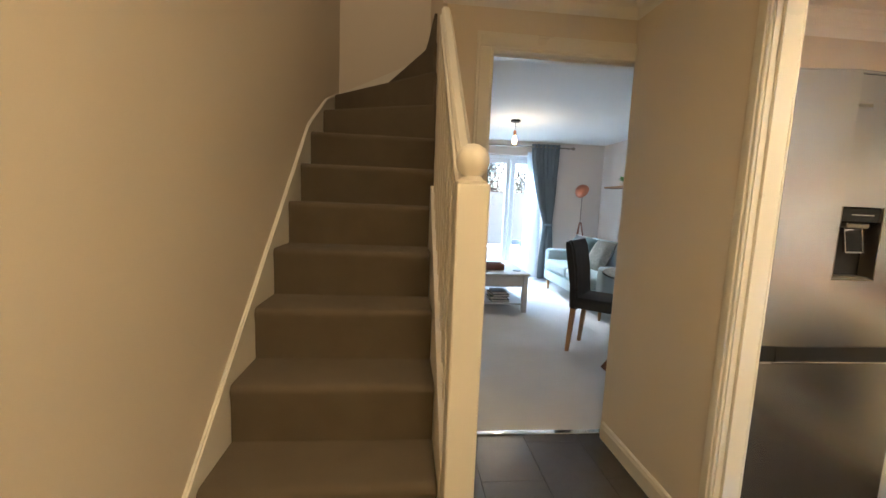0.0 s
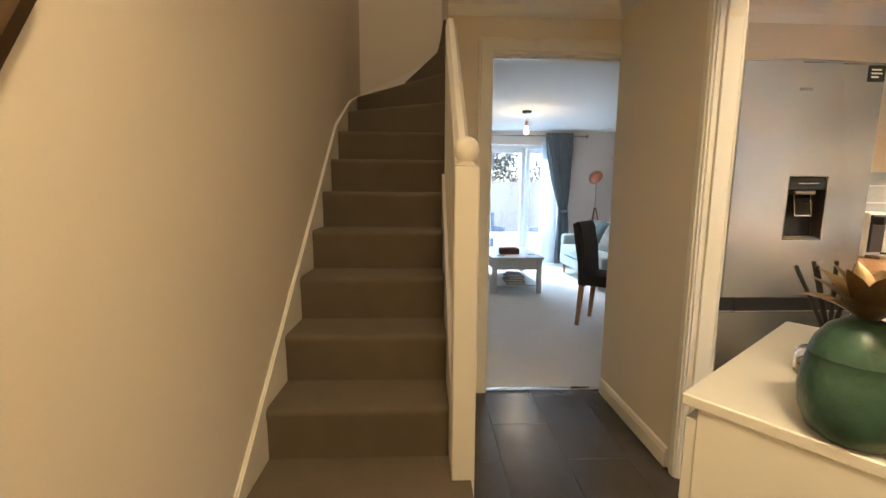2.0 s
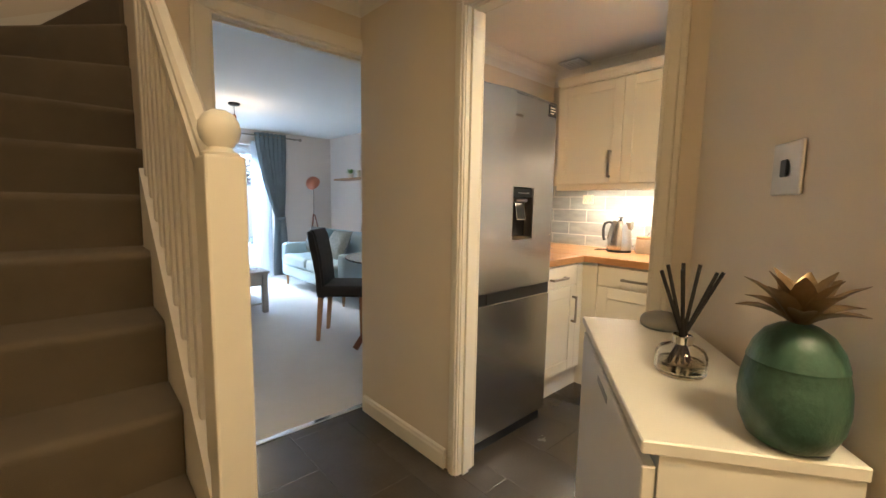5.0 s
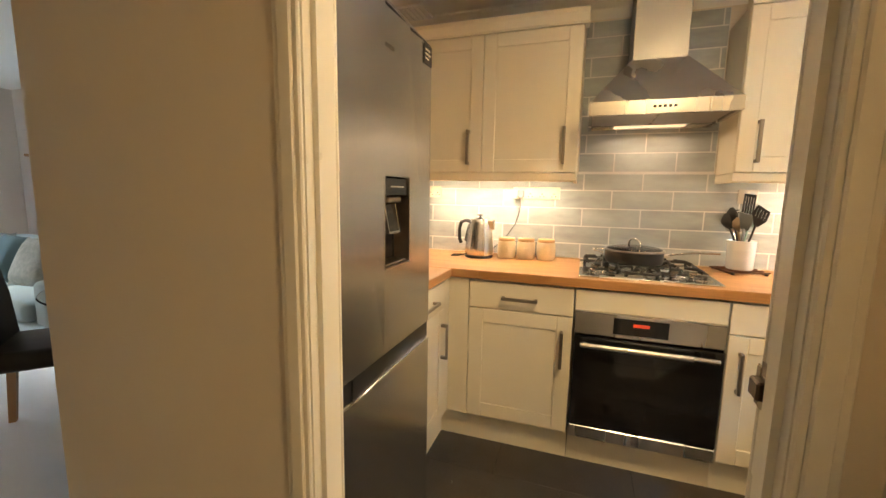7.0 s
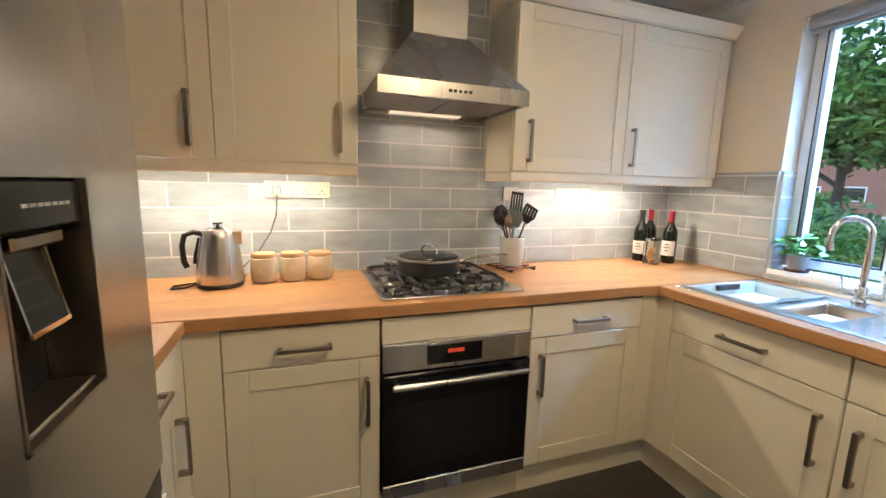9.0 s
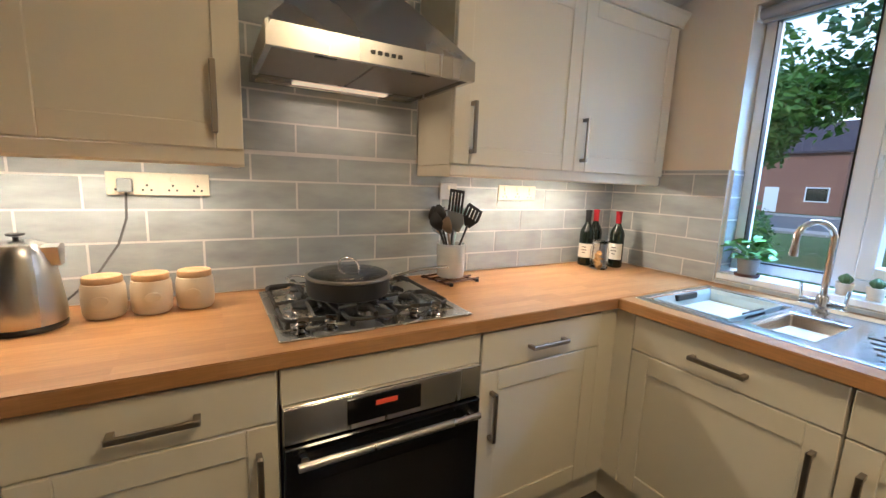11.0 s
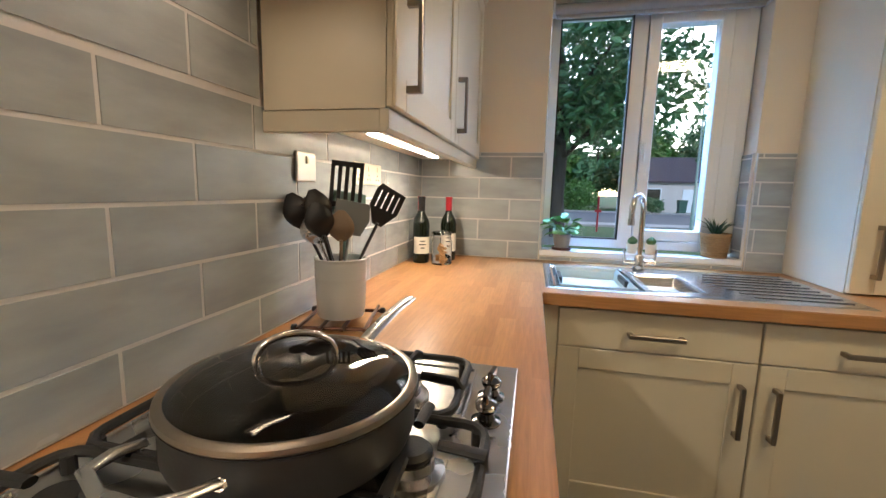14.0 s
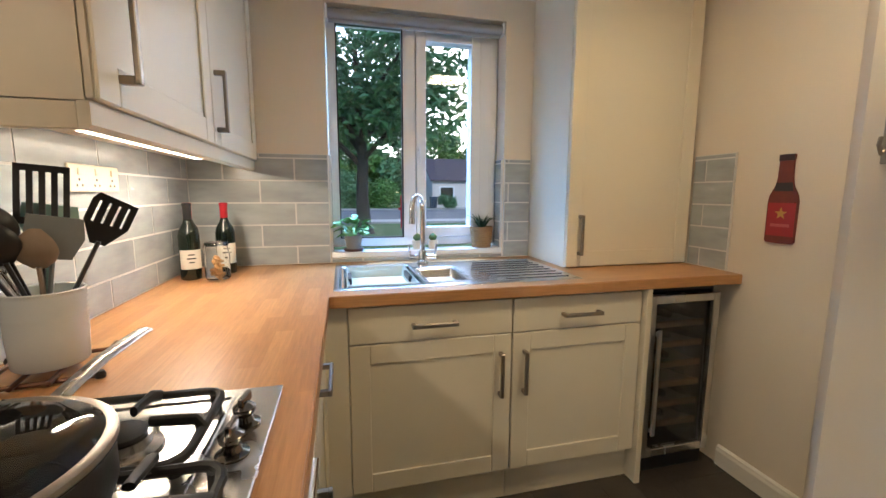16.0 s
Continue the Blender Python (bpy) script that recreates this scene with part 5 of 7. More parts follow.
for k in range(12):
    a, r, z = rp.uniform(0, 6.28), rp.uniform(0.01, 0.055), rp.uniform(0.09, 0.15)
    part("stem", tube([(0.01 * math.cos(a), 0.01 * math.sin(a), 0.064), (0.6 * r * math.cos(a), 0.6 * r * math.sin(a), z * 0.8), (r * math.cos(a), r * math.sin(a), z - r * 0.3)], 0.0014, 6), M_LEAF, plant)
suc = thing("aloe_plant", pose(2.162, -0.045, WZ0 + 0.001), "spiky aloe in a woven straw pot on the sill", "plant")
M_WOVEN = surface("woven_straw", (0.42, 0.25, 0.11), 0.8, var=0.25, scale=60, fine=180, bump=0.8, dist=0.004, stretch=(1, 1, 3))
prof = [(0, 0), (0.050, 0)]
for k in range(9):
    z = 0.005 + k * 0.0115
    r = 0.052 + 0.010 * k / 8
    prof += [(r + 0.002, z + 0.003), (r, z + 0.0105)]
prof += [(0.063, 0.112), (0.058, 0.112), (0.056, 0.098), (0, 0.098)]
part("basket", lathe(prof, 28), M_WOVEN, suc, "woven straw pot", smooth=True)
part("soil", lathe([(0, 0.100), (0.056, 0.099)], 16), M_SOIL, suc)
for k in range(26):
    a = k * 137.5
    ln = 0.055 + 0.045 * rp.random()
    ti = 20 + 55 * (k / 26)
    pts = [(0.006, 0, 0), (0.006 + ln * 0.5 * math.sin(radians(ti)), 0, ln * 0.6), (0.006 + ln * math.sin(radians(ti)) * 1.05, 0, ln * (0.98 - 0.3 * k / 26))]
    part("leaf", tube(pts, 0.0072, 6, taper=0.08, flat=0.55), M_DLEAF, suc, smooth=True, m=pose(0, 0, 0.096, 0, 0, a))
for x, y in ((2.52, -0.035), (2.435, -0.04)):
    cac = thing("cactus", pose(x, y, WZ0 + 0.001), "small round cactus in a white pot on the sill", "plant", "cacti")
    part("pot", lathe([(0, 0), (0.022, 0), (0.028, 0.045), (0.026, 0.046), (0.024, 0.040), (0, 0.040)], 20), M_CERAM, cac, smooth=True)
    bm = bmesh.new()
    n, rows = 24, []
    for i in range(9):
        u = i / 8
        rows.append([bm.verts.new(((0.021 * math.sin(0.35 + 2.75 * u) * (1 + 0.10 * math.cos(8 * a))) * math.cos(a), (0.021 * math.sin(0.35 + 2.75 * u) * (1 + 0.10 * math.cos(8 * a))) * math.sin(a), 0.041 + 0.042 * u)) for a in [2 * math.pi * k / n for k in range(n)]])
    for a, b in zip(rows, rows[1:]):
        for k in range(n):
            bm.faces.new((a[k], a[(k + 1) % n], b[(k + 1) % n], b[k]))
    bm.faces.new(rows[-1])
    part("body", bm, surface("cactus_green", (0.10, 0.19, 0.07), 0.6, fine=400, bump=0.6), cac, smooth=True)

# ---- wine cooler ----
wc = thing("wine_cooler", pose(1.285, 0.655, 0), "narrow wine cooler with a dark glass door", "wine cooler")
bm = bmesh.new()
WW = 0.365
for a in ((0, 0.05, 0.01, 0.845), (WW - 0.01, 0.05, WW, 0.845), (0.01, 0.05, WW - 0.01, 0.06), (0.01, 0.835, WW - 0.01, 0.845)):
    bx(bm, a[0], -0.55, a[1], a[2], -0.04, a[3])
bx(bm, 0.01, -0.55, 0.06, WW - 0.01, -0.54, 0.835)
part("cabinet", bm, M_BLACK, wc)
dr = part("door_frame", frame_bars(bmesh.new(), 0.0, 0.085, WW, 0.825, 0.036, -0.036, 0.0, 0.003), M_STEEL, wc, "brushed steel door frame")
part("glass", box(0.036, -0.024, 0.121, WW - 0.036, -0.018, 0.789), glass("grey_cooler_glass", (0.55, 0.55, 0.55)), dr, "tinted glass")
part("handle", box(WW - 0.052, 0.012, 0.20, WW - 0.030, 0.024, 0.68, 0.004), M_STEEL, dr, "brushed steel handle")
for zz in (0.22, 0.66):
    part("handle_foot", box(WW - 0.047, 0.0, zz - 0.01, WW - 0.035, 0.013, zz + 0.01, 0.001), M_STEEL, dr)
part("kick_grille", box(0.005, -0.06, 0.0, WW - 0.005, -0.03, 0.078), M_BLACK, wc)
for k in range(6):
    z = 0.19 + k * 0.095
    sh = part("shelf", box(0.02, -0.50, z, WW - 0.02, -0.06, z + 0.006), M_NICKEL, wc)
    part("shelf_front", box(0.02, -0.075, z - 0.004, WW - 0.02, -0.058, z + 0.022, 0.003), surface("beech_front", (0.38, 0.23, 0.11), 0.5), sh, "wooden shelf front")
    for j in range(3):
        if (k + j) % 4 != 3:
            bt = part("stored_bottle", tube([(0, -0.40, 0), (0, -0.20, 0), (0, -0.16, 0), (0, -0.09, 0)], 0.034, 14, taper=0.4), M_BOTTLE, sh, smooth=True, m=pose(0.075 + j * 0.105, 0, z + 0.042))

# ---- sockets and switches ----
M_SOCK = surface("cream_plastic", (0.72, 0.66, 0.52), 0.35, bump=0.02)
M_BRUSH = surface("brushed_plate", (0.58, 0.55, 0.50), 0.32, 1.0, bump=0.03)


def socket(y0, y1, gangs, name, label, plate, switch_only=False):
    s = thing(name, pose(XW - 0.0135, y1, 1.288), label, "socket", "sockets")
    w = y1 - y0
    part("plate", box(-0.008, -w, -0.036, 0.0, 0, 0.036, 0.003, 2), plate, s)
    for k in range(gangs):
        c = -w * (k + 0.5) / gangs
        part("rocker", box(-0.0115, c - 0.006, 0.008, -0.007, c + 0.006, 0.026, 0.001), M_SOCK, s, "small rocker switch")
        if not switch_only:
            bm = bmesh.new()
            for dy, dz in ((0, -0.004), (-0.011, -0.019), (0.011, -0.019)):
                bx(bm, -0.0088, c + dy - 0.0028, dz - 0.0032, -0.0078, c + dy + 0.0028, dz + 0.0032)
            part("pin_holes", bm, M_BLACK, s)
    return s


socket(2.056, 2.330, 4, "socket", "long cream four-gang wall socket under the cabinets", M_SOCK)
socket(2.795, 2.888, 2, "socket", "cream double wall socket beside the fridge", M_SOCK)
socket(0.615, 0.848, 3, "socket", "long cream wall socket with a switch", M_SOCK)
socket(1.083, 1.170, 1, "wall_switch", "square metal cooker switch on the tiles", M_BRUSH, True)
plug = solid("plug", box(3.525, 2.262, 1.262, 3.552, 2.300, 1.305, 0.006, 2), M_GREYN, "grey plug in the wall socket", "plug")

# ---- bottle-shaped sign ----
sign = thing("bottle_sign", pose(1.2215, 0.828, 1.06), "flat red-brown bottle-shaped metal sign on the wall", "wall sign")
half = [(0.0, 0.0), (0.050, 0.002), (0.056, 0.010), (0.057, 0.165), (0.052, 0.190), (0.034, 0.225), (0.028, 0.255), (0.026, 0.325), (0.029, 0.328), (0.029, 0.345), (0.0, 0.347)]
outline = half + [(-a, b) for a, b in half[::-1][1:-1]]
part("plate", prism(outline, 0, 0.008, axis="x"), surface("amber_print", (0.22, 0.035, 0.018), 0.3, var=0.25, scale=12, bump=0.03), sign)
part("cap", prism([(-0.0285, 0.322), (0.0285, 0.322), (0.0285, 0.346), (-0.0285, 0.346)], 0.0082, 0.0100, axis="x"), surface("dark_cap", (0.04, 0.012, 0.01), 0.35), sign)
part("neck_label", prism([(-0.036, 0.205), (0.036, 0.205), (0.030, 0.238), (-0.030, 0.238)], 0.0082, 0.0095, axis="x"), surface("dark_label", (0.03, 0.018, 0.015), 0.4), sign, "dark neck label")
part("main_label", prism([(-0.052, 0.03), (0.052, 0.03), (0.052, 0.160), (-0.052, 0.160)], 0.0082, 0.0095, axis="x"), surface("red_label", (0.40, 0.02, 0.018), 0.35, var=0.1), sign, "red label")
star = [(0.024 * (1 if k % 2 == 0 else 0.42) * math.sin(math.pi * k / 5), 0.118 + 0.024 * (1 if k % 2 == 0 else 0.42) * math.cos(math.pi * k / 5)) for k in range(10)]
part("star", prism(star, 0.0097, 0.0107, axis="x"), surface("gold_print", (0.62, 0.36, 0.06), 0.35, 0.3), sign, "gold star")
part("label_bar", prism([(-0.036, 0.066), (0.036, 0.066), (0.036, 0.078), (-0.036, 0.078)], 0.0097, 0.0104, axis="x"), surface("pale_red", (0.55, 0.12, 0.08), 0.4), sign, "pale line of lettering")

# ---- hook on the slanting wall ----
hk = thing("wall_hook", pose(1.7905, 1.446, 1.365, 0, 0, 90), "small grey metal hook on the kitchen wall", "hook")
part("plate", box(-0.012, -0.006, -0.05, 0.012, -0.001, 0.05, 0.002), M_NICKEL, hk)
part("hook", tube([(0, -0.006, -0.02), (0, -0.025, -0.03), (0, -0.034, -0.012), (0, -0.03, 0.004)], 0.004, 8), M_NICKEL, hk, smooth=True)

# ---- flat ceiling light ----
cl = thing("ceiling_light", pose(1.95, 1.42, H - 0.002), "round white flush ceiling light in the kitchen", "ceiling light")
part("base", lathe([(0, 0), (0.17, 0), (0.17, -0.02), (0.16, -0.03), (0.0, -0.03)], 32), M_UPVC, cl, smooth=True)
vent = thing("ceiling_vent", pose(3.40, 2.93, H - 0.002), "square white ceiling vent above the wall cabinets", "vent")
part("frame", box(-0.09, -0.09, -0.014, 0.09, 0.09, 0.0, 0.003), M_UPVC, vent)
for k in range(5):
    part("slat", box(-0.075, -0.066 + k * 0.03, -0.020, 0.075, -0.054 + k * 0.03, -0.0142, 0.001), M_UPVC, vent)

# ---- hall ----
# slim sideboard against the slanting wall
SBW, SBD, SBZ = 0.565, 0.235, 0.952
sang = math.degrees(math.atan2(0.295, 0.409))
sb = thing("sideboard", pose(0.968, 1.356, 0, 0, 0, sang), "slim white shoe cabinet in the hall", "cabinet")
M_SB = surface("white_laminate", (0.66, 0.65, 0.60), 0.35, var=0.015, bump=0.03)
part("top", box(-0.004, -SBD, SBZ - 0.018, SBW + 0.004, 0.004, SBZ, 0.002), M_SB, sb)
part("body", box(0.0, -SBD + 0.002, 0.03, SBW, -0.018, SBZ - 0.0185), M_SB, sb)
for k in range(2):
    z0 = 0.04 + k * 0.44
    d = part("flap", box(0.004, -0.0175, z0, SBW - 0.004, 0.0, z0 + 0.434, 0.002), M_SB, sb)
    part("finger_slot", box(SBW / 2 - 0.05, -0.004, z0 + 0.400, SBW / 2 + 0.05, 0.0012, z0 + 0.414, 0.001), M_GREYN, d, "grey finger slot")
part("plinth", box(0.01, -SBD + 0.01, 0.0, SBW - 0.01, -0.03, 0.0295), M_SB, sb)


def on_board(u, v):
    """A place on the sideboard: u along its front, v back from it."""
    p = pose(0.968, 1.356, SBZ + 0.001, 0, 0, sang) @ Vector((u, -v, 0))
    return p


# reed diffuser
p = on_board(0.233, 0.115)
df = thing("reed_diffuser", pose(p.x, p.y, p.z), "glass reed diffuser with black sticks on the cabinet", "reed diffuser")
part("bottle", lathe([(0, 0), (0.036, 0), (0.040, 0.005), (0.040, 0.034), (0.034, 0.044), (0.016, 0.052), (0.014, 0.066), (0.012, 0.066), (0.013, 0.052), (0.032, 0.041), (0.0365, 0.033), (0.0365, 0.008), (0, 0.006)], 32), M_GLASS, df, smooth=True)
part("oil", lathe([(0, 0.0065), (0.036, 0.0085), (0.036, 0.022), (0, 0.022)], 28), glass("scented_oil", (0.95, 0.90, 0.75), ior=1.38), df, smooth=True)
part("collar", lathe([(0.0145, 0.052), (0.0165, 0.053), (0.0165, 0.066), (0.0145, 0.067)], 20), M_CHROME, df, smooth=True)
M_REED = surface("black_reed", (0.012, 0.010, 0.010), 0.7, bump=0.2)
for k, (lean, turn) in enumerate(((24, 150), (14, 120), (5, 60), (9, -40), (27, -45), (31, -25), (18, 185))):
    part("reed", tube([(0, 0, -0.055), (0, 0, 0.128)], 0.0030, 8), M_REED, df, m=Matrix.Translation((0, 0, 0.062)) @ pose(0, 0, 0, 0, 0, turn) @ pose(0, 0, 0, 0, lean, 0))
# pineapple ornament
p = on_board(0.035, 0.17)
pine = thing("pineapple_ornament", pose(p.x, p.y, p.z) @ Matrix.Diagonal((0.66, 0.66, 0.83, 1)), "green pineapple ornament with gold leaves on the cabinet", "ornament")
M_PINE = surface("mottled_green_glaze", (0.050, 0.120, 0.085), 0.35, var=0.22, scale=26, fine=90, bump=0.25, dist=0.003, col2=(0.015, 0.045, 0.032))
bm = bmesh.new()
prof = [(0, 0), (0.050, 0), (0.064, 0.008), (0.078, 0.035), (0.0825, 0.065), (0.080, 0.095), (0.0735, 0.120), (0.0745, 0.123), (0.066, 0.145), (0.050, 0.165), (0.030, 0.176), (0.018, 0.180), (0, 0.180)]
part("body", lathe(prof, 40), M_PINE, pine, smooth=True)
M_GOLDL = surface("aged_gold", (0.30, 0.21, 0.11), 0.4, 0.7, var=0.2, scale=30, bump=0.2)
for k in range(18):
    ring = k // 6
    a = k * 60 + ring * 30 + (k * 17) % 11
    ln = (0.082, 0.092, 0.088)[ring]
    lm2 = leaf_mesh(0.020, ln, 0.35)
    part("leaf", lm2, M_GOLDL, pine, "gold metal leaf", smooth=True, m=pose(0.012 * math.cos(radians(a)), 0.012 * math.sin(radians(a)), 0.178, (74, 54, 32)[ring] + (k * 7) % 9, 0, a - 90))
# round speaker
p = on_board(0.515, 0.168)
spk = thing("speaker", pose(p.x, p.y, p.z) @ Matrix.Diagonal((0.78, 0.78, 0.78, 1)), "small round grey fabric speaker on the cabinet", "speaker")
part("base", lathe([(0, 0), (0.052, 0), (0.058, 0.004), (0.060, 0.010), (0, 0.010)], 36), M_GREYN, spk, smooth=True)
part("fabric_top", lathe([(0.0605, 0.0102), (0.0615, 0.016), (0.059, 0.028), (0.050, 0.038), (0.034, 0.044), (0, 0.046)], 40), surface("grey_speaker_fabric", (0.27, 0.26, 0.24), 0.9, var=0.08, scale=20, fine=500, bump=0.6), spk, "grey woven fabric top", smooth=True)
# light switch
ws = thing("light_switch", pose(1.323, 1.2937, 1.302, 0, 0, 32.8), "square brushed metal light switch in the hall", "light switch")
part("plate", box(-0.043, 0.001, -0.043, 0.043, 0.007, 0.043, 0.003, 2), M_BRUSH, ws)
part("rocker", box(-0.010, 0.0072, -0.014, 0.010, 0.011, 0.014, 0.002), M_BLACK, ws)
# hexagonal mirror on the stair wall
mir = thing("hexagonal_mirror", pose(-0.0495, 1.306, 1.545), "hexagonal mirror with a bronze frame on the wall", "mirror")


def hexa(r):
    return [(r * math.cos(radians(a)), r * math.sin(radians(a))) for a in range(0, 360, 60)]


bm = bmesh.new()
ro, ri = hexa(0.200), hexa(0.174)
rings = []
for pts, x in ((ro, 0.0), (ro, 0.024), (ri, 0.030), (ri, 0.006)):
    rings.append([bm.verts.new((x, a, b)) for a, b in pts])
for a, b in zip(rings, rings[1:]):
    for k in range(6):
        bm.faces.new((a[k], a[(k + 1) % 6], b[(k + 1) % 6], b[k]))
bmesh.ops.recalc_face_normals(bm, faces=bm.faces)
part("frame", bm, surface("dark_bronze_frame", (0.16, 0.09, 0.035), 0.35, 0.8, var=0.2, bump=0.1), mir, "dark bronze frame")
mm = bpy.data.materials.new("mirror_silver")
mm.use_nodes = True
mm.node_tree.nodes["Principled BSDF"].inputs["Metallic"].default_value = 1
mm.node_tree.nodes["Principled BSDF"].inputs["Roughness"].default_value = 0.015
mm.node_tree.nodes["Principled BSDF"].inputs["Base Color"].default_value = (0.9, 0.9, 0.9, 1)
part("mirror_glass", prism(hexa(0.1735), 0.002, 0.007, axis="x"), mm, mir)
# smoke alarm
sm = thing("smoke_alarm", pose(1.43, 2.98, H - 0.001), "white round smoke alarm on the hall ceiling", "smoke alarm")
part("base", lathe([(0, 0), (0.055, 0), (0.055, -0.010), (0.05, -0.013), (0, -0.013)], 32), M_UPVC, sm, smooth=True)
part("cover", lathe([(0.046, -0.0135), (0.046, -0.026), (0.035, -0.035), (0.012, -0.037), (0, -0.037)], 32), M_UPVC, sm, smooth=True)
hl = thing("hall_ceiling_light", pose(0.80, 0.72, H - 0.002), "round white flush ceiling light in the hall", "ceiling light")
part("base", lathe([(0, 0), (0.17, 0), (0.17, -0.02), (0.16, -0.03), (0.0, -0.03)], 32), M_UPVC, hl, smooth=True)

# ---- living room ----
# patio doors
pd = thing("patio_doors", pose(0, 0, 0), "white plastic glazed patio doors", "patio door", kind="structure")
part("door_frame", frame_bars(bmesh.new(), PX0 + 0.002, 0.006, PX1 - 0.002, PH - 0.002, 0.06, 8.10, 8.17), M_UPVC, pd)
for a, b in ((PX0 + 0.062, 2.335), (2.345, PX1 - 0.062)):
    lf = part("leaf", frame_bars(bmesh.new(), a, 0.066, b, PH - 0.064, 0.075, 8.105, 8.165), M_UPVC, pd)
    pn = part("pane", box(a + 0.07, 8.132, 0.136, b - 0.07, 8.136, PH - 0.134), M_GLASS, lf)
    pn.visible_shadow = False
# curtain
cur = thing("curtain", pose(2.86, 7.90, 0), "long grey eyelet curtain tied back beside the patio doors", "curtain")
M_CUR = surface("grey_curtain", (0.20, 0.235, 0.25), 0.85, var=0.08, scale=8, fine=300, bump=0.4)


def curtain_mesh(w_top, w_tie, w_low, z_top, z_tie, shift):
    bm = bmesh.new()
    nz, nx = 26, 44
    rows = []
    for i in range(nz + 1):
        z = z_top * (1 - i / nz) + 0.015
        if z > z_tie:
            u = max(0.0, (z_top - z) / (z_top - z_tie))
            w = w_top + (w_tie - w_top) * u ** 1.6
            c = shift * u ** 1.6
        else:
            u = max(0.0, (z_tie - z) / z_tie)
            w = w_tie + (w_low - w_tie) * min(1, u * 1.6) ** 0.7
            c = shift
        row = []
        for k in range(nx + 1):
            s = k / nx
            depth = 0.035 * (0.6 + 0.4 * w / w_top) * math.sin(s * 2 * math.pi * 7)
            row.append(bm.verts.new((c + (s - 0.5) * w, depth + 0.006 * math.sin(9 * z + 5 * s), z)))
        rows.append(row)
    for a, b in zip(rows, rows[1:]):
        for k in range(nx):
            bm.faces.new((a[k], a[k + 1], b[k + 1], b[k]))
    bmesh.ops.recalc_face_normals(bm, faces=bm.faces)
    bmesh.ops.solidify(bm, geom=bm.faces[:], thickness=0.004)
    return bm


part("cloth", curtain_mesh(0.48, 0.14, 0.24, 2.27, 0.95, 0.12), M_CUR, cur, smooth=True)
part("tie_back", lathe([(0.085, 0.93), (0.088, 0.95), (0.085, 0.97), (0.080, 0.95), (0.085, 0.93)], 20, at=(0.12, 0, 0)), M_CUR, cur, smooth=True)
sh = thing("net_curtain", pose(2.72, 7.97, 0), "thin white net curtain at the edge of the patio doors", "curtain")
M_NET = surface("white_net", (0.80, 0.82, 0.84), 0.8, bump=0.3)
nn, nl = nodes_of(M_NET)
thin = nn.new("ShaderNodeBsdfTranslucent")
thin.inputs[0].default_value = (0.85, 0.88, 0.92, 1)
clear = nn.new("ShaderNodeBsdfTransparent")
weave = nn.new("ShaderNodeMixShader")
weave.inputs[0].default_value = 0.45
nl.new(nn["Principled BSDF"].outputs[0], weave.inputs[1])
nl.new(thin.outputs[0], weave.inputs[2])
holes = nn.new("ShaderNodeMixShader")
holes.inputs[0].default_value = 0.25
nl.new(weave.outputs[0], holes.inputs[1])
nl.new(clear.outputs[0], holes.inputs[2])
nl.new(holes.outputs[0], nn["Material Output"].inputs[0])
part("cloth", curtain_mesh(0.28, 0.29, 0.30, 2.14, 0.4, 0.0), M_NET, sh, smooth=True)
rail = thing("curtain_rail", pose(0, 7.90, 2.235), "dark metal curtain pole on two brackets", "curtain pole")
part("pole", tube([(1.2, 0, 0), (3.32, 0, 0)], 0.012, 12), M_NICKEL, rail, smooth=True)
part("finial", lathe([(0, -0.03), (0.02, -0.02), (0.026, 0), (0.02, 0.02), (0, 0.03)], 16, at=(3.34, 0, 0)), M_NICKEL, rail, smooth=True)
for x in (1.3, 3.28):
    part("bracket", box(x - 0.008, 0.0, -0.01, x + 0.008, 0.099, 0.01, 0.002), M_NICKEL, rail)
# pendant
pen = thing("pendant_lamp", pose(1.905, 6.33, H), "bare filament bulb on a dark pendant fitting", "pendant lamp")
part("rose", lathe([(0, 0), (0.062, 0), (0.062, -0.018), (0.05, -0.026), (0, -0.026)], 28), M_BLACK, pen, smooth=True)
part("flex", tube([(0, 0, -0.026), (0, 0, -0.13)], 0.003, 8), M_BLACK, pen)
part("holder", lathe([(0, -0.128), (0.014, -0.128), (0.019, -0.14), (0.019, -0.19), (0, -0.19)], 20), surface("copper_holder", (0.45, 0.20, 0.10), 0.3, 0.9), pen, "copper lamp holder", smooth=True)
part("bulb", lathe([(0.014, -0.19), (0.016, -0.205), (0.030, -0.235), (0.032, -0.26), (0.026, -0.285), (0.012, -0.298), (0, -0.30)], 24), glow("filament_bulb", (1.0, 0.72, 0.38), 2.5), pen, "glowing filament bulb", smooth=True)
lamp("pendant_light", 'POINT', pose(1.905, 6.33, 1.98), 2.0, (1.0, 0.72, 0.42), 0.04)
# coffee table
ct = thing("coffee_table", pose(1.40, 5.74, 0.004), "pale grey painted coffee table with drawer and shelf", "coffee table")
M_GREYW = surface("pale_grey_paint", (0.62, 0.60, 0.57), 0.45, var=0.04, bump=0.05)
TW, TL, TH = 0.62, 1.0, 0.465
part("tabletop", box(-0.02, -0.02, TH - 0.028, TW + 0.02, TL + 0.02, TH, 0.005, 2), M_GREYW, ct)
for x in (0.0, TW - 0.06):
    for y in (0.0, TL - 0.06):
        part("leg", box(x, y, 0, x + 0.06, y + 0.06, TH - 0.0285, 0.004), M_GREYW, ct)
ap = part("apron", box(0.061, 0.008, TH - 0.16, TW - 0.061, 0.028, TH - 0.029), M_GREYW, ct)
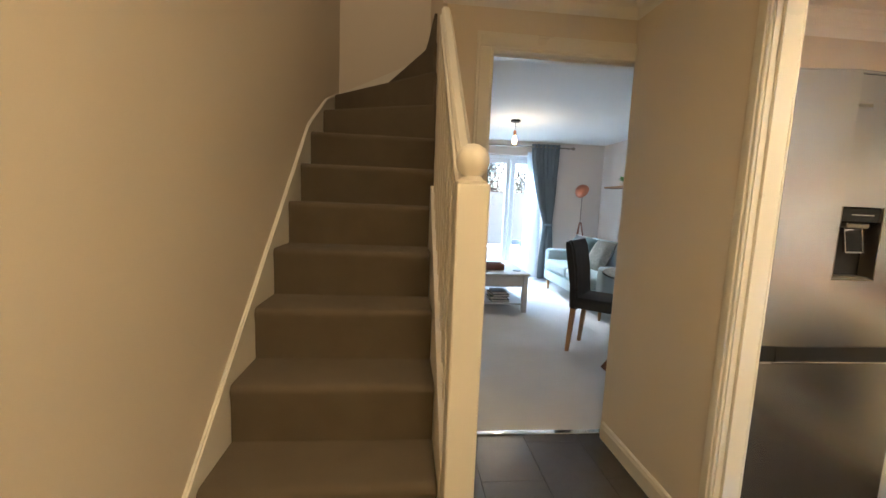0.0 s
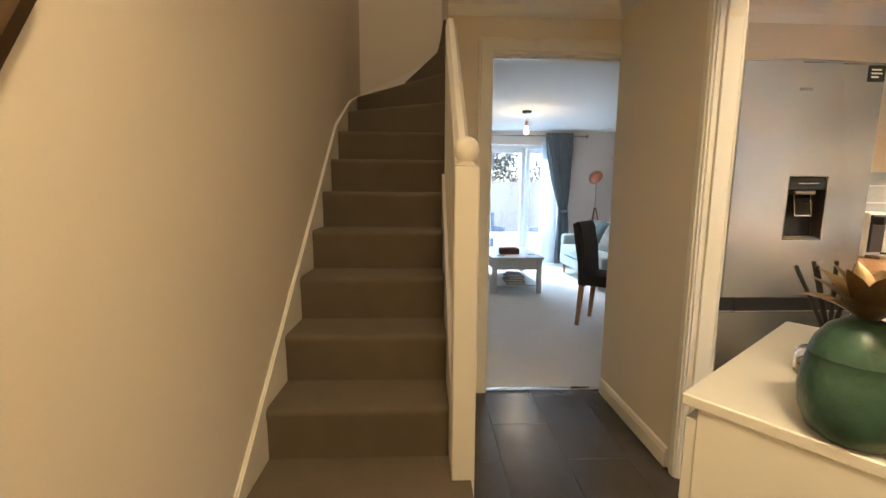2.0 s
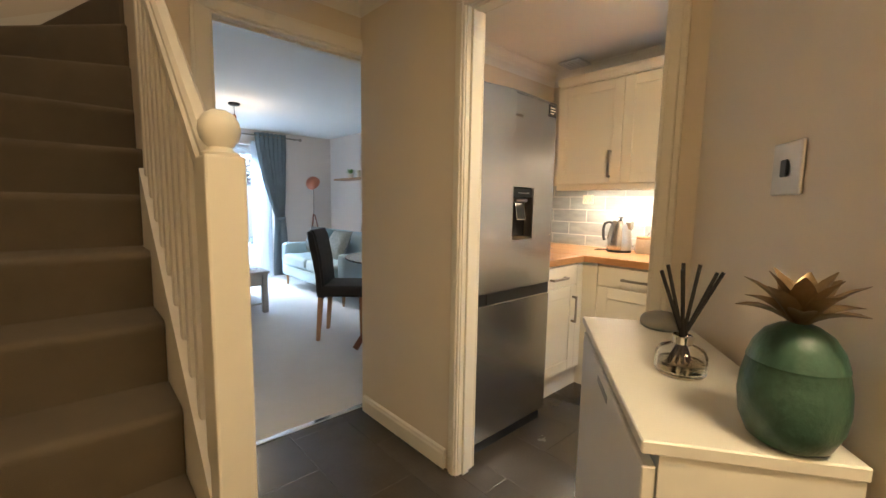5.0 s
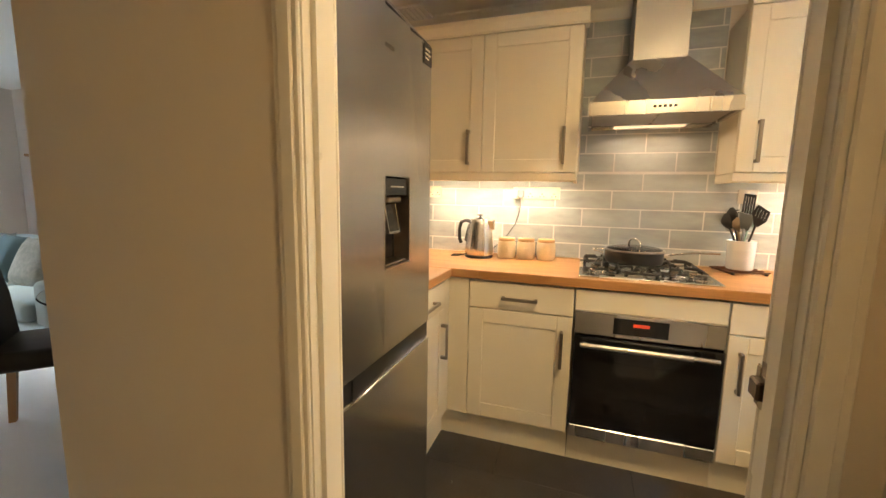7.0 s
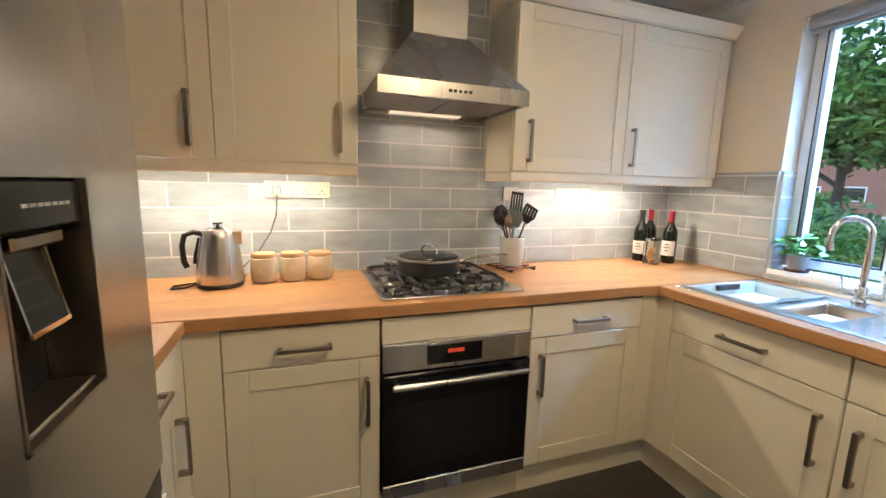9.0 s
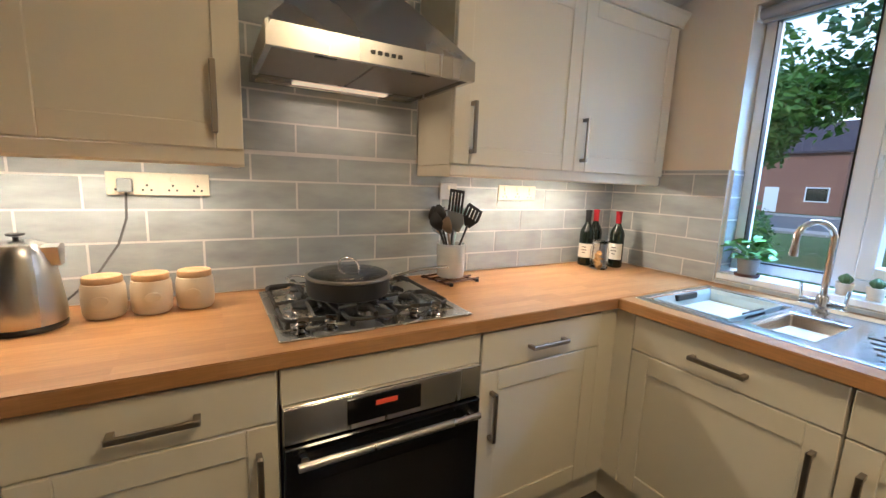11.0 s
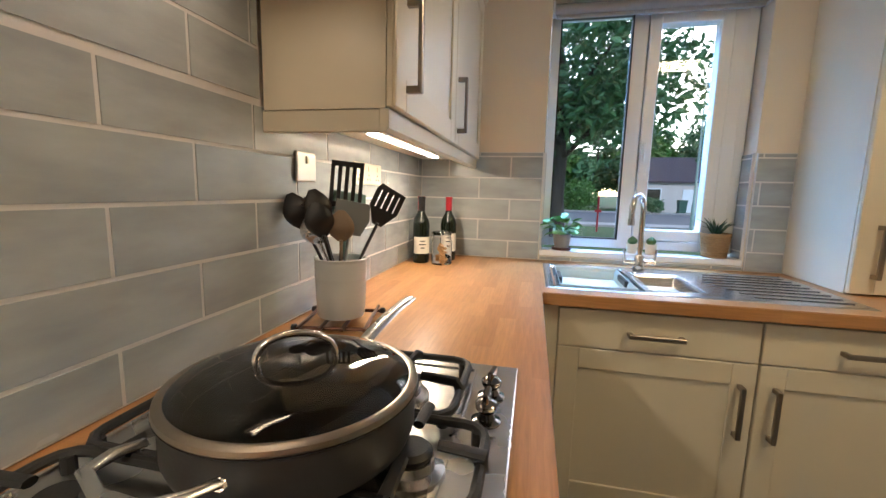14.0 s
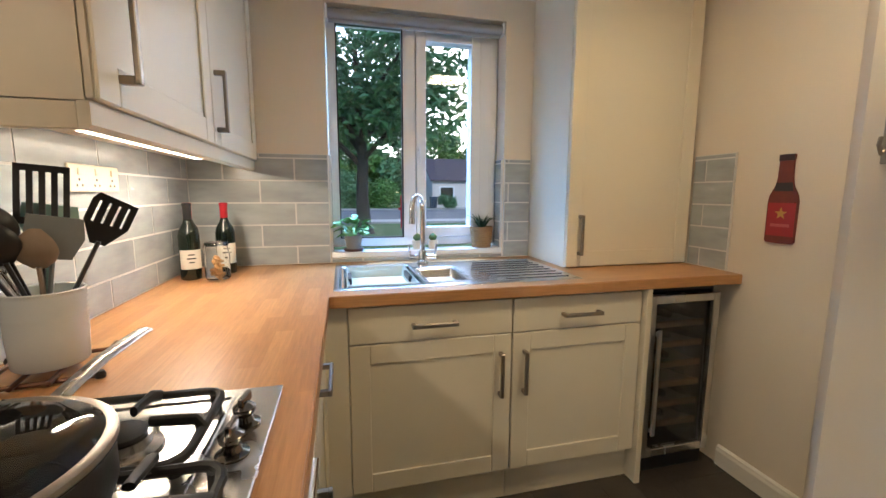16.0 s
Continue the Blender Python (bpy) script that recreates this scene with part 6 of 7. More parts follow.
part("drawer_front", box(0.075, 0.0, TH - 0.145, TW - 0.075, 0.0075, TH - 0.045, 0.002), M_GREYW, ct)
part("apron", box(0.008, 0.061, TH - 0.16, 0.028, TL - 0.061, TH - 0.029), M_GREYW, ct)
part("apron", box(TW - 0.028, 0.061, TH - 0.16, TW - 0.008, TL - 0.061, TH - 0.029), M_GREYW, ct)
part("apron", box(0.061, TL - 0.028, TH - 0.16, TW - 0.061, TL - 0.008, TH - 0.029), M_GREYW, ct)
part("shelf", box(0.02, 0.02, 0.09, TW - 0.02, TL - 0.02, 0.11, 0.003), M_GREYW, ct)
tray = thing("wooden_tray", pose(1.66, 6.05, 0.4695), "small brown wooden tray box on the coffee table", "tray")
M_BRN = surface("red_brown_wood", (0.26, 0.10, 0.055), 0.5, var=0.15, stretch=(1, 5, 5), bump=0.1)
part("bottom", box(-0.12, -0.085, 0.0, 0.12, 0.085, 0.012), M_BRN, tray)
for a in ((-0.12, -0.085, 0.12, -0.073), (-0.12, 0.073, 0.12, 0.085), (-0.12, -0.073, -0.108, 0.073), (0.108, -0.073, 0.12, 0.073)):
    part("side", box(a[0], a[1], 0.0125, a[2], a[3], 0.075, 0.002), M_BRN, tray)
M_PAPER = surface("book_paper", (0.66, 0.63, 0.57), 0.8, bump=0.2)
for k, (c, w, l) in enumerate((((0.03, 0.035, 0.05), 0.22, 0.30), ((0.10, 0.16, 0.13), 0.21, 0.28), ((0.05, 0.05, 0.06), 0.20, 0.27), ((0.30, 0.29, 0.27), 0.18, 0.24))):
    bk = thing("book", pose(1.71, 5.95, 0.115 + k * 0.029, 0, 0, (3, -5, 8, -2)[k]), "book stacked on the coffee table shelf", "book", "books on the shelf")
    cvm = surface("book_cover", c, 0.5, bump=0.05)
    part("cover", box(-w / 2, -l / 2, 0, w / 2, l / 2, 0.003), cvm, bk)
    part("pages", box(-w / 2 + 0.004, -l / 2 + 0.004, 0.0032, w / 2 - 0.004, l / 2 - 0.004, 0.0248), M_PAPER, bk)
    part("cover", box(-w / 2, -l / 2, 0.025, w / 2, l / 2, 0.028), cvm, bk)
for x, y in ((1.52, 5.86), (1.93, 5.95)):
    solid("coaster", lathe([(0, 0), (0.05, 0), (0.05, 0.006), (0, 0.006)], 24), M_GREYN, "round grey coaster on the coffee table", "coaster", pose(x, y, 0.4695), smooth=True, group="coasters")
# sofa
sofa = thing("sofa", pose(2.68, 5.35, 0.004), "pale duck-egg blue two-seat sofa on wooden legs", "sofa")
M_SOFA = surface("pale_blue_fabric", (0.46, 0.57, 0.60), 0.9, var=0.06, scale=8, fine=350, bump=0.5, dist=0.003)
SD, SL = 0.92, 1.88
part("seat_base", box(0.03, 0.06, 0.16, SD, SL - 0.06, 0.32, 0.03, 3), M_SOFA, sofa, smooth=True)
for k in range(2):
    y0 = 0.17 + k * 0.77
    part("seat_cushion", box(0.0, y0 + 0.004, 0.322, SD - 0.24, y0 + 0.766, 0.475, 0.05, 4), M_SOFA, sofa, smooth=True)
    part("back_cushion", box(SD - 0.33, y0 + 0.006, 0.43, SD - 0.12, y0 + 0.764, 0.82, 0.07, 4), M_SOFA, sofa, smooth=True)
part("backrest", box(SD - 0.20, 0.03, 0.25, SD, SL - 0.03, 0.76, 0.05, 4), M_SOFA, sofa, smooth=True)
for y0 in (0.0, SL - 0.17):
    bm = box(0.05, y0, 0.17, SD - 0.02, y0 + 0.17, 0.62, 0.045, 4)
    part("arm", bm, M_SOFA, sofa, smooth=True)
for x, y in ((0.10, 0.10), (0.10, SL - 0.10), (SD - 0.10, 0.10), (SD - 0.10, SL - 0.10)):
    part("leg", lathe([(0, 0), (0.013, 0), (0.024, 0.15), (0.024, 0.165), (0, 0.165)], 14, at=(x, y, 0)), M_OAK, sofa, "tapered wooden leg", smooth=True)


def cushion(x, y, z, rx, ry, rz, mat, label, s=0.42):
    bm = bmesh.new()
    n = 10
    top = {}
    for side in (1, -1):
        for i in range(n + 1):
            for j in range(n + 1):
                u, v = 2 * i / n - 1, 2 * j / n - 1
                h = 0.075 * max(0.0, (1 - u ** 4) * (1 - v ** 4)) ** 0.6
                pin = 1 - 0.06 * (u * u + v * v) / 2 * (1 if abs(u) + abs(v) < 1.9 else -0.3)
                top[side, i, j] = bm.verts.new((u * s / 2 * pin, v * s / 2 * pin, side * h))
    for side in (1, -1):
        for i in range(n):
            for j in range(n):
                f = [top[side, i, j], top[side, i + 1, j], top[side, i + 1, j + 1], top[side, i, j + 1]]
                bm.faces.new(f if side > 0 else f[::-1])
    bmesh.ops.remove_doubles(bm, verts=bm.verts, dist=0.0005)
    ob = solid("cushion", bm, mat, label, "cushion", pose(x, y, z, rx, ry, rz), smooth=True, group="sofa cushions")
    return ob


M_CUSH1 = surface("grey_patterned_fabric", (0.40, 0.40, 0.37), 0.9, var=0.2, scale=25, fine=200, bump=0.5, col2=(0.14, 0.17, 0.17))
M_CUSH2 = surface("teal_fabric", (0.10, 0.17, 0.19), 0.9, var=0.1, bump=0.5)
cushion(3.16, 6.98, 0.66, 0, -68, 8, M_CUSH1, "grey patterned cushion in the sofa corner")
cushion(3.10, 6.62, 0.67, 0, -62, -4, M_CUSH2, "dark teal cushion leaning on the sofa back", 0.40)
cushion(3.08, 6.15, 0.66, 0, -64, 5, M_CUSH1, "grey patterned cushion leaning on the sofa back")
# dining chair
chr_ = thing("dining_chair", pose(2.135, 4.653, 0.004, 0, 0, -130.5 + 90 + 0), "dark brown upholstered dining chair with oak legs", "chair")
M_DARKU = surface("dark_brown_leather", (0.022, 0.018, 0.018), 0.5, var=0.15, scale=12, fine=150, bump=0.2)
part("seat", box(0.0, -0.215, 0.40, 0.43, 0.215, 0.50, 0.03, 3), M_DARKU, chr_, smooth=True)
bm = bmesh.new()
prof = [(0.0, 0.38), (0.07, 0.38), (0.065, 0.50), (0.045, 0.72), (0.005, 0.93), (-0.02, 0.985), (-0.06, 0.99), (-0.075, 0.96), (-0.05, 0.80), (-0.012, 0.60)]
prism(prof, -0.215, 0.215, bm, "y")
bmesh.ops.bevel(bm, geom=[e for e in bm.edges if len(e.link_faces) == 2 and e.calc_face_angle(0) > 1.2], offset=0.018, segments=3, affect='EDGES')
bk = part("backrest", bm, M_DARKU, chr_, smooth=True)
for i, z in enumerate((0.62, 0.75, 0.88)):
    for y in (-0.1, 0.0, 0.1):
        xx = 0.055 - (z - 0.5) * 0.145
        part("button", lathe([(0, 0.004), (0.011, 0.002), (0.013, -0.002), (0, -0.003)], 12), M_DARKU, bk, smooth=True, m=pose(xx, y, z, 0, 80, 0))
for x, y, dx in ((0.03, -0.18, -0.03), (0.03, 0.18, -0.03), (0.39, -0.18, 0.0), (0.39, 0.18, 0.0)):
    bm = loft((x + dx - 0.015, y - 0.015, x + dx + 0.015, y + 0.015, 0.0), (x - 0.021, y - 0.021, x + 0.021, y + 0.021, 0.395), bmesh.new())
    part("leg", bm, M_OAK, chr_, "square oak leg")
# dining table
dt = thing("dining_table", pose(2.69, 4.135, 0.004, 0, 0, 20), "round glass-topped dining table on crossed wooden legs", "dining table")
part("tabletop", lathe([(0, 0.735), (0.53, 0.735), (0.535, 0.742), (0.53, 0.748), (0, 0.748)], 56), glass("table_glass", (0.80, 0.90, 0.88)), dt, smooth=True)
for k in range(4):
    part("leg", tube([(0.55, 0, 0.015), (0.30, 0, 0.30), (0.06, 0, 0.48), (0.16, 0, 0.62), (0.34, 0, 0.728)], 0.026, 10), M_BRN, dt, "curved dark wood leg", smooth=True, m=pose(0, 0, 0, 0, 0, 90 * k + 165))
# tripod floor lamp
fl = thing("floor_lamp", pose(3.42, 7.60, 0.004), "tripod floor lamp with a copper dome shade", "floor lamp")
M_COP = surface("copper", (0.52, 0.20, 0.12), 0.3, 0.85, bump=0.03)
for k in range(3):
    a = radians(90 + 120 * k)
    part("leg", tube([(0.24 * math.cos(a), 0.24 * math.sin(a), 0.0), (0.012 * math.cos(a), 0.012 * math.sin(a), 1.02)], 0.011, 8), M_BRN, fl, "wooden tripod leg", smooth=True)
part("pole", tube([(0, 0, 1.0), (0, 0, 1.45)], 0.008, 10), M_NICKEL, fl, smooth=True)
dome = lathe([(0.0, 0.085), (0.05, 0.08), (0.09, 0.055), (0.115, 0.01), (0.118, -0.02), (0.114, -0.02), (0.110, 0.01), (0.086, 0.051), (0.0, 0.079)], 32)
part("shade", dome, M_COP, fl, "copper dome shade", smooth=True, m=pose(-0.02, -0.02, 1.53, 25, -55, 0))
# wall shelf
ws2 = thing("wall_shelf", pose(3.93, 6.55, 1.585), "pale wooden wall shelf", "shelf")
part("board", box(-0.20, 0, 0, -0.001, 0.95, 0.028, 0.003), M_OAK, ws2)
sp2 = thing("shelf_plant", pose(3.82, 7.10, 1.614), "small green plant in a pot on the wall shelf", "plant")
part("pot", lathe([(0, 0), (0.04, 0), (0.05, 0.07), (0.046, 0.07), (0.04, 0.06), (0, 0.06)], 20), M_CERAM, sp2, smooth=True)
for k in range(22):
    a = k * 137.5
    part("leaf", leaf_mesh(0.02, 0.07, 0.3), M_LEAF, sp2, smooth=True, m=pose(0.012 * math.cos(radians(a)), 0.012 * math.sin(radians(a)), 0.062 + 0.002 * k, 20 + (k * 23) % 50, 0, a - 90))
for y, h in ((6.72, 0.16), (6.85, 0.11)):
    solid("candle", lathe([(0, 0), (0.034, 0), (0.034, h), (0.028, h + 0.003), (0, h)], 20), M_CERAM, "cream pillar candle on the wall shelf", "candle", pose(3.82, y, 1.614), smooth=True, group="candles")

# ---- outside ----
GZ = -0.16
M_GRASS = surface("lawn", (0.075, 0.16, 0.025), 0.9, var=0.25, scale=1.2, fine=40, bump=0.6, dist=0.02)
M_ROAD = surface("asphalt", (0.13, 0.135, 0.14), 0.85, var=0.12, scale=2, fine=120, bump=0.4, dist=0.004)
M_PAVE = surface("paving_slab", (0.40, 0.39, 0.37), 0.85, var=0.1, scale=3, fine=60, bump=0.3, each=0.08)
M_BRICK = surface("red_brick", (0.33, 0.16, 0.11), 0.85, var=0.2, scale=10, fine=60, bump=0.3)
M_ROOF = surface("brown_roof", (0.10, 0.075, 0.085), 0.85, var=0.2, scale=4, fine=30, bump=0.4)
M_BARK = surface("bark", (0.085, 0.065, 0.05), 0.9, var=0.3, scale=5, fine=30, stretch=(3, 3, 0.6), bump=1.0, dist=0.03)
M_FENCE = surface("pale_fence_wood", (0.50, 0.46, 0.40), 0.85, var=0.15, scale=4, fine=40, stretch=(4, 4, 0.4), bump=0.3)


def ring_sheet(x0, y0, x1, y1, hx0, hy0, hx1, hy1, z):
    bm = bmesh.new()
    for a in ((x0, y0, x1, hy0), (x0, hy1, x1, y1), (x0, hy0, hx0, hy1), (hx1, hy0, x1, hy1)):
        v = [bm.verts.new(p) for p in ((a[0], a[1], z), (a[2], a[1], z), (a[2], a[3], z), (a[0], a[3], z))]
        bm.faces.new(v)
    bmesh.ops.remove_doubles(bm, verts=bm.verts, dist=1e-5)
    return bm


struct("ground", ring_sheet(-900, -900, 900, 900, -0.19, -0.27, 4.04, 8.24, GZ), M_GRASS, "mown green lawn round the house", "ground")
struct("road", box(-60, -33.0, GZ - 0.05, 60, -19.0, GZ + 0.012), M_ROAD, "grey asphalt road", "road")
struct("pavement", box(-60, -19.0, GZ - 0.05, 60, -17.3, GZ + 0.10, 0.01), M_PAVE, "grey pavement with a raised kerb", "pavement")
struct("pavement_far", box(-60, -35.0, GZ - 0.05, 60, -33.0, GZ + 0.10, 0.01), M_PAVE, "grey pavement with a raised kerb", "pavement")


def leaves(count, centres, size, seed, bm=None):
    """Many small folded leaves scattered through overlapping clumps (x, y, z, radius)."""
    rn = random.Random(seed)
    verts, faces = [], []
    weights = [c[3] ** 2.2 for c in centres]
    for _ in range(count):
        cx, cy, cz, r = rn.choices(centres, weights)[0]
        d = Vector((rn.gauss(0, 1), rn.gauss(0, 1), rn.gauss(0, 0.8))).normalized() * r * rn.random() ** 0.45
        p = Vector((cx, cy, cz)) + d
        q = Euler((rn.uniform(-1.2, 1.2), rn.uniform(-1.2, 1.2), rn.uniform(0, 6.28))).to_matrix()
        s = size * rn.uniform(0.55, 1.3)
        k = len(verts)
        for o in ((0, -0.9, 0), (0.5, 0, 0.16), (0, 1.0, -0.1), (-0.5, 0, 0.16)):
            verts.append(p + q @ (Vector(o) * s))
        faces += [(k, k + 1, k + 2), (k, k + 2, k + 3)]
    me = bpy.data.meshes.new("leaves")
    me.from_pydata([tuple(v) for v in verts], [], faces)
    return me


def foliage(name, col, col2):
    m = surface(name, col, 0.5, var=0.3, scale=1.5, fine=20, bump=0, col2=col2)
    m.node_tree.nodes["Principled BSDF"].inputs["Subsurface Weight"].default_value = 0.0
    return m


def tree(x, y, trunk_r, fork, height, spread, count, seed, mat, label, leaf=0.16):
    t = thing("tree", pose(x, y, GZ), label, "tree", "street trees")
    rn = random.Random(seed)
    bm = tube([(0, 0, -0.1), (0.02, 0, 0.25), (0.05, 0.03, fork * 0.5), (0.0, 0.05, fork), (0.1, 0.0, fork * 1.5), (0.2, 0.1, height * 0.8)], trunk_r, 14, taper=0.25)
    for v in bm.verts:
        if v.co.z < 0.1:
            v.co.x *= 1.5
            v.co.y *= 1.5
        v.co += Vector((rn.gauss(0, 1), rn.gauss(0, 1), 0)) * trunk_r * 0.05
    part("trunk", bm, M_BARK, t, smooth=True)
    centres = [(0.2, 0.1, height * 0.78, spread * 0.55)]
    for k in range(9):
        a = k * 2.4 + rn.uniform(-0.3, 0.3)
        z0 = fork * (0.9 + 0.09 * k)
        ln = spread * rn.uniform(0.6, 1.0)
        end = Vector((ln * math.cos(a), ln * math.sin(a), z0 + height * rn.uniform(0.12, 0.34)))
        mid = Vector((end.x * 0.45, end.y * 0.45, z0 + (end.z - z0) * 0.6))
        part("limb", tube([(0.03, 0.02, z0), mid, end], trunk_r * 0.36, 8, taper=0.2), M_BARK, t, smooth=True)
        for u in (0.45, 0.75, 1.0):
            p = mid.lerp(end, (u - 0.45) / 0.55)
            centres.append((p.x, p.y, p.z + rn.uniform(-0.2, 0.5), spread * rn.uniform(0.22, 0.34)))
    me = leaves(count, centres, leaf, seed + 1)
    me.materials.append(mat)
    ob = new("crown", me)
    ob.parent = t
    return t


M_FOL1 = foliage("tree_foliage", (0.12, 0.25, 0.09), (0.045, 0.11, 0.045))
M_FOL2 = foliage("bright_foliage", (0.13, 0.27, 0.045), (0.05, 0.13, 0.02))
tree(2.15, -12.6, 0.30, 2.6, 8.0, 4.6, 11000, 3, M_FOL1, "tall leafy street tree with a dark trunk on the lawn")
tree(9.3, -13.0, 0.20, 1.9, 6.6, 3.6, 11000, 8, M_FOL2, "leafy bright green tree on the lawn")
for k, (tx, ty) in enumerate(((-15.0, -47.0), (-9.5, -49.0), (-4.0, -47.5), (1.5, -49.5), (8.0, -48.0))):
    tree(tx, ty, 0.3, 1.8, 9.0 + (k * 7) % 3, 5.0, 5000, 40 + k, M_FOL2 if k % 2 else M_FOL1, "leafy tree far behind the houses", 0.42)


def bush(x, y, r, h, count, seed, mat, label, leaf=0.10):
    rn = random.Random(seed)
    b = thing("bush", pose(x, y, GZ), label, "bush")
    cs = [(rn.uniform(-r, r) * 0.6, rn.uniform(-r, r) * 0.6, h * rn.uniform(0.25, 0.7), r * rn.uniform(0.45, 0.7)) for _ in range(8)]
    me = leaves(count, cs, leaf, seed)
    me.materials.append(mat)
    ob = new("foliage", me)
    ob.parent = b
    for k in range(5):
        a = k * 1.26
        part("stem", tube([(0, 0, 0), (0.3 * r * math.cos(a), 0.3 * r * math.sin(a), h * 0.5)], 0.025, 6, taper=0.4), M_BARK, b)
    return b


bush(-0.4, -35.8, 2.0, 2.6, 3500, 21, M_FOL2, "bright green hedge bush beyond the road", 0.16)
bush(1.8, -36.3, 2.2, 3.4, 3500, 22, M_FOL1, "dark green hedge bush beyond the road", 0.16)
bush(-6.3, -33.5, 0.9, 1.5, 1500, 23, M_FOL1, "spiky garden shrub beyond the road", 0.14)
bush(5.2, -4.6, 0.8, 1.15, 3000, 24, M_FOL2, "green shrub under the kitchen window", 0.06)
bush(6.8, -7.6, 1.1, 1.3, 3000, 25, M_FOL1, "dark green shrub on the front lawn", 0.08)
bush(15.5, -24.0, 1.0, 1.7, 1500, 26, M_FOL2, "round bright green shrub across the road", 0.12)
bush(-16, -44, 4.5, 8.0, 4000, 27, M_FOL1, "large dark tree mass behind the houses", 0.3)
bush(6, -48, 5.5, 9.0, 4000, 28, M_FOL1, "large dark tree mass behind the houses", 0.3)


def house(x, y, w, d, eaves, ridge, wall, label, turn=0):
    h = thing("house", pose(x, y, GZ, 0, 0, turn), label, "house", "houses across the road")
    bm = bmesh.new()
    bx(bm, -w / 2, -d / 2, 0, w / 2, d / 2, eaves)
    part("wall", bm, wall, h)
    part("roof", prism([(-d / 2 - 0.4, eaves - 0.05), (0, ridge), (d / 2 + 0.4, eaves - 0.05), (d / 2 + 0.4, eaves + 0.12), (0, ridge + 0.2), (-d / 2 - 0.4, eaves + 0.12)], -w / 2 - 0.3, w / 2 + 0.3, axis="x"), M_ROOF, h)
    for gx in (-w / 2 + 0.001, w / 2 - 0.121):
        part("gable", prism([(-d / 2, eaves + 0.001), (0, ridge - 0.1), (d / 2, eaves + 0.001)], gx, gx + 0.12, axis="x"), wall, h)
    n = max(2, int(w / 3))
    for k in range(n):
        cx = -w / 2 + w * (k + 0.5) / n
        if k == 1:
            dd = part("door", box(cx - 0.5, d / 2 + 0.002, 0.05, cx + 0.5, d / 2 + 0.05, 2.1, 0.01), M_UPVC, h, "white door")
            continue
        wi = part("window", frame_bars(bmesh.new(), cx - 0.75, 1.0, cx + 0.75, 2.15, 0.08, d / 2 + 0.002, d / 2 + 0.06), M_UPVC, h)
        part("pane", box(cx - 0.67, d / 2 + 0.002, 1.08, cx + 0.67, d / 2 + 0.02, 2.07), M_DGLASS, wi)
    return h


M_RENDER = surface("pale_render", (0.62, 0.56, 0.52), 0.85, var=0.05, bump=0.2)
house(-10.5, -42.0, 9.0, 7.0, 2.7, 5.0, M_RENDER, "low house with a brown roof across the road")
house(20.0, -43.0, 12.0, 8.0, 4.8, 7.4, M_BRICK, "brick house across the road")
# wheelie bins, lamp post, sapling, car
M_BIN = surface("dark_blue_bin", (0.03, 0.05, 0.075), 0.5, bump=0.1)
M_BING = surface("green_bin", (0.04, 0.11, 0.08), 0.5, bump=0.1)
for x, mt, lb in ((-5.1, M_BIN, "dark blue wheelie bin at the kerb"), (-8.6, M_BING, "green wheelie bin at the kerb")):
    wb = thing("wheelie_bin", pose(x, -34.0, GZ + 0.10), lb, "wheelie bin")
    part("body", loft((-0.24, -0.28, 0.24, 0.28, 0.06), (-0.29, -0.36, 0.29, 0.36, 0.98), bmesh.new()), mt, wb)
    part("lid", box(-0.31, -0.39, 0.985, 0.31, 0.40, 1.07, 0.02, 2), mt, wb)
    for s in (-0.26, 0.22):
        wl = lathe([(0, -0.02), (0.1, -0.02), (0.1, 0.02), (0, 0.02)], 16)
        part("wheel", wl, M_BLACK, wb, m=pose(s + 0.02, -0.30, 0.1, 0, 90, 0))
lp = thing("street_lamp", pose(-3.3, -16.2, GZ), "thin pale green street lamp post", "street lamp")
M_POST = surface("pale_green_post", (0.30, 0.42, 0.38), 0.5, bump=0.05)
part("pole", lathe([(0, 0), (0.07, 0), (0.07, 1.1), (0.045, 1.15), (0.035, 5.6), (0, 5.6)], 14), M_POST, lp, smooth=True)
part("lamp_head", box(-0.12, -0.1, 5.58, 0.12, 0.45, 5.72, 0.03, 2), M_POST, lp)
sap = thing("marker_post", pose(0.55, -14.6, GZ), "thin red marker post on the lawn", "post")
part("pole", tube([(0, 0, 0), (0, 0, 1.35)], 0.035, 8), M_RED, sap)
part("cross_piece", box(-0.12, -0.03, 0.75, 0.12, 0.03, 0.85, 0.005), M_RED, sap)
car = thing("parked_car", pose(6.4, -31.5, GZ + 0.012), "small blue car parked across the road", "car")
M_CAR = surface("blue_car_paint", (0.04, 0.13, 0.30), 0.25, 0.2, bump=0, coat=0.6)
bm = prism([(-2.0, 0.25), (2.0, 0.25), (2.05, 0.55), (1.95, 0.80), (1.15, 0.92), (0.55, 1.40), (-1.15, 1.42), (-1.85, 0.98), (-2.05, 0.85)], -0.82, 0.82, axis="y")
bmesh.ops.bevel(bm, geom=bm.edges[:], offset=0.08, segments=2, affect='EDGES')
part("body", bm, M_CAR, car, smooth=True)
part("side_window", prism([(-1.45, 0.95), (0.85, 0.95), (0.42, 1.32), (-1.05, 1.33)], 0.815, 0.83, axis="y"), M_DGLASS, car)
part("side_window", prism([(-1.45, 0.95), (0.85, 0.95), (0.42, 1.32), (-1.05, 1.33)], -0.83, -0.815, axis="y"), M_DGLASS, car)
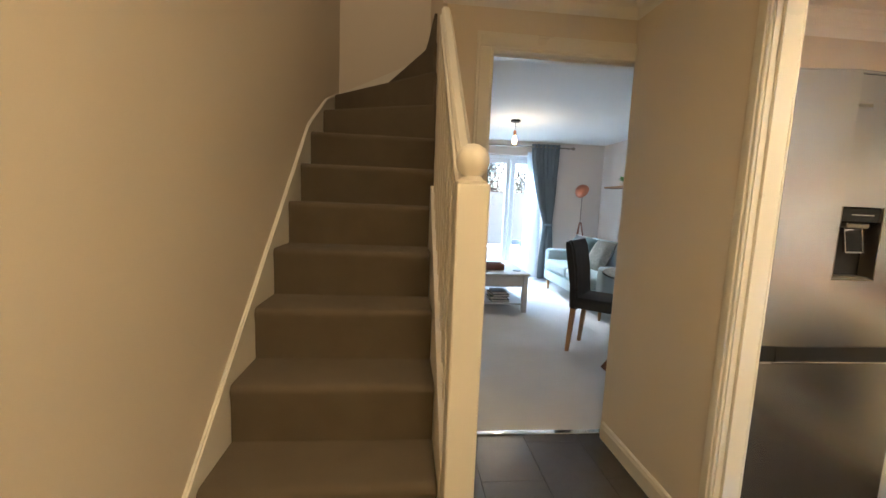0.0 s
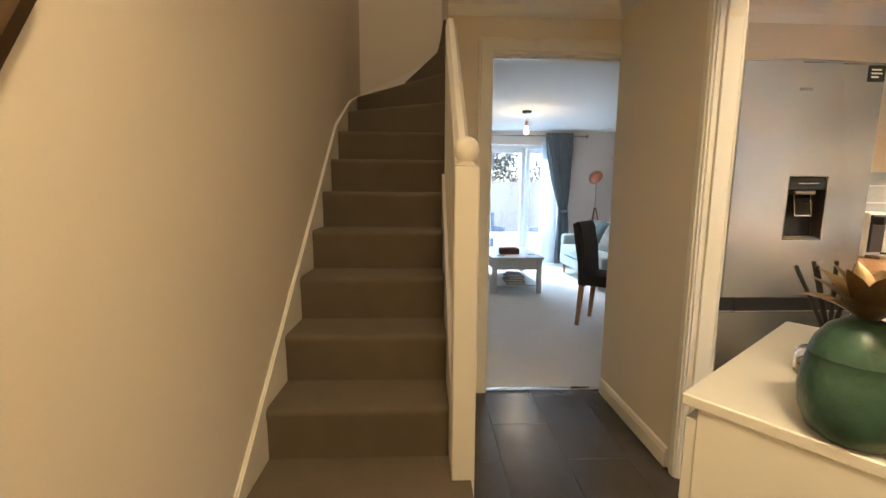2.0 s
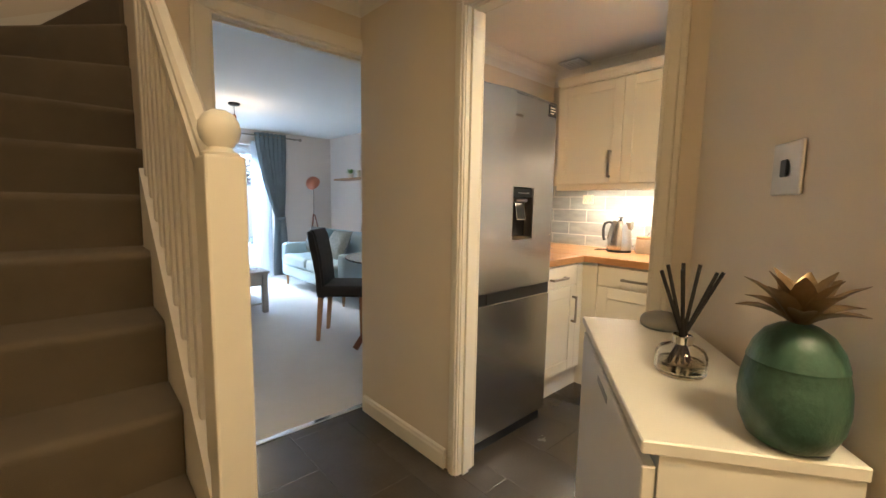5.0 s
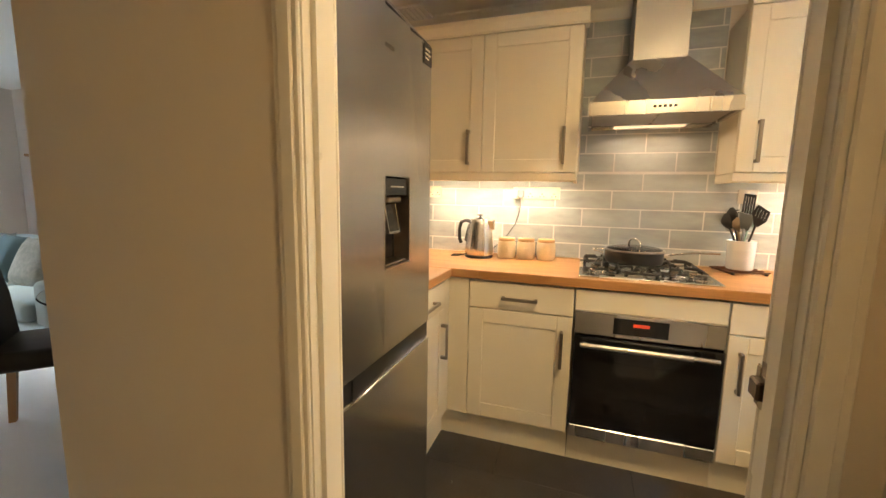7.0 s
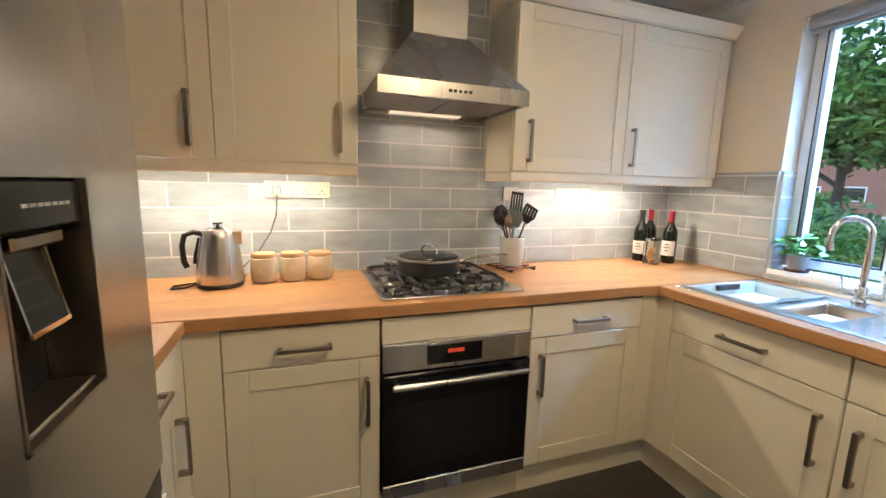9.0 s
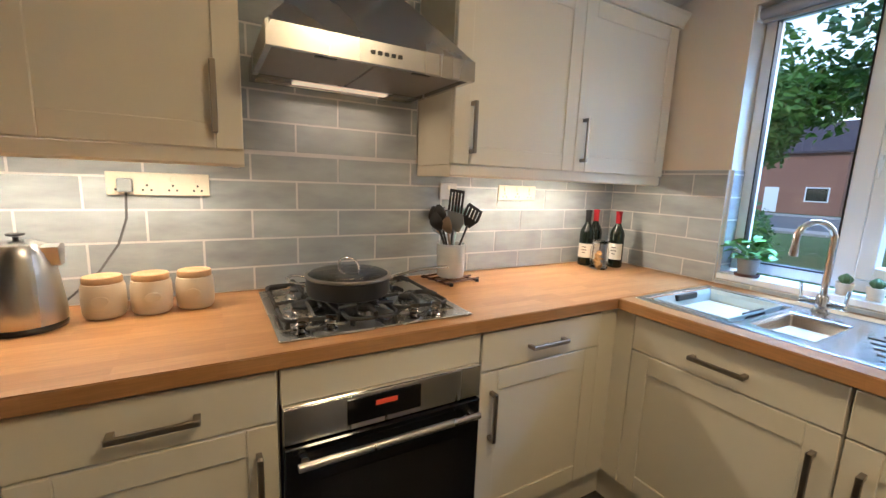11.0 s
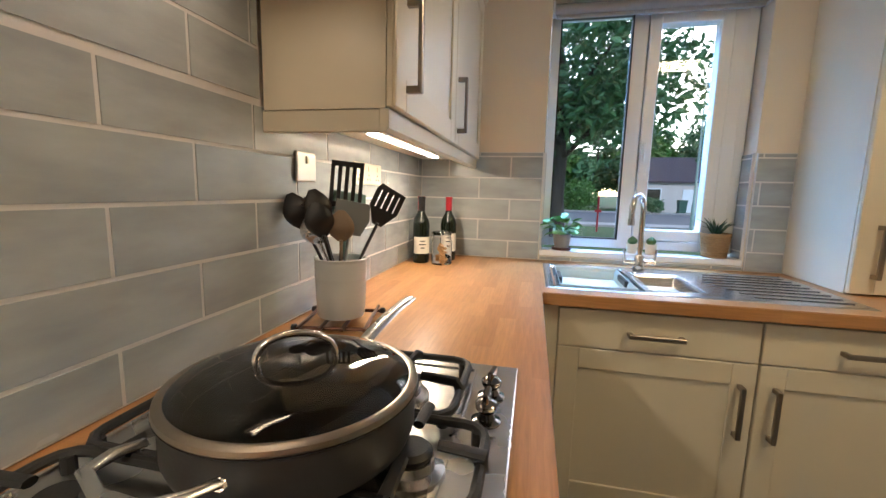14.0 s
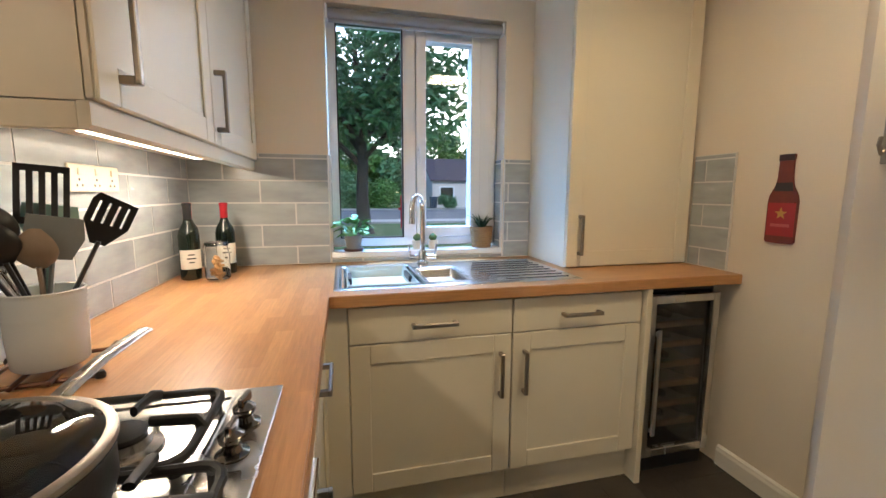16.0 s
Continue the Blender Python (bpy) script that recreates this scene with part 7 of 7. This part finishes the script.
for x in (-1.3, 1.3):
    for y in (-0.80, 0.80):
        wh = part("wheel", lathe([(0.14, -0.09), (0.30, -0.09), (0.32, -0.05), (0.32, 0.05), (0.30, 0.09), (0.14, 0.09)], 20), M_BLACK, car, m=pose(x, y, 0.32, 90, 0, 0), smooth=True)
        part("rim", lathe([(0, -0.07), (0.19, -0.08), (0.2, 0.08), (0, 0.07)], 16), M_STEEL, wh, smooth=True)

# back garden
struct("patio", box(-3, 8.26, GZ - 0.05, 8, 11.2, GZ + 0.06), M_PAVE, "pale grey paved patio", "patio")
fen = thing("garden_fence", pose(0, 12.6, GZ), "pale wooden panel fence round the garden", "fence")
for k in range(7):
    x = -2.0 + 1.83 * k
    part("post", box(x - 0.05, -0.05, 0, x + 0.05, 0.05, 1.86, 0.006), M_FENCE, fen)
    for j in range(10):
        part("board", box(x + 0.06, -0.02 + 0.006 * (j % 2), 0.06 + j * 0.165, x + 1.77, 0.0 + 0.006 * (j % 2), 0.06 + j * 0.165 + 0.172), M_FENCE, fen)
    part("capping", box(x + 0.05, -0.03, 1.715, x + 1.78, 0.03, 1.745), M_FENCE, fen)
M_TWIG = surface("bare_twig", (0.22, 0.13, 0.10), 0.9)
sb2 = thing("garden_shrub", pose(3.25, 13.6, GZ), "tall bare purple-brown shrub behind the fence", "shrub")
rn = random.Random(31)
bm = bmesh.new()
for k in range(70):
    a = rn.uniform(0, 6.28)
    r = rn.uniform(0.3, 1.7)
    h = rn.uniform(1.7, 2.75)
    tube([(0.2 * math.cos(a), 0.2 * math.sin(a), 0), (0.5 * r * math.cos(a), 0.4 * r * math.sin(a), h * 0.65), (r * math.cos(a), 0.7 * r * math.sin(a), h)], 0.022, 5, bm, 0.25)
part("twigs", bm, M_TWIG, sb2)
me = leaves(2600, [(rn.uniform(-1.5, 1.5), rn.uniform(-0.8, 0.8), rn.uniform(1.6, 2.6), 0.5) for _ in range(14)], 0.07, 33)
me.materials.append(foliage("dusty_foliage", (0.16, 0.15, 0.10), (0.10, 0.06, 0.06)))
ob = new("foliage", me)
ob.parent = sb2
# garden furniture
M_RATTAN = surface("grey_rattan", (0.20, 0.22, 0.25), 0.8, var=0.25, scale=60, fine=200, bump=0.8)
M_PADW = surface("white_cushion", (0.72, 0.73, 0.74), 0.9, bump=0.4)
gt = thing("garden_table", pose(2.45, 9.15, GZ + 0.062), "low white garden table on the patio", "garden table")
part("top", box(-0.50, -0.32, 0.50, 0.50, 0.32, 0.53, 0.006), M_PADW, gt)
part("base", box(-0.44, -0.27, 0.0, 0.44, 0.27, 0.4995, 0.006), M_PADW, gt)
for x, tz, lb in ((1.90, 14, "grey rattan garden armchair on the patio"), (3.18, -90, "grey rattan garden armchair on the patio")):
    gc = thing("garden_chair", pose(x, 9.95 if x < 3 else 9.35, GZ + 0.062, 0, 0, tz), lb, "garden chair", "garden chairs")
    part("seat", box(-0.34, -0.34, 0.0, 0.34, 0.34, 0.36, 0.02, 2), M_RATTAN, gc)
    part("seat_pad", box(-0.28, -0.32, 0.362, 0.28, 0.24, 0.45, 0.03, 3), M_PADW, gc, smooth=True)
    part("back", box(-0.34, 0.25, 0.3605, 0.34, 0.36, 0.92, 0.03, 2), M_RATTAN, gc)
    for s in (-1, 1):
        part("arm", box(s * 0.285, -0.33, 0.3605, s * 0.345, 0.249, 0.62, 0.015, 2), M_RATTAN, gc)

# ---- glazed wall tiles ----
TP, TR = 0.308, 0.1035      # pitch along and up the wall
tile_cache = {}


def tile_mesh(w, h):
    key = (round(w, 3), round(h, 3))
    if key not in tile_cache:
        bm = box(0, 0, 0, 0.0075, w, h)
        bmesh.ops.bevel(bm, geom=[e for e in bm.edges if all(v.co.x > 0.007 for v in e.verts)], offset=0.002, segments=2, affect='EDGES')
        tile_cache[key] = mesh_of("tile", bm, M_TILE, True)
    return tile_cache[key]


def tiled(name, label, m, areas, phase, z_first=0.8950):
    """Half-bond tiles over areas (u0, z0, u1, z1) of a wall; m takes (0, u, z) with x out of the wall into the room."""
    base = thing(name, m, label, "tiles", kind="structure")
    bm = bmesh.new()
    for u0, z0, u1, z1 in areas:
        bx(bm, 0.0005, u0, z0, 0.0108, u1, z1)
    part("grout", bm, M_GROUT, base, "white grout")
    gap = 0.0029
    for u0, z0, u1, z1 in areas:
        k = math.floor((z0 - z_first) / TR)
        while z_first + k * TR < z1 - 0.006:
            za, zb = max(z0, z_first + k * TR) + gap / 2, min(z1, z_first + (k + 1) * TR) - gap / 2
            off = phase + (TP / 2 if k % 2 else 0)
            n = math.floor((u0 - off) / TP)
            while off + n * TP < u1 - 0.006:
                ua, ub = max(u0, off + n * TP) + gap / 2, min(u1, off + (n + 1) * TP) - gap / 2
                if ub - ua > 0.008 and zb - za > 0.008:
                    t = new("tile", tile_mesh(ub - ua, zb - za))
                    t.parent = base
                    t.matrix_basis = Matrix.Translation((0.0048, ua, za))
                n += 1
            k += 1


EASTW = Matrix.Translation((XW, 0, 0)) @ pose(0, 0, 0, 0, 0, 180)
tiled("wall_tiles_east", "grey glazed brick tiles behind the hob", EASTW, [(-3.215, 0.912, -0.013, 1.404), (-1.963, 1.404, -1.285, 2.22)], -1.620)
SOUTHW = pose(0, 0, 0, 0, 0, 90)
tiled("wall_tiles_south", "grey glazed brick tiles beside the window", SOUTHW, [(-3.565, 0.912, -WX1 - 0.002, 1.433), (-2.057, 0.912, -1.907, 1.433), (-WX1 + 0.002, 0.912, -2.062, 0.932)], -3.42)
tiled("wall_tiles_west", "small patch of grey glazed tiles above the worktop end", pose(1.22, 0, 0), [(0.402, 0.912, 0.615, 1.433)], 0.47)
tiled("wall_tiles_reveal", "grey glazed tiles in the window reveal", pose(WX0, 0, 0), [(-0.098, 0.960, -0.004, 1.433)], -0.15)
tiled("wall_tiles_reveal_far", "grey glazed tiles in the window reveal", pose(WX1, 0, 0, 0, 0, 180), [(0.004, 0.960, 0.098, 1.433)], -0.05)
tiled("wall_tiles_back", "grey glazed brick tiles behind the coffee machine", pose(0, YB, 0, 0, 0, -90), [(2.41, 0.912, 3.562, 1.393)], 2.5)

# ---- floor tiles of hall and kitchen ----
ft = thing("floor", pose(0, 0, 0), "dark slate-look vinyl tiles in hall and kitchen", "floor", kind="structure")
FTX, FTY = 0.305, 0.61
floor_cache = {}
spans = [(-0.05, 0.0, 1.70, 3.238), (1.70, 0.0, 3.575, 3.22)]
for x0, y0, x1, y1 in spans:
    i = math.floor((x0 - 0.02) / FTX)
    while 0.02 + i * FTX < x1 - 0.005:
        off = 0.11 + (FTY / 2 if i % 2 else 0)
        j = math.floor((y0 - off) / FTY)
        while off + j * FTY < y1 - 0.005:
            a, b = max(x0, 0.02 + i * FTX) + 0.0004, min(x1, 0.02 + (i + 1) * FTX) - 0.0004
            c, d = max(y0, off + j * FTY) + 0.0004, min(y1, off + (j + 1) * FTY) - 0.0004
            if b - a > 0.006 and d - c > 0.006:
                key = (round(b - a, 3), round(d - c, 3))
                if key not in floor_cache:
                    bm = box(0, 0, -0.005, b - a, d - c, 0)
                    bmesh.ops.bevel(bm, geom=[e for e in bm.edges if all(v.co.z > -0.001 for v in e.verts)], offset=0.001, segments=1, affect='EDGES')
                    floor_cache[key] = mesh_of("floor_tile", bm, M_FLOOR)
                t = new("floor_tile", floor_cache[key])
                t.parent = ft
                t.matrix_basis = Matrix.Translation((a, c, 0))
            j += 1
        i += 1
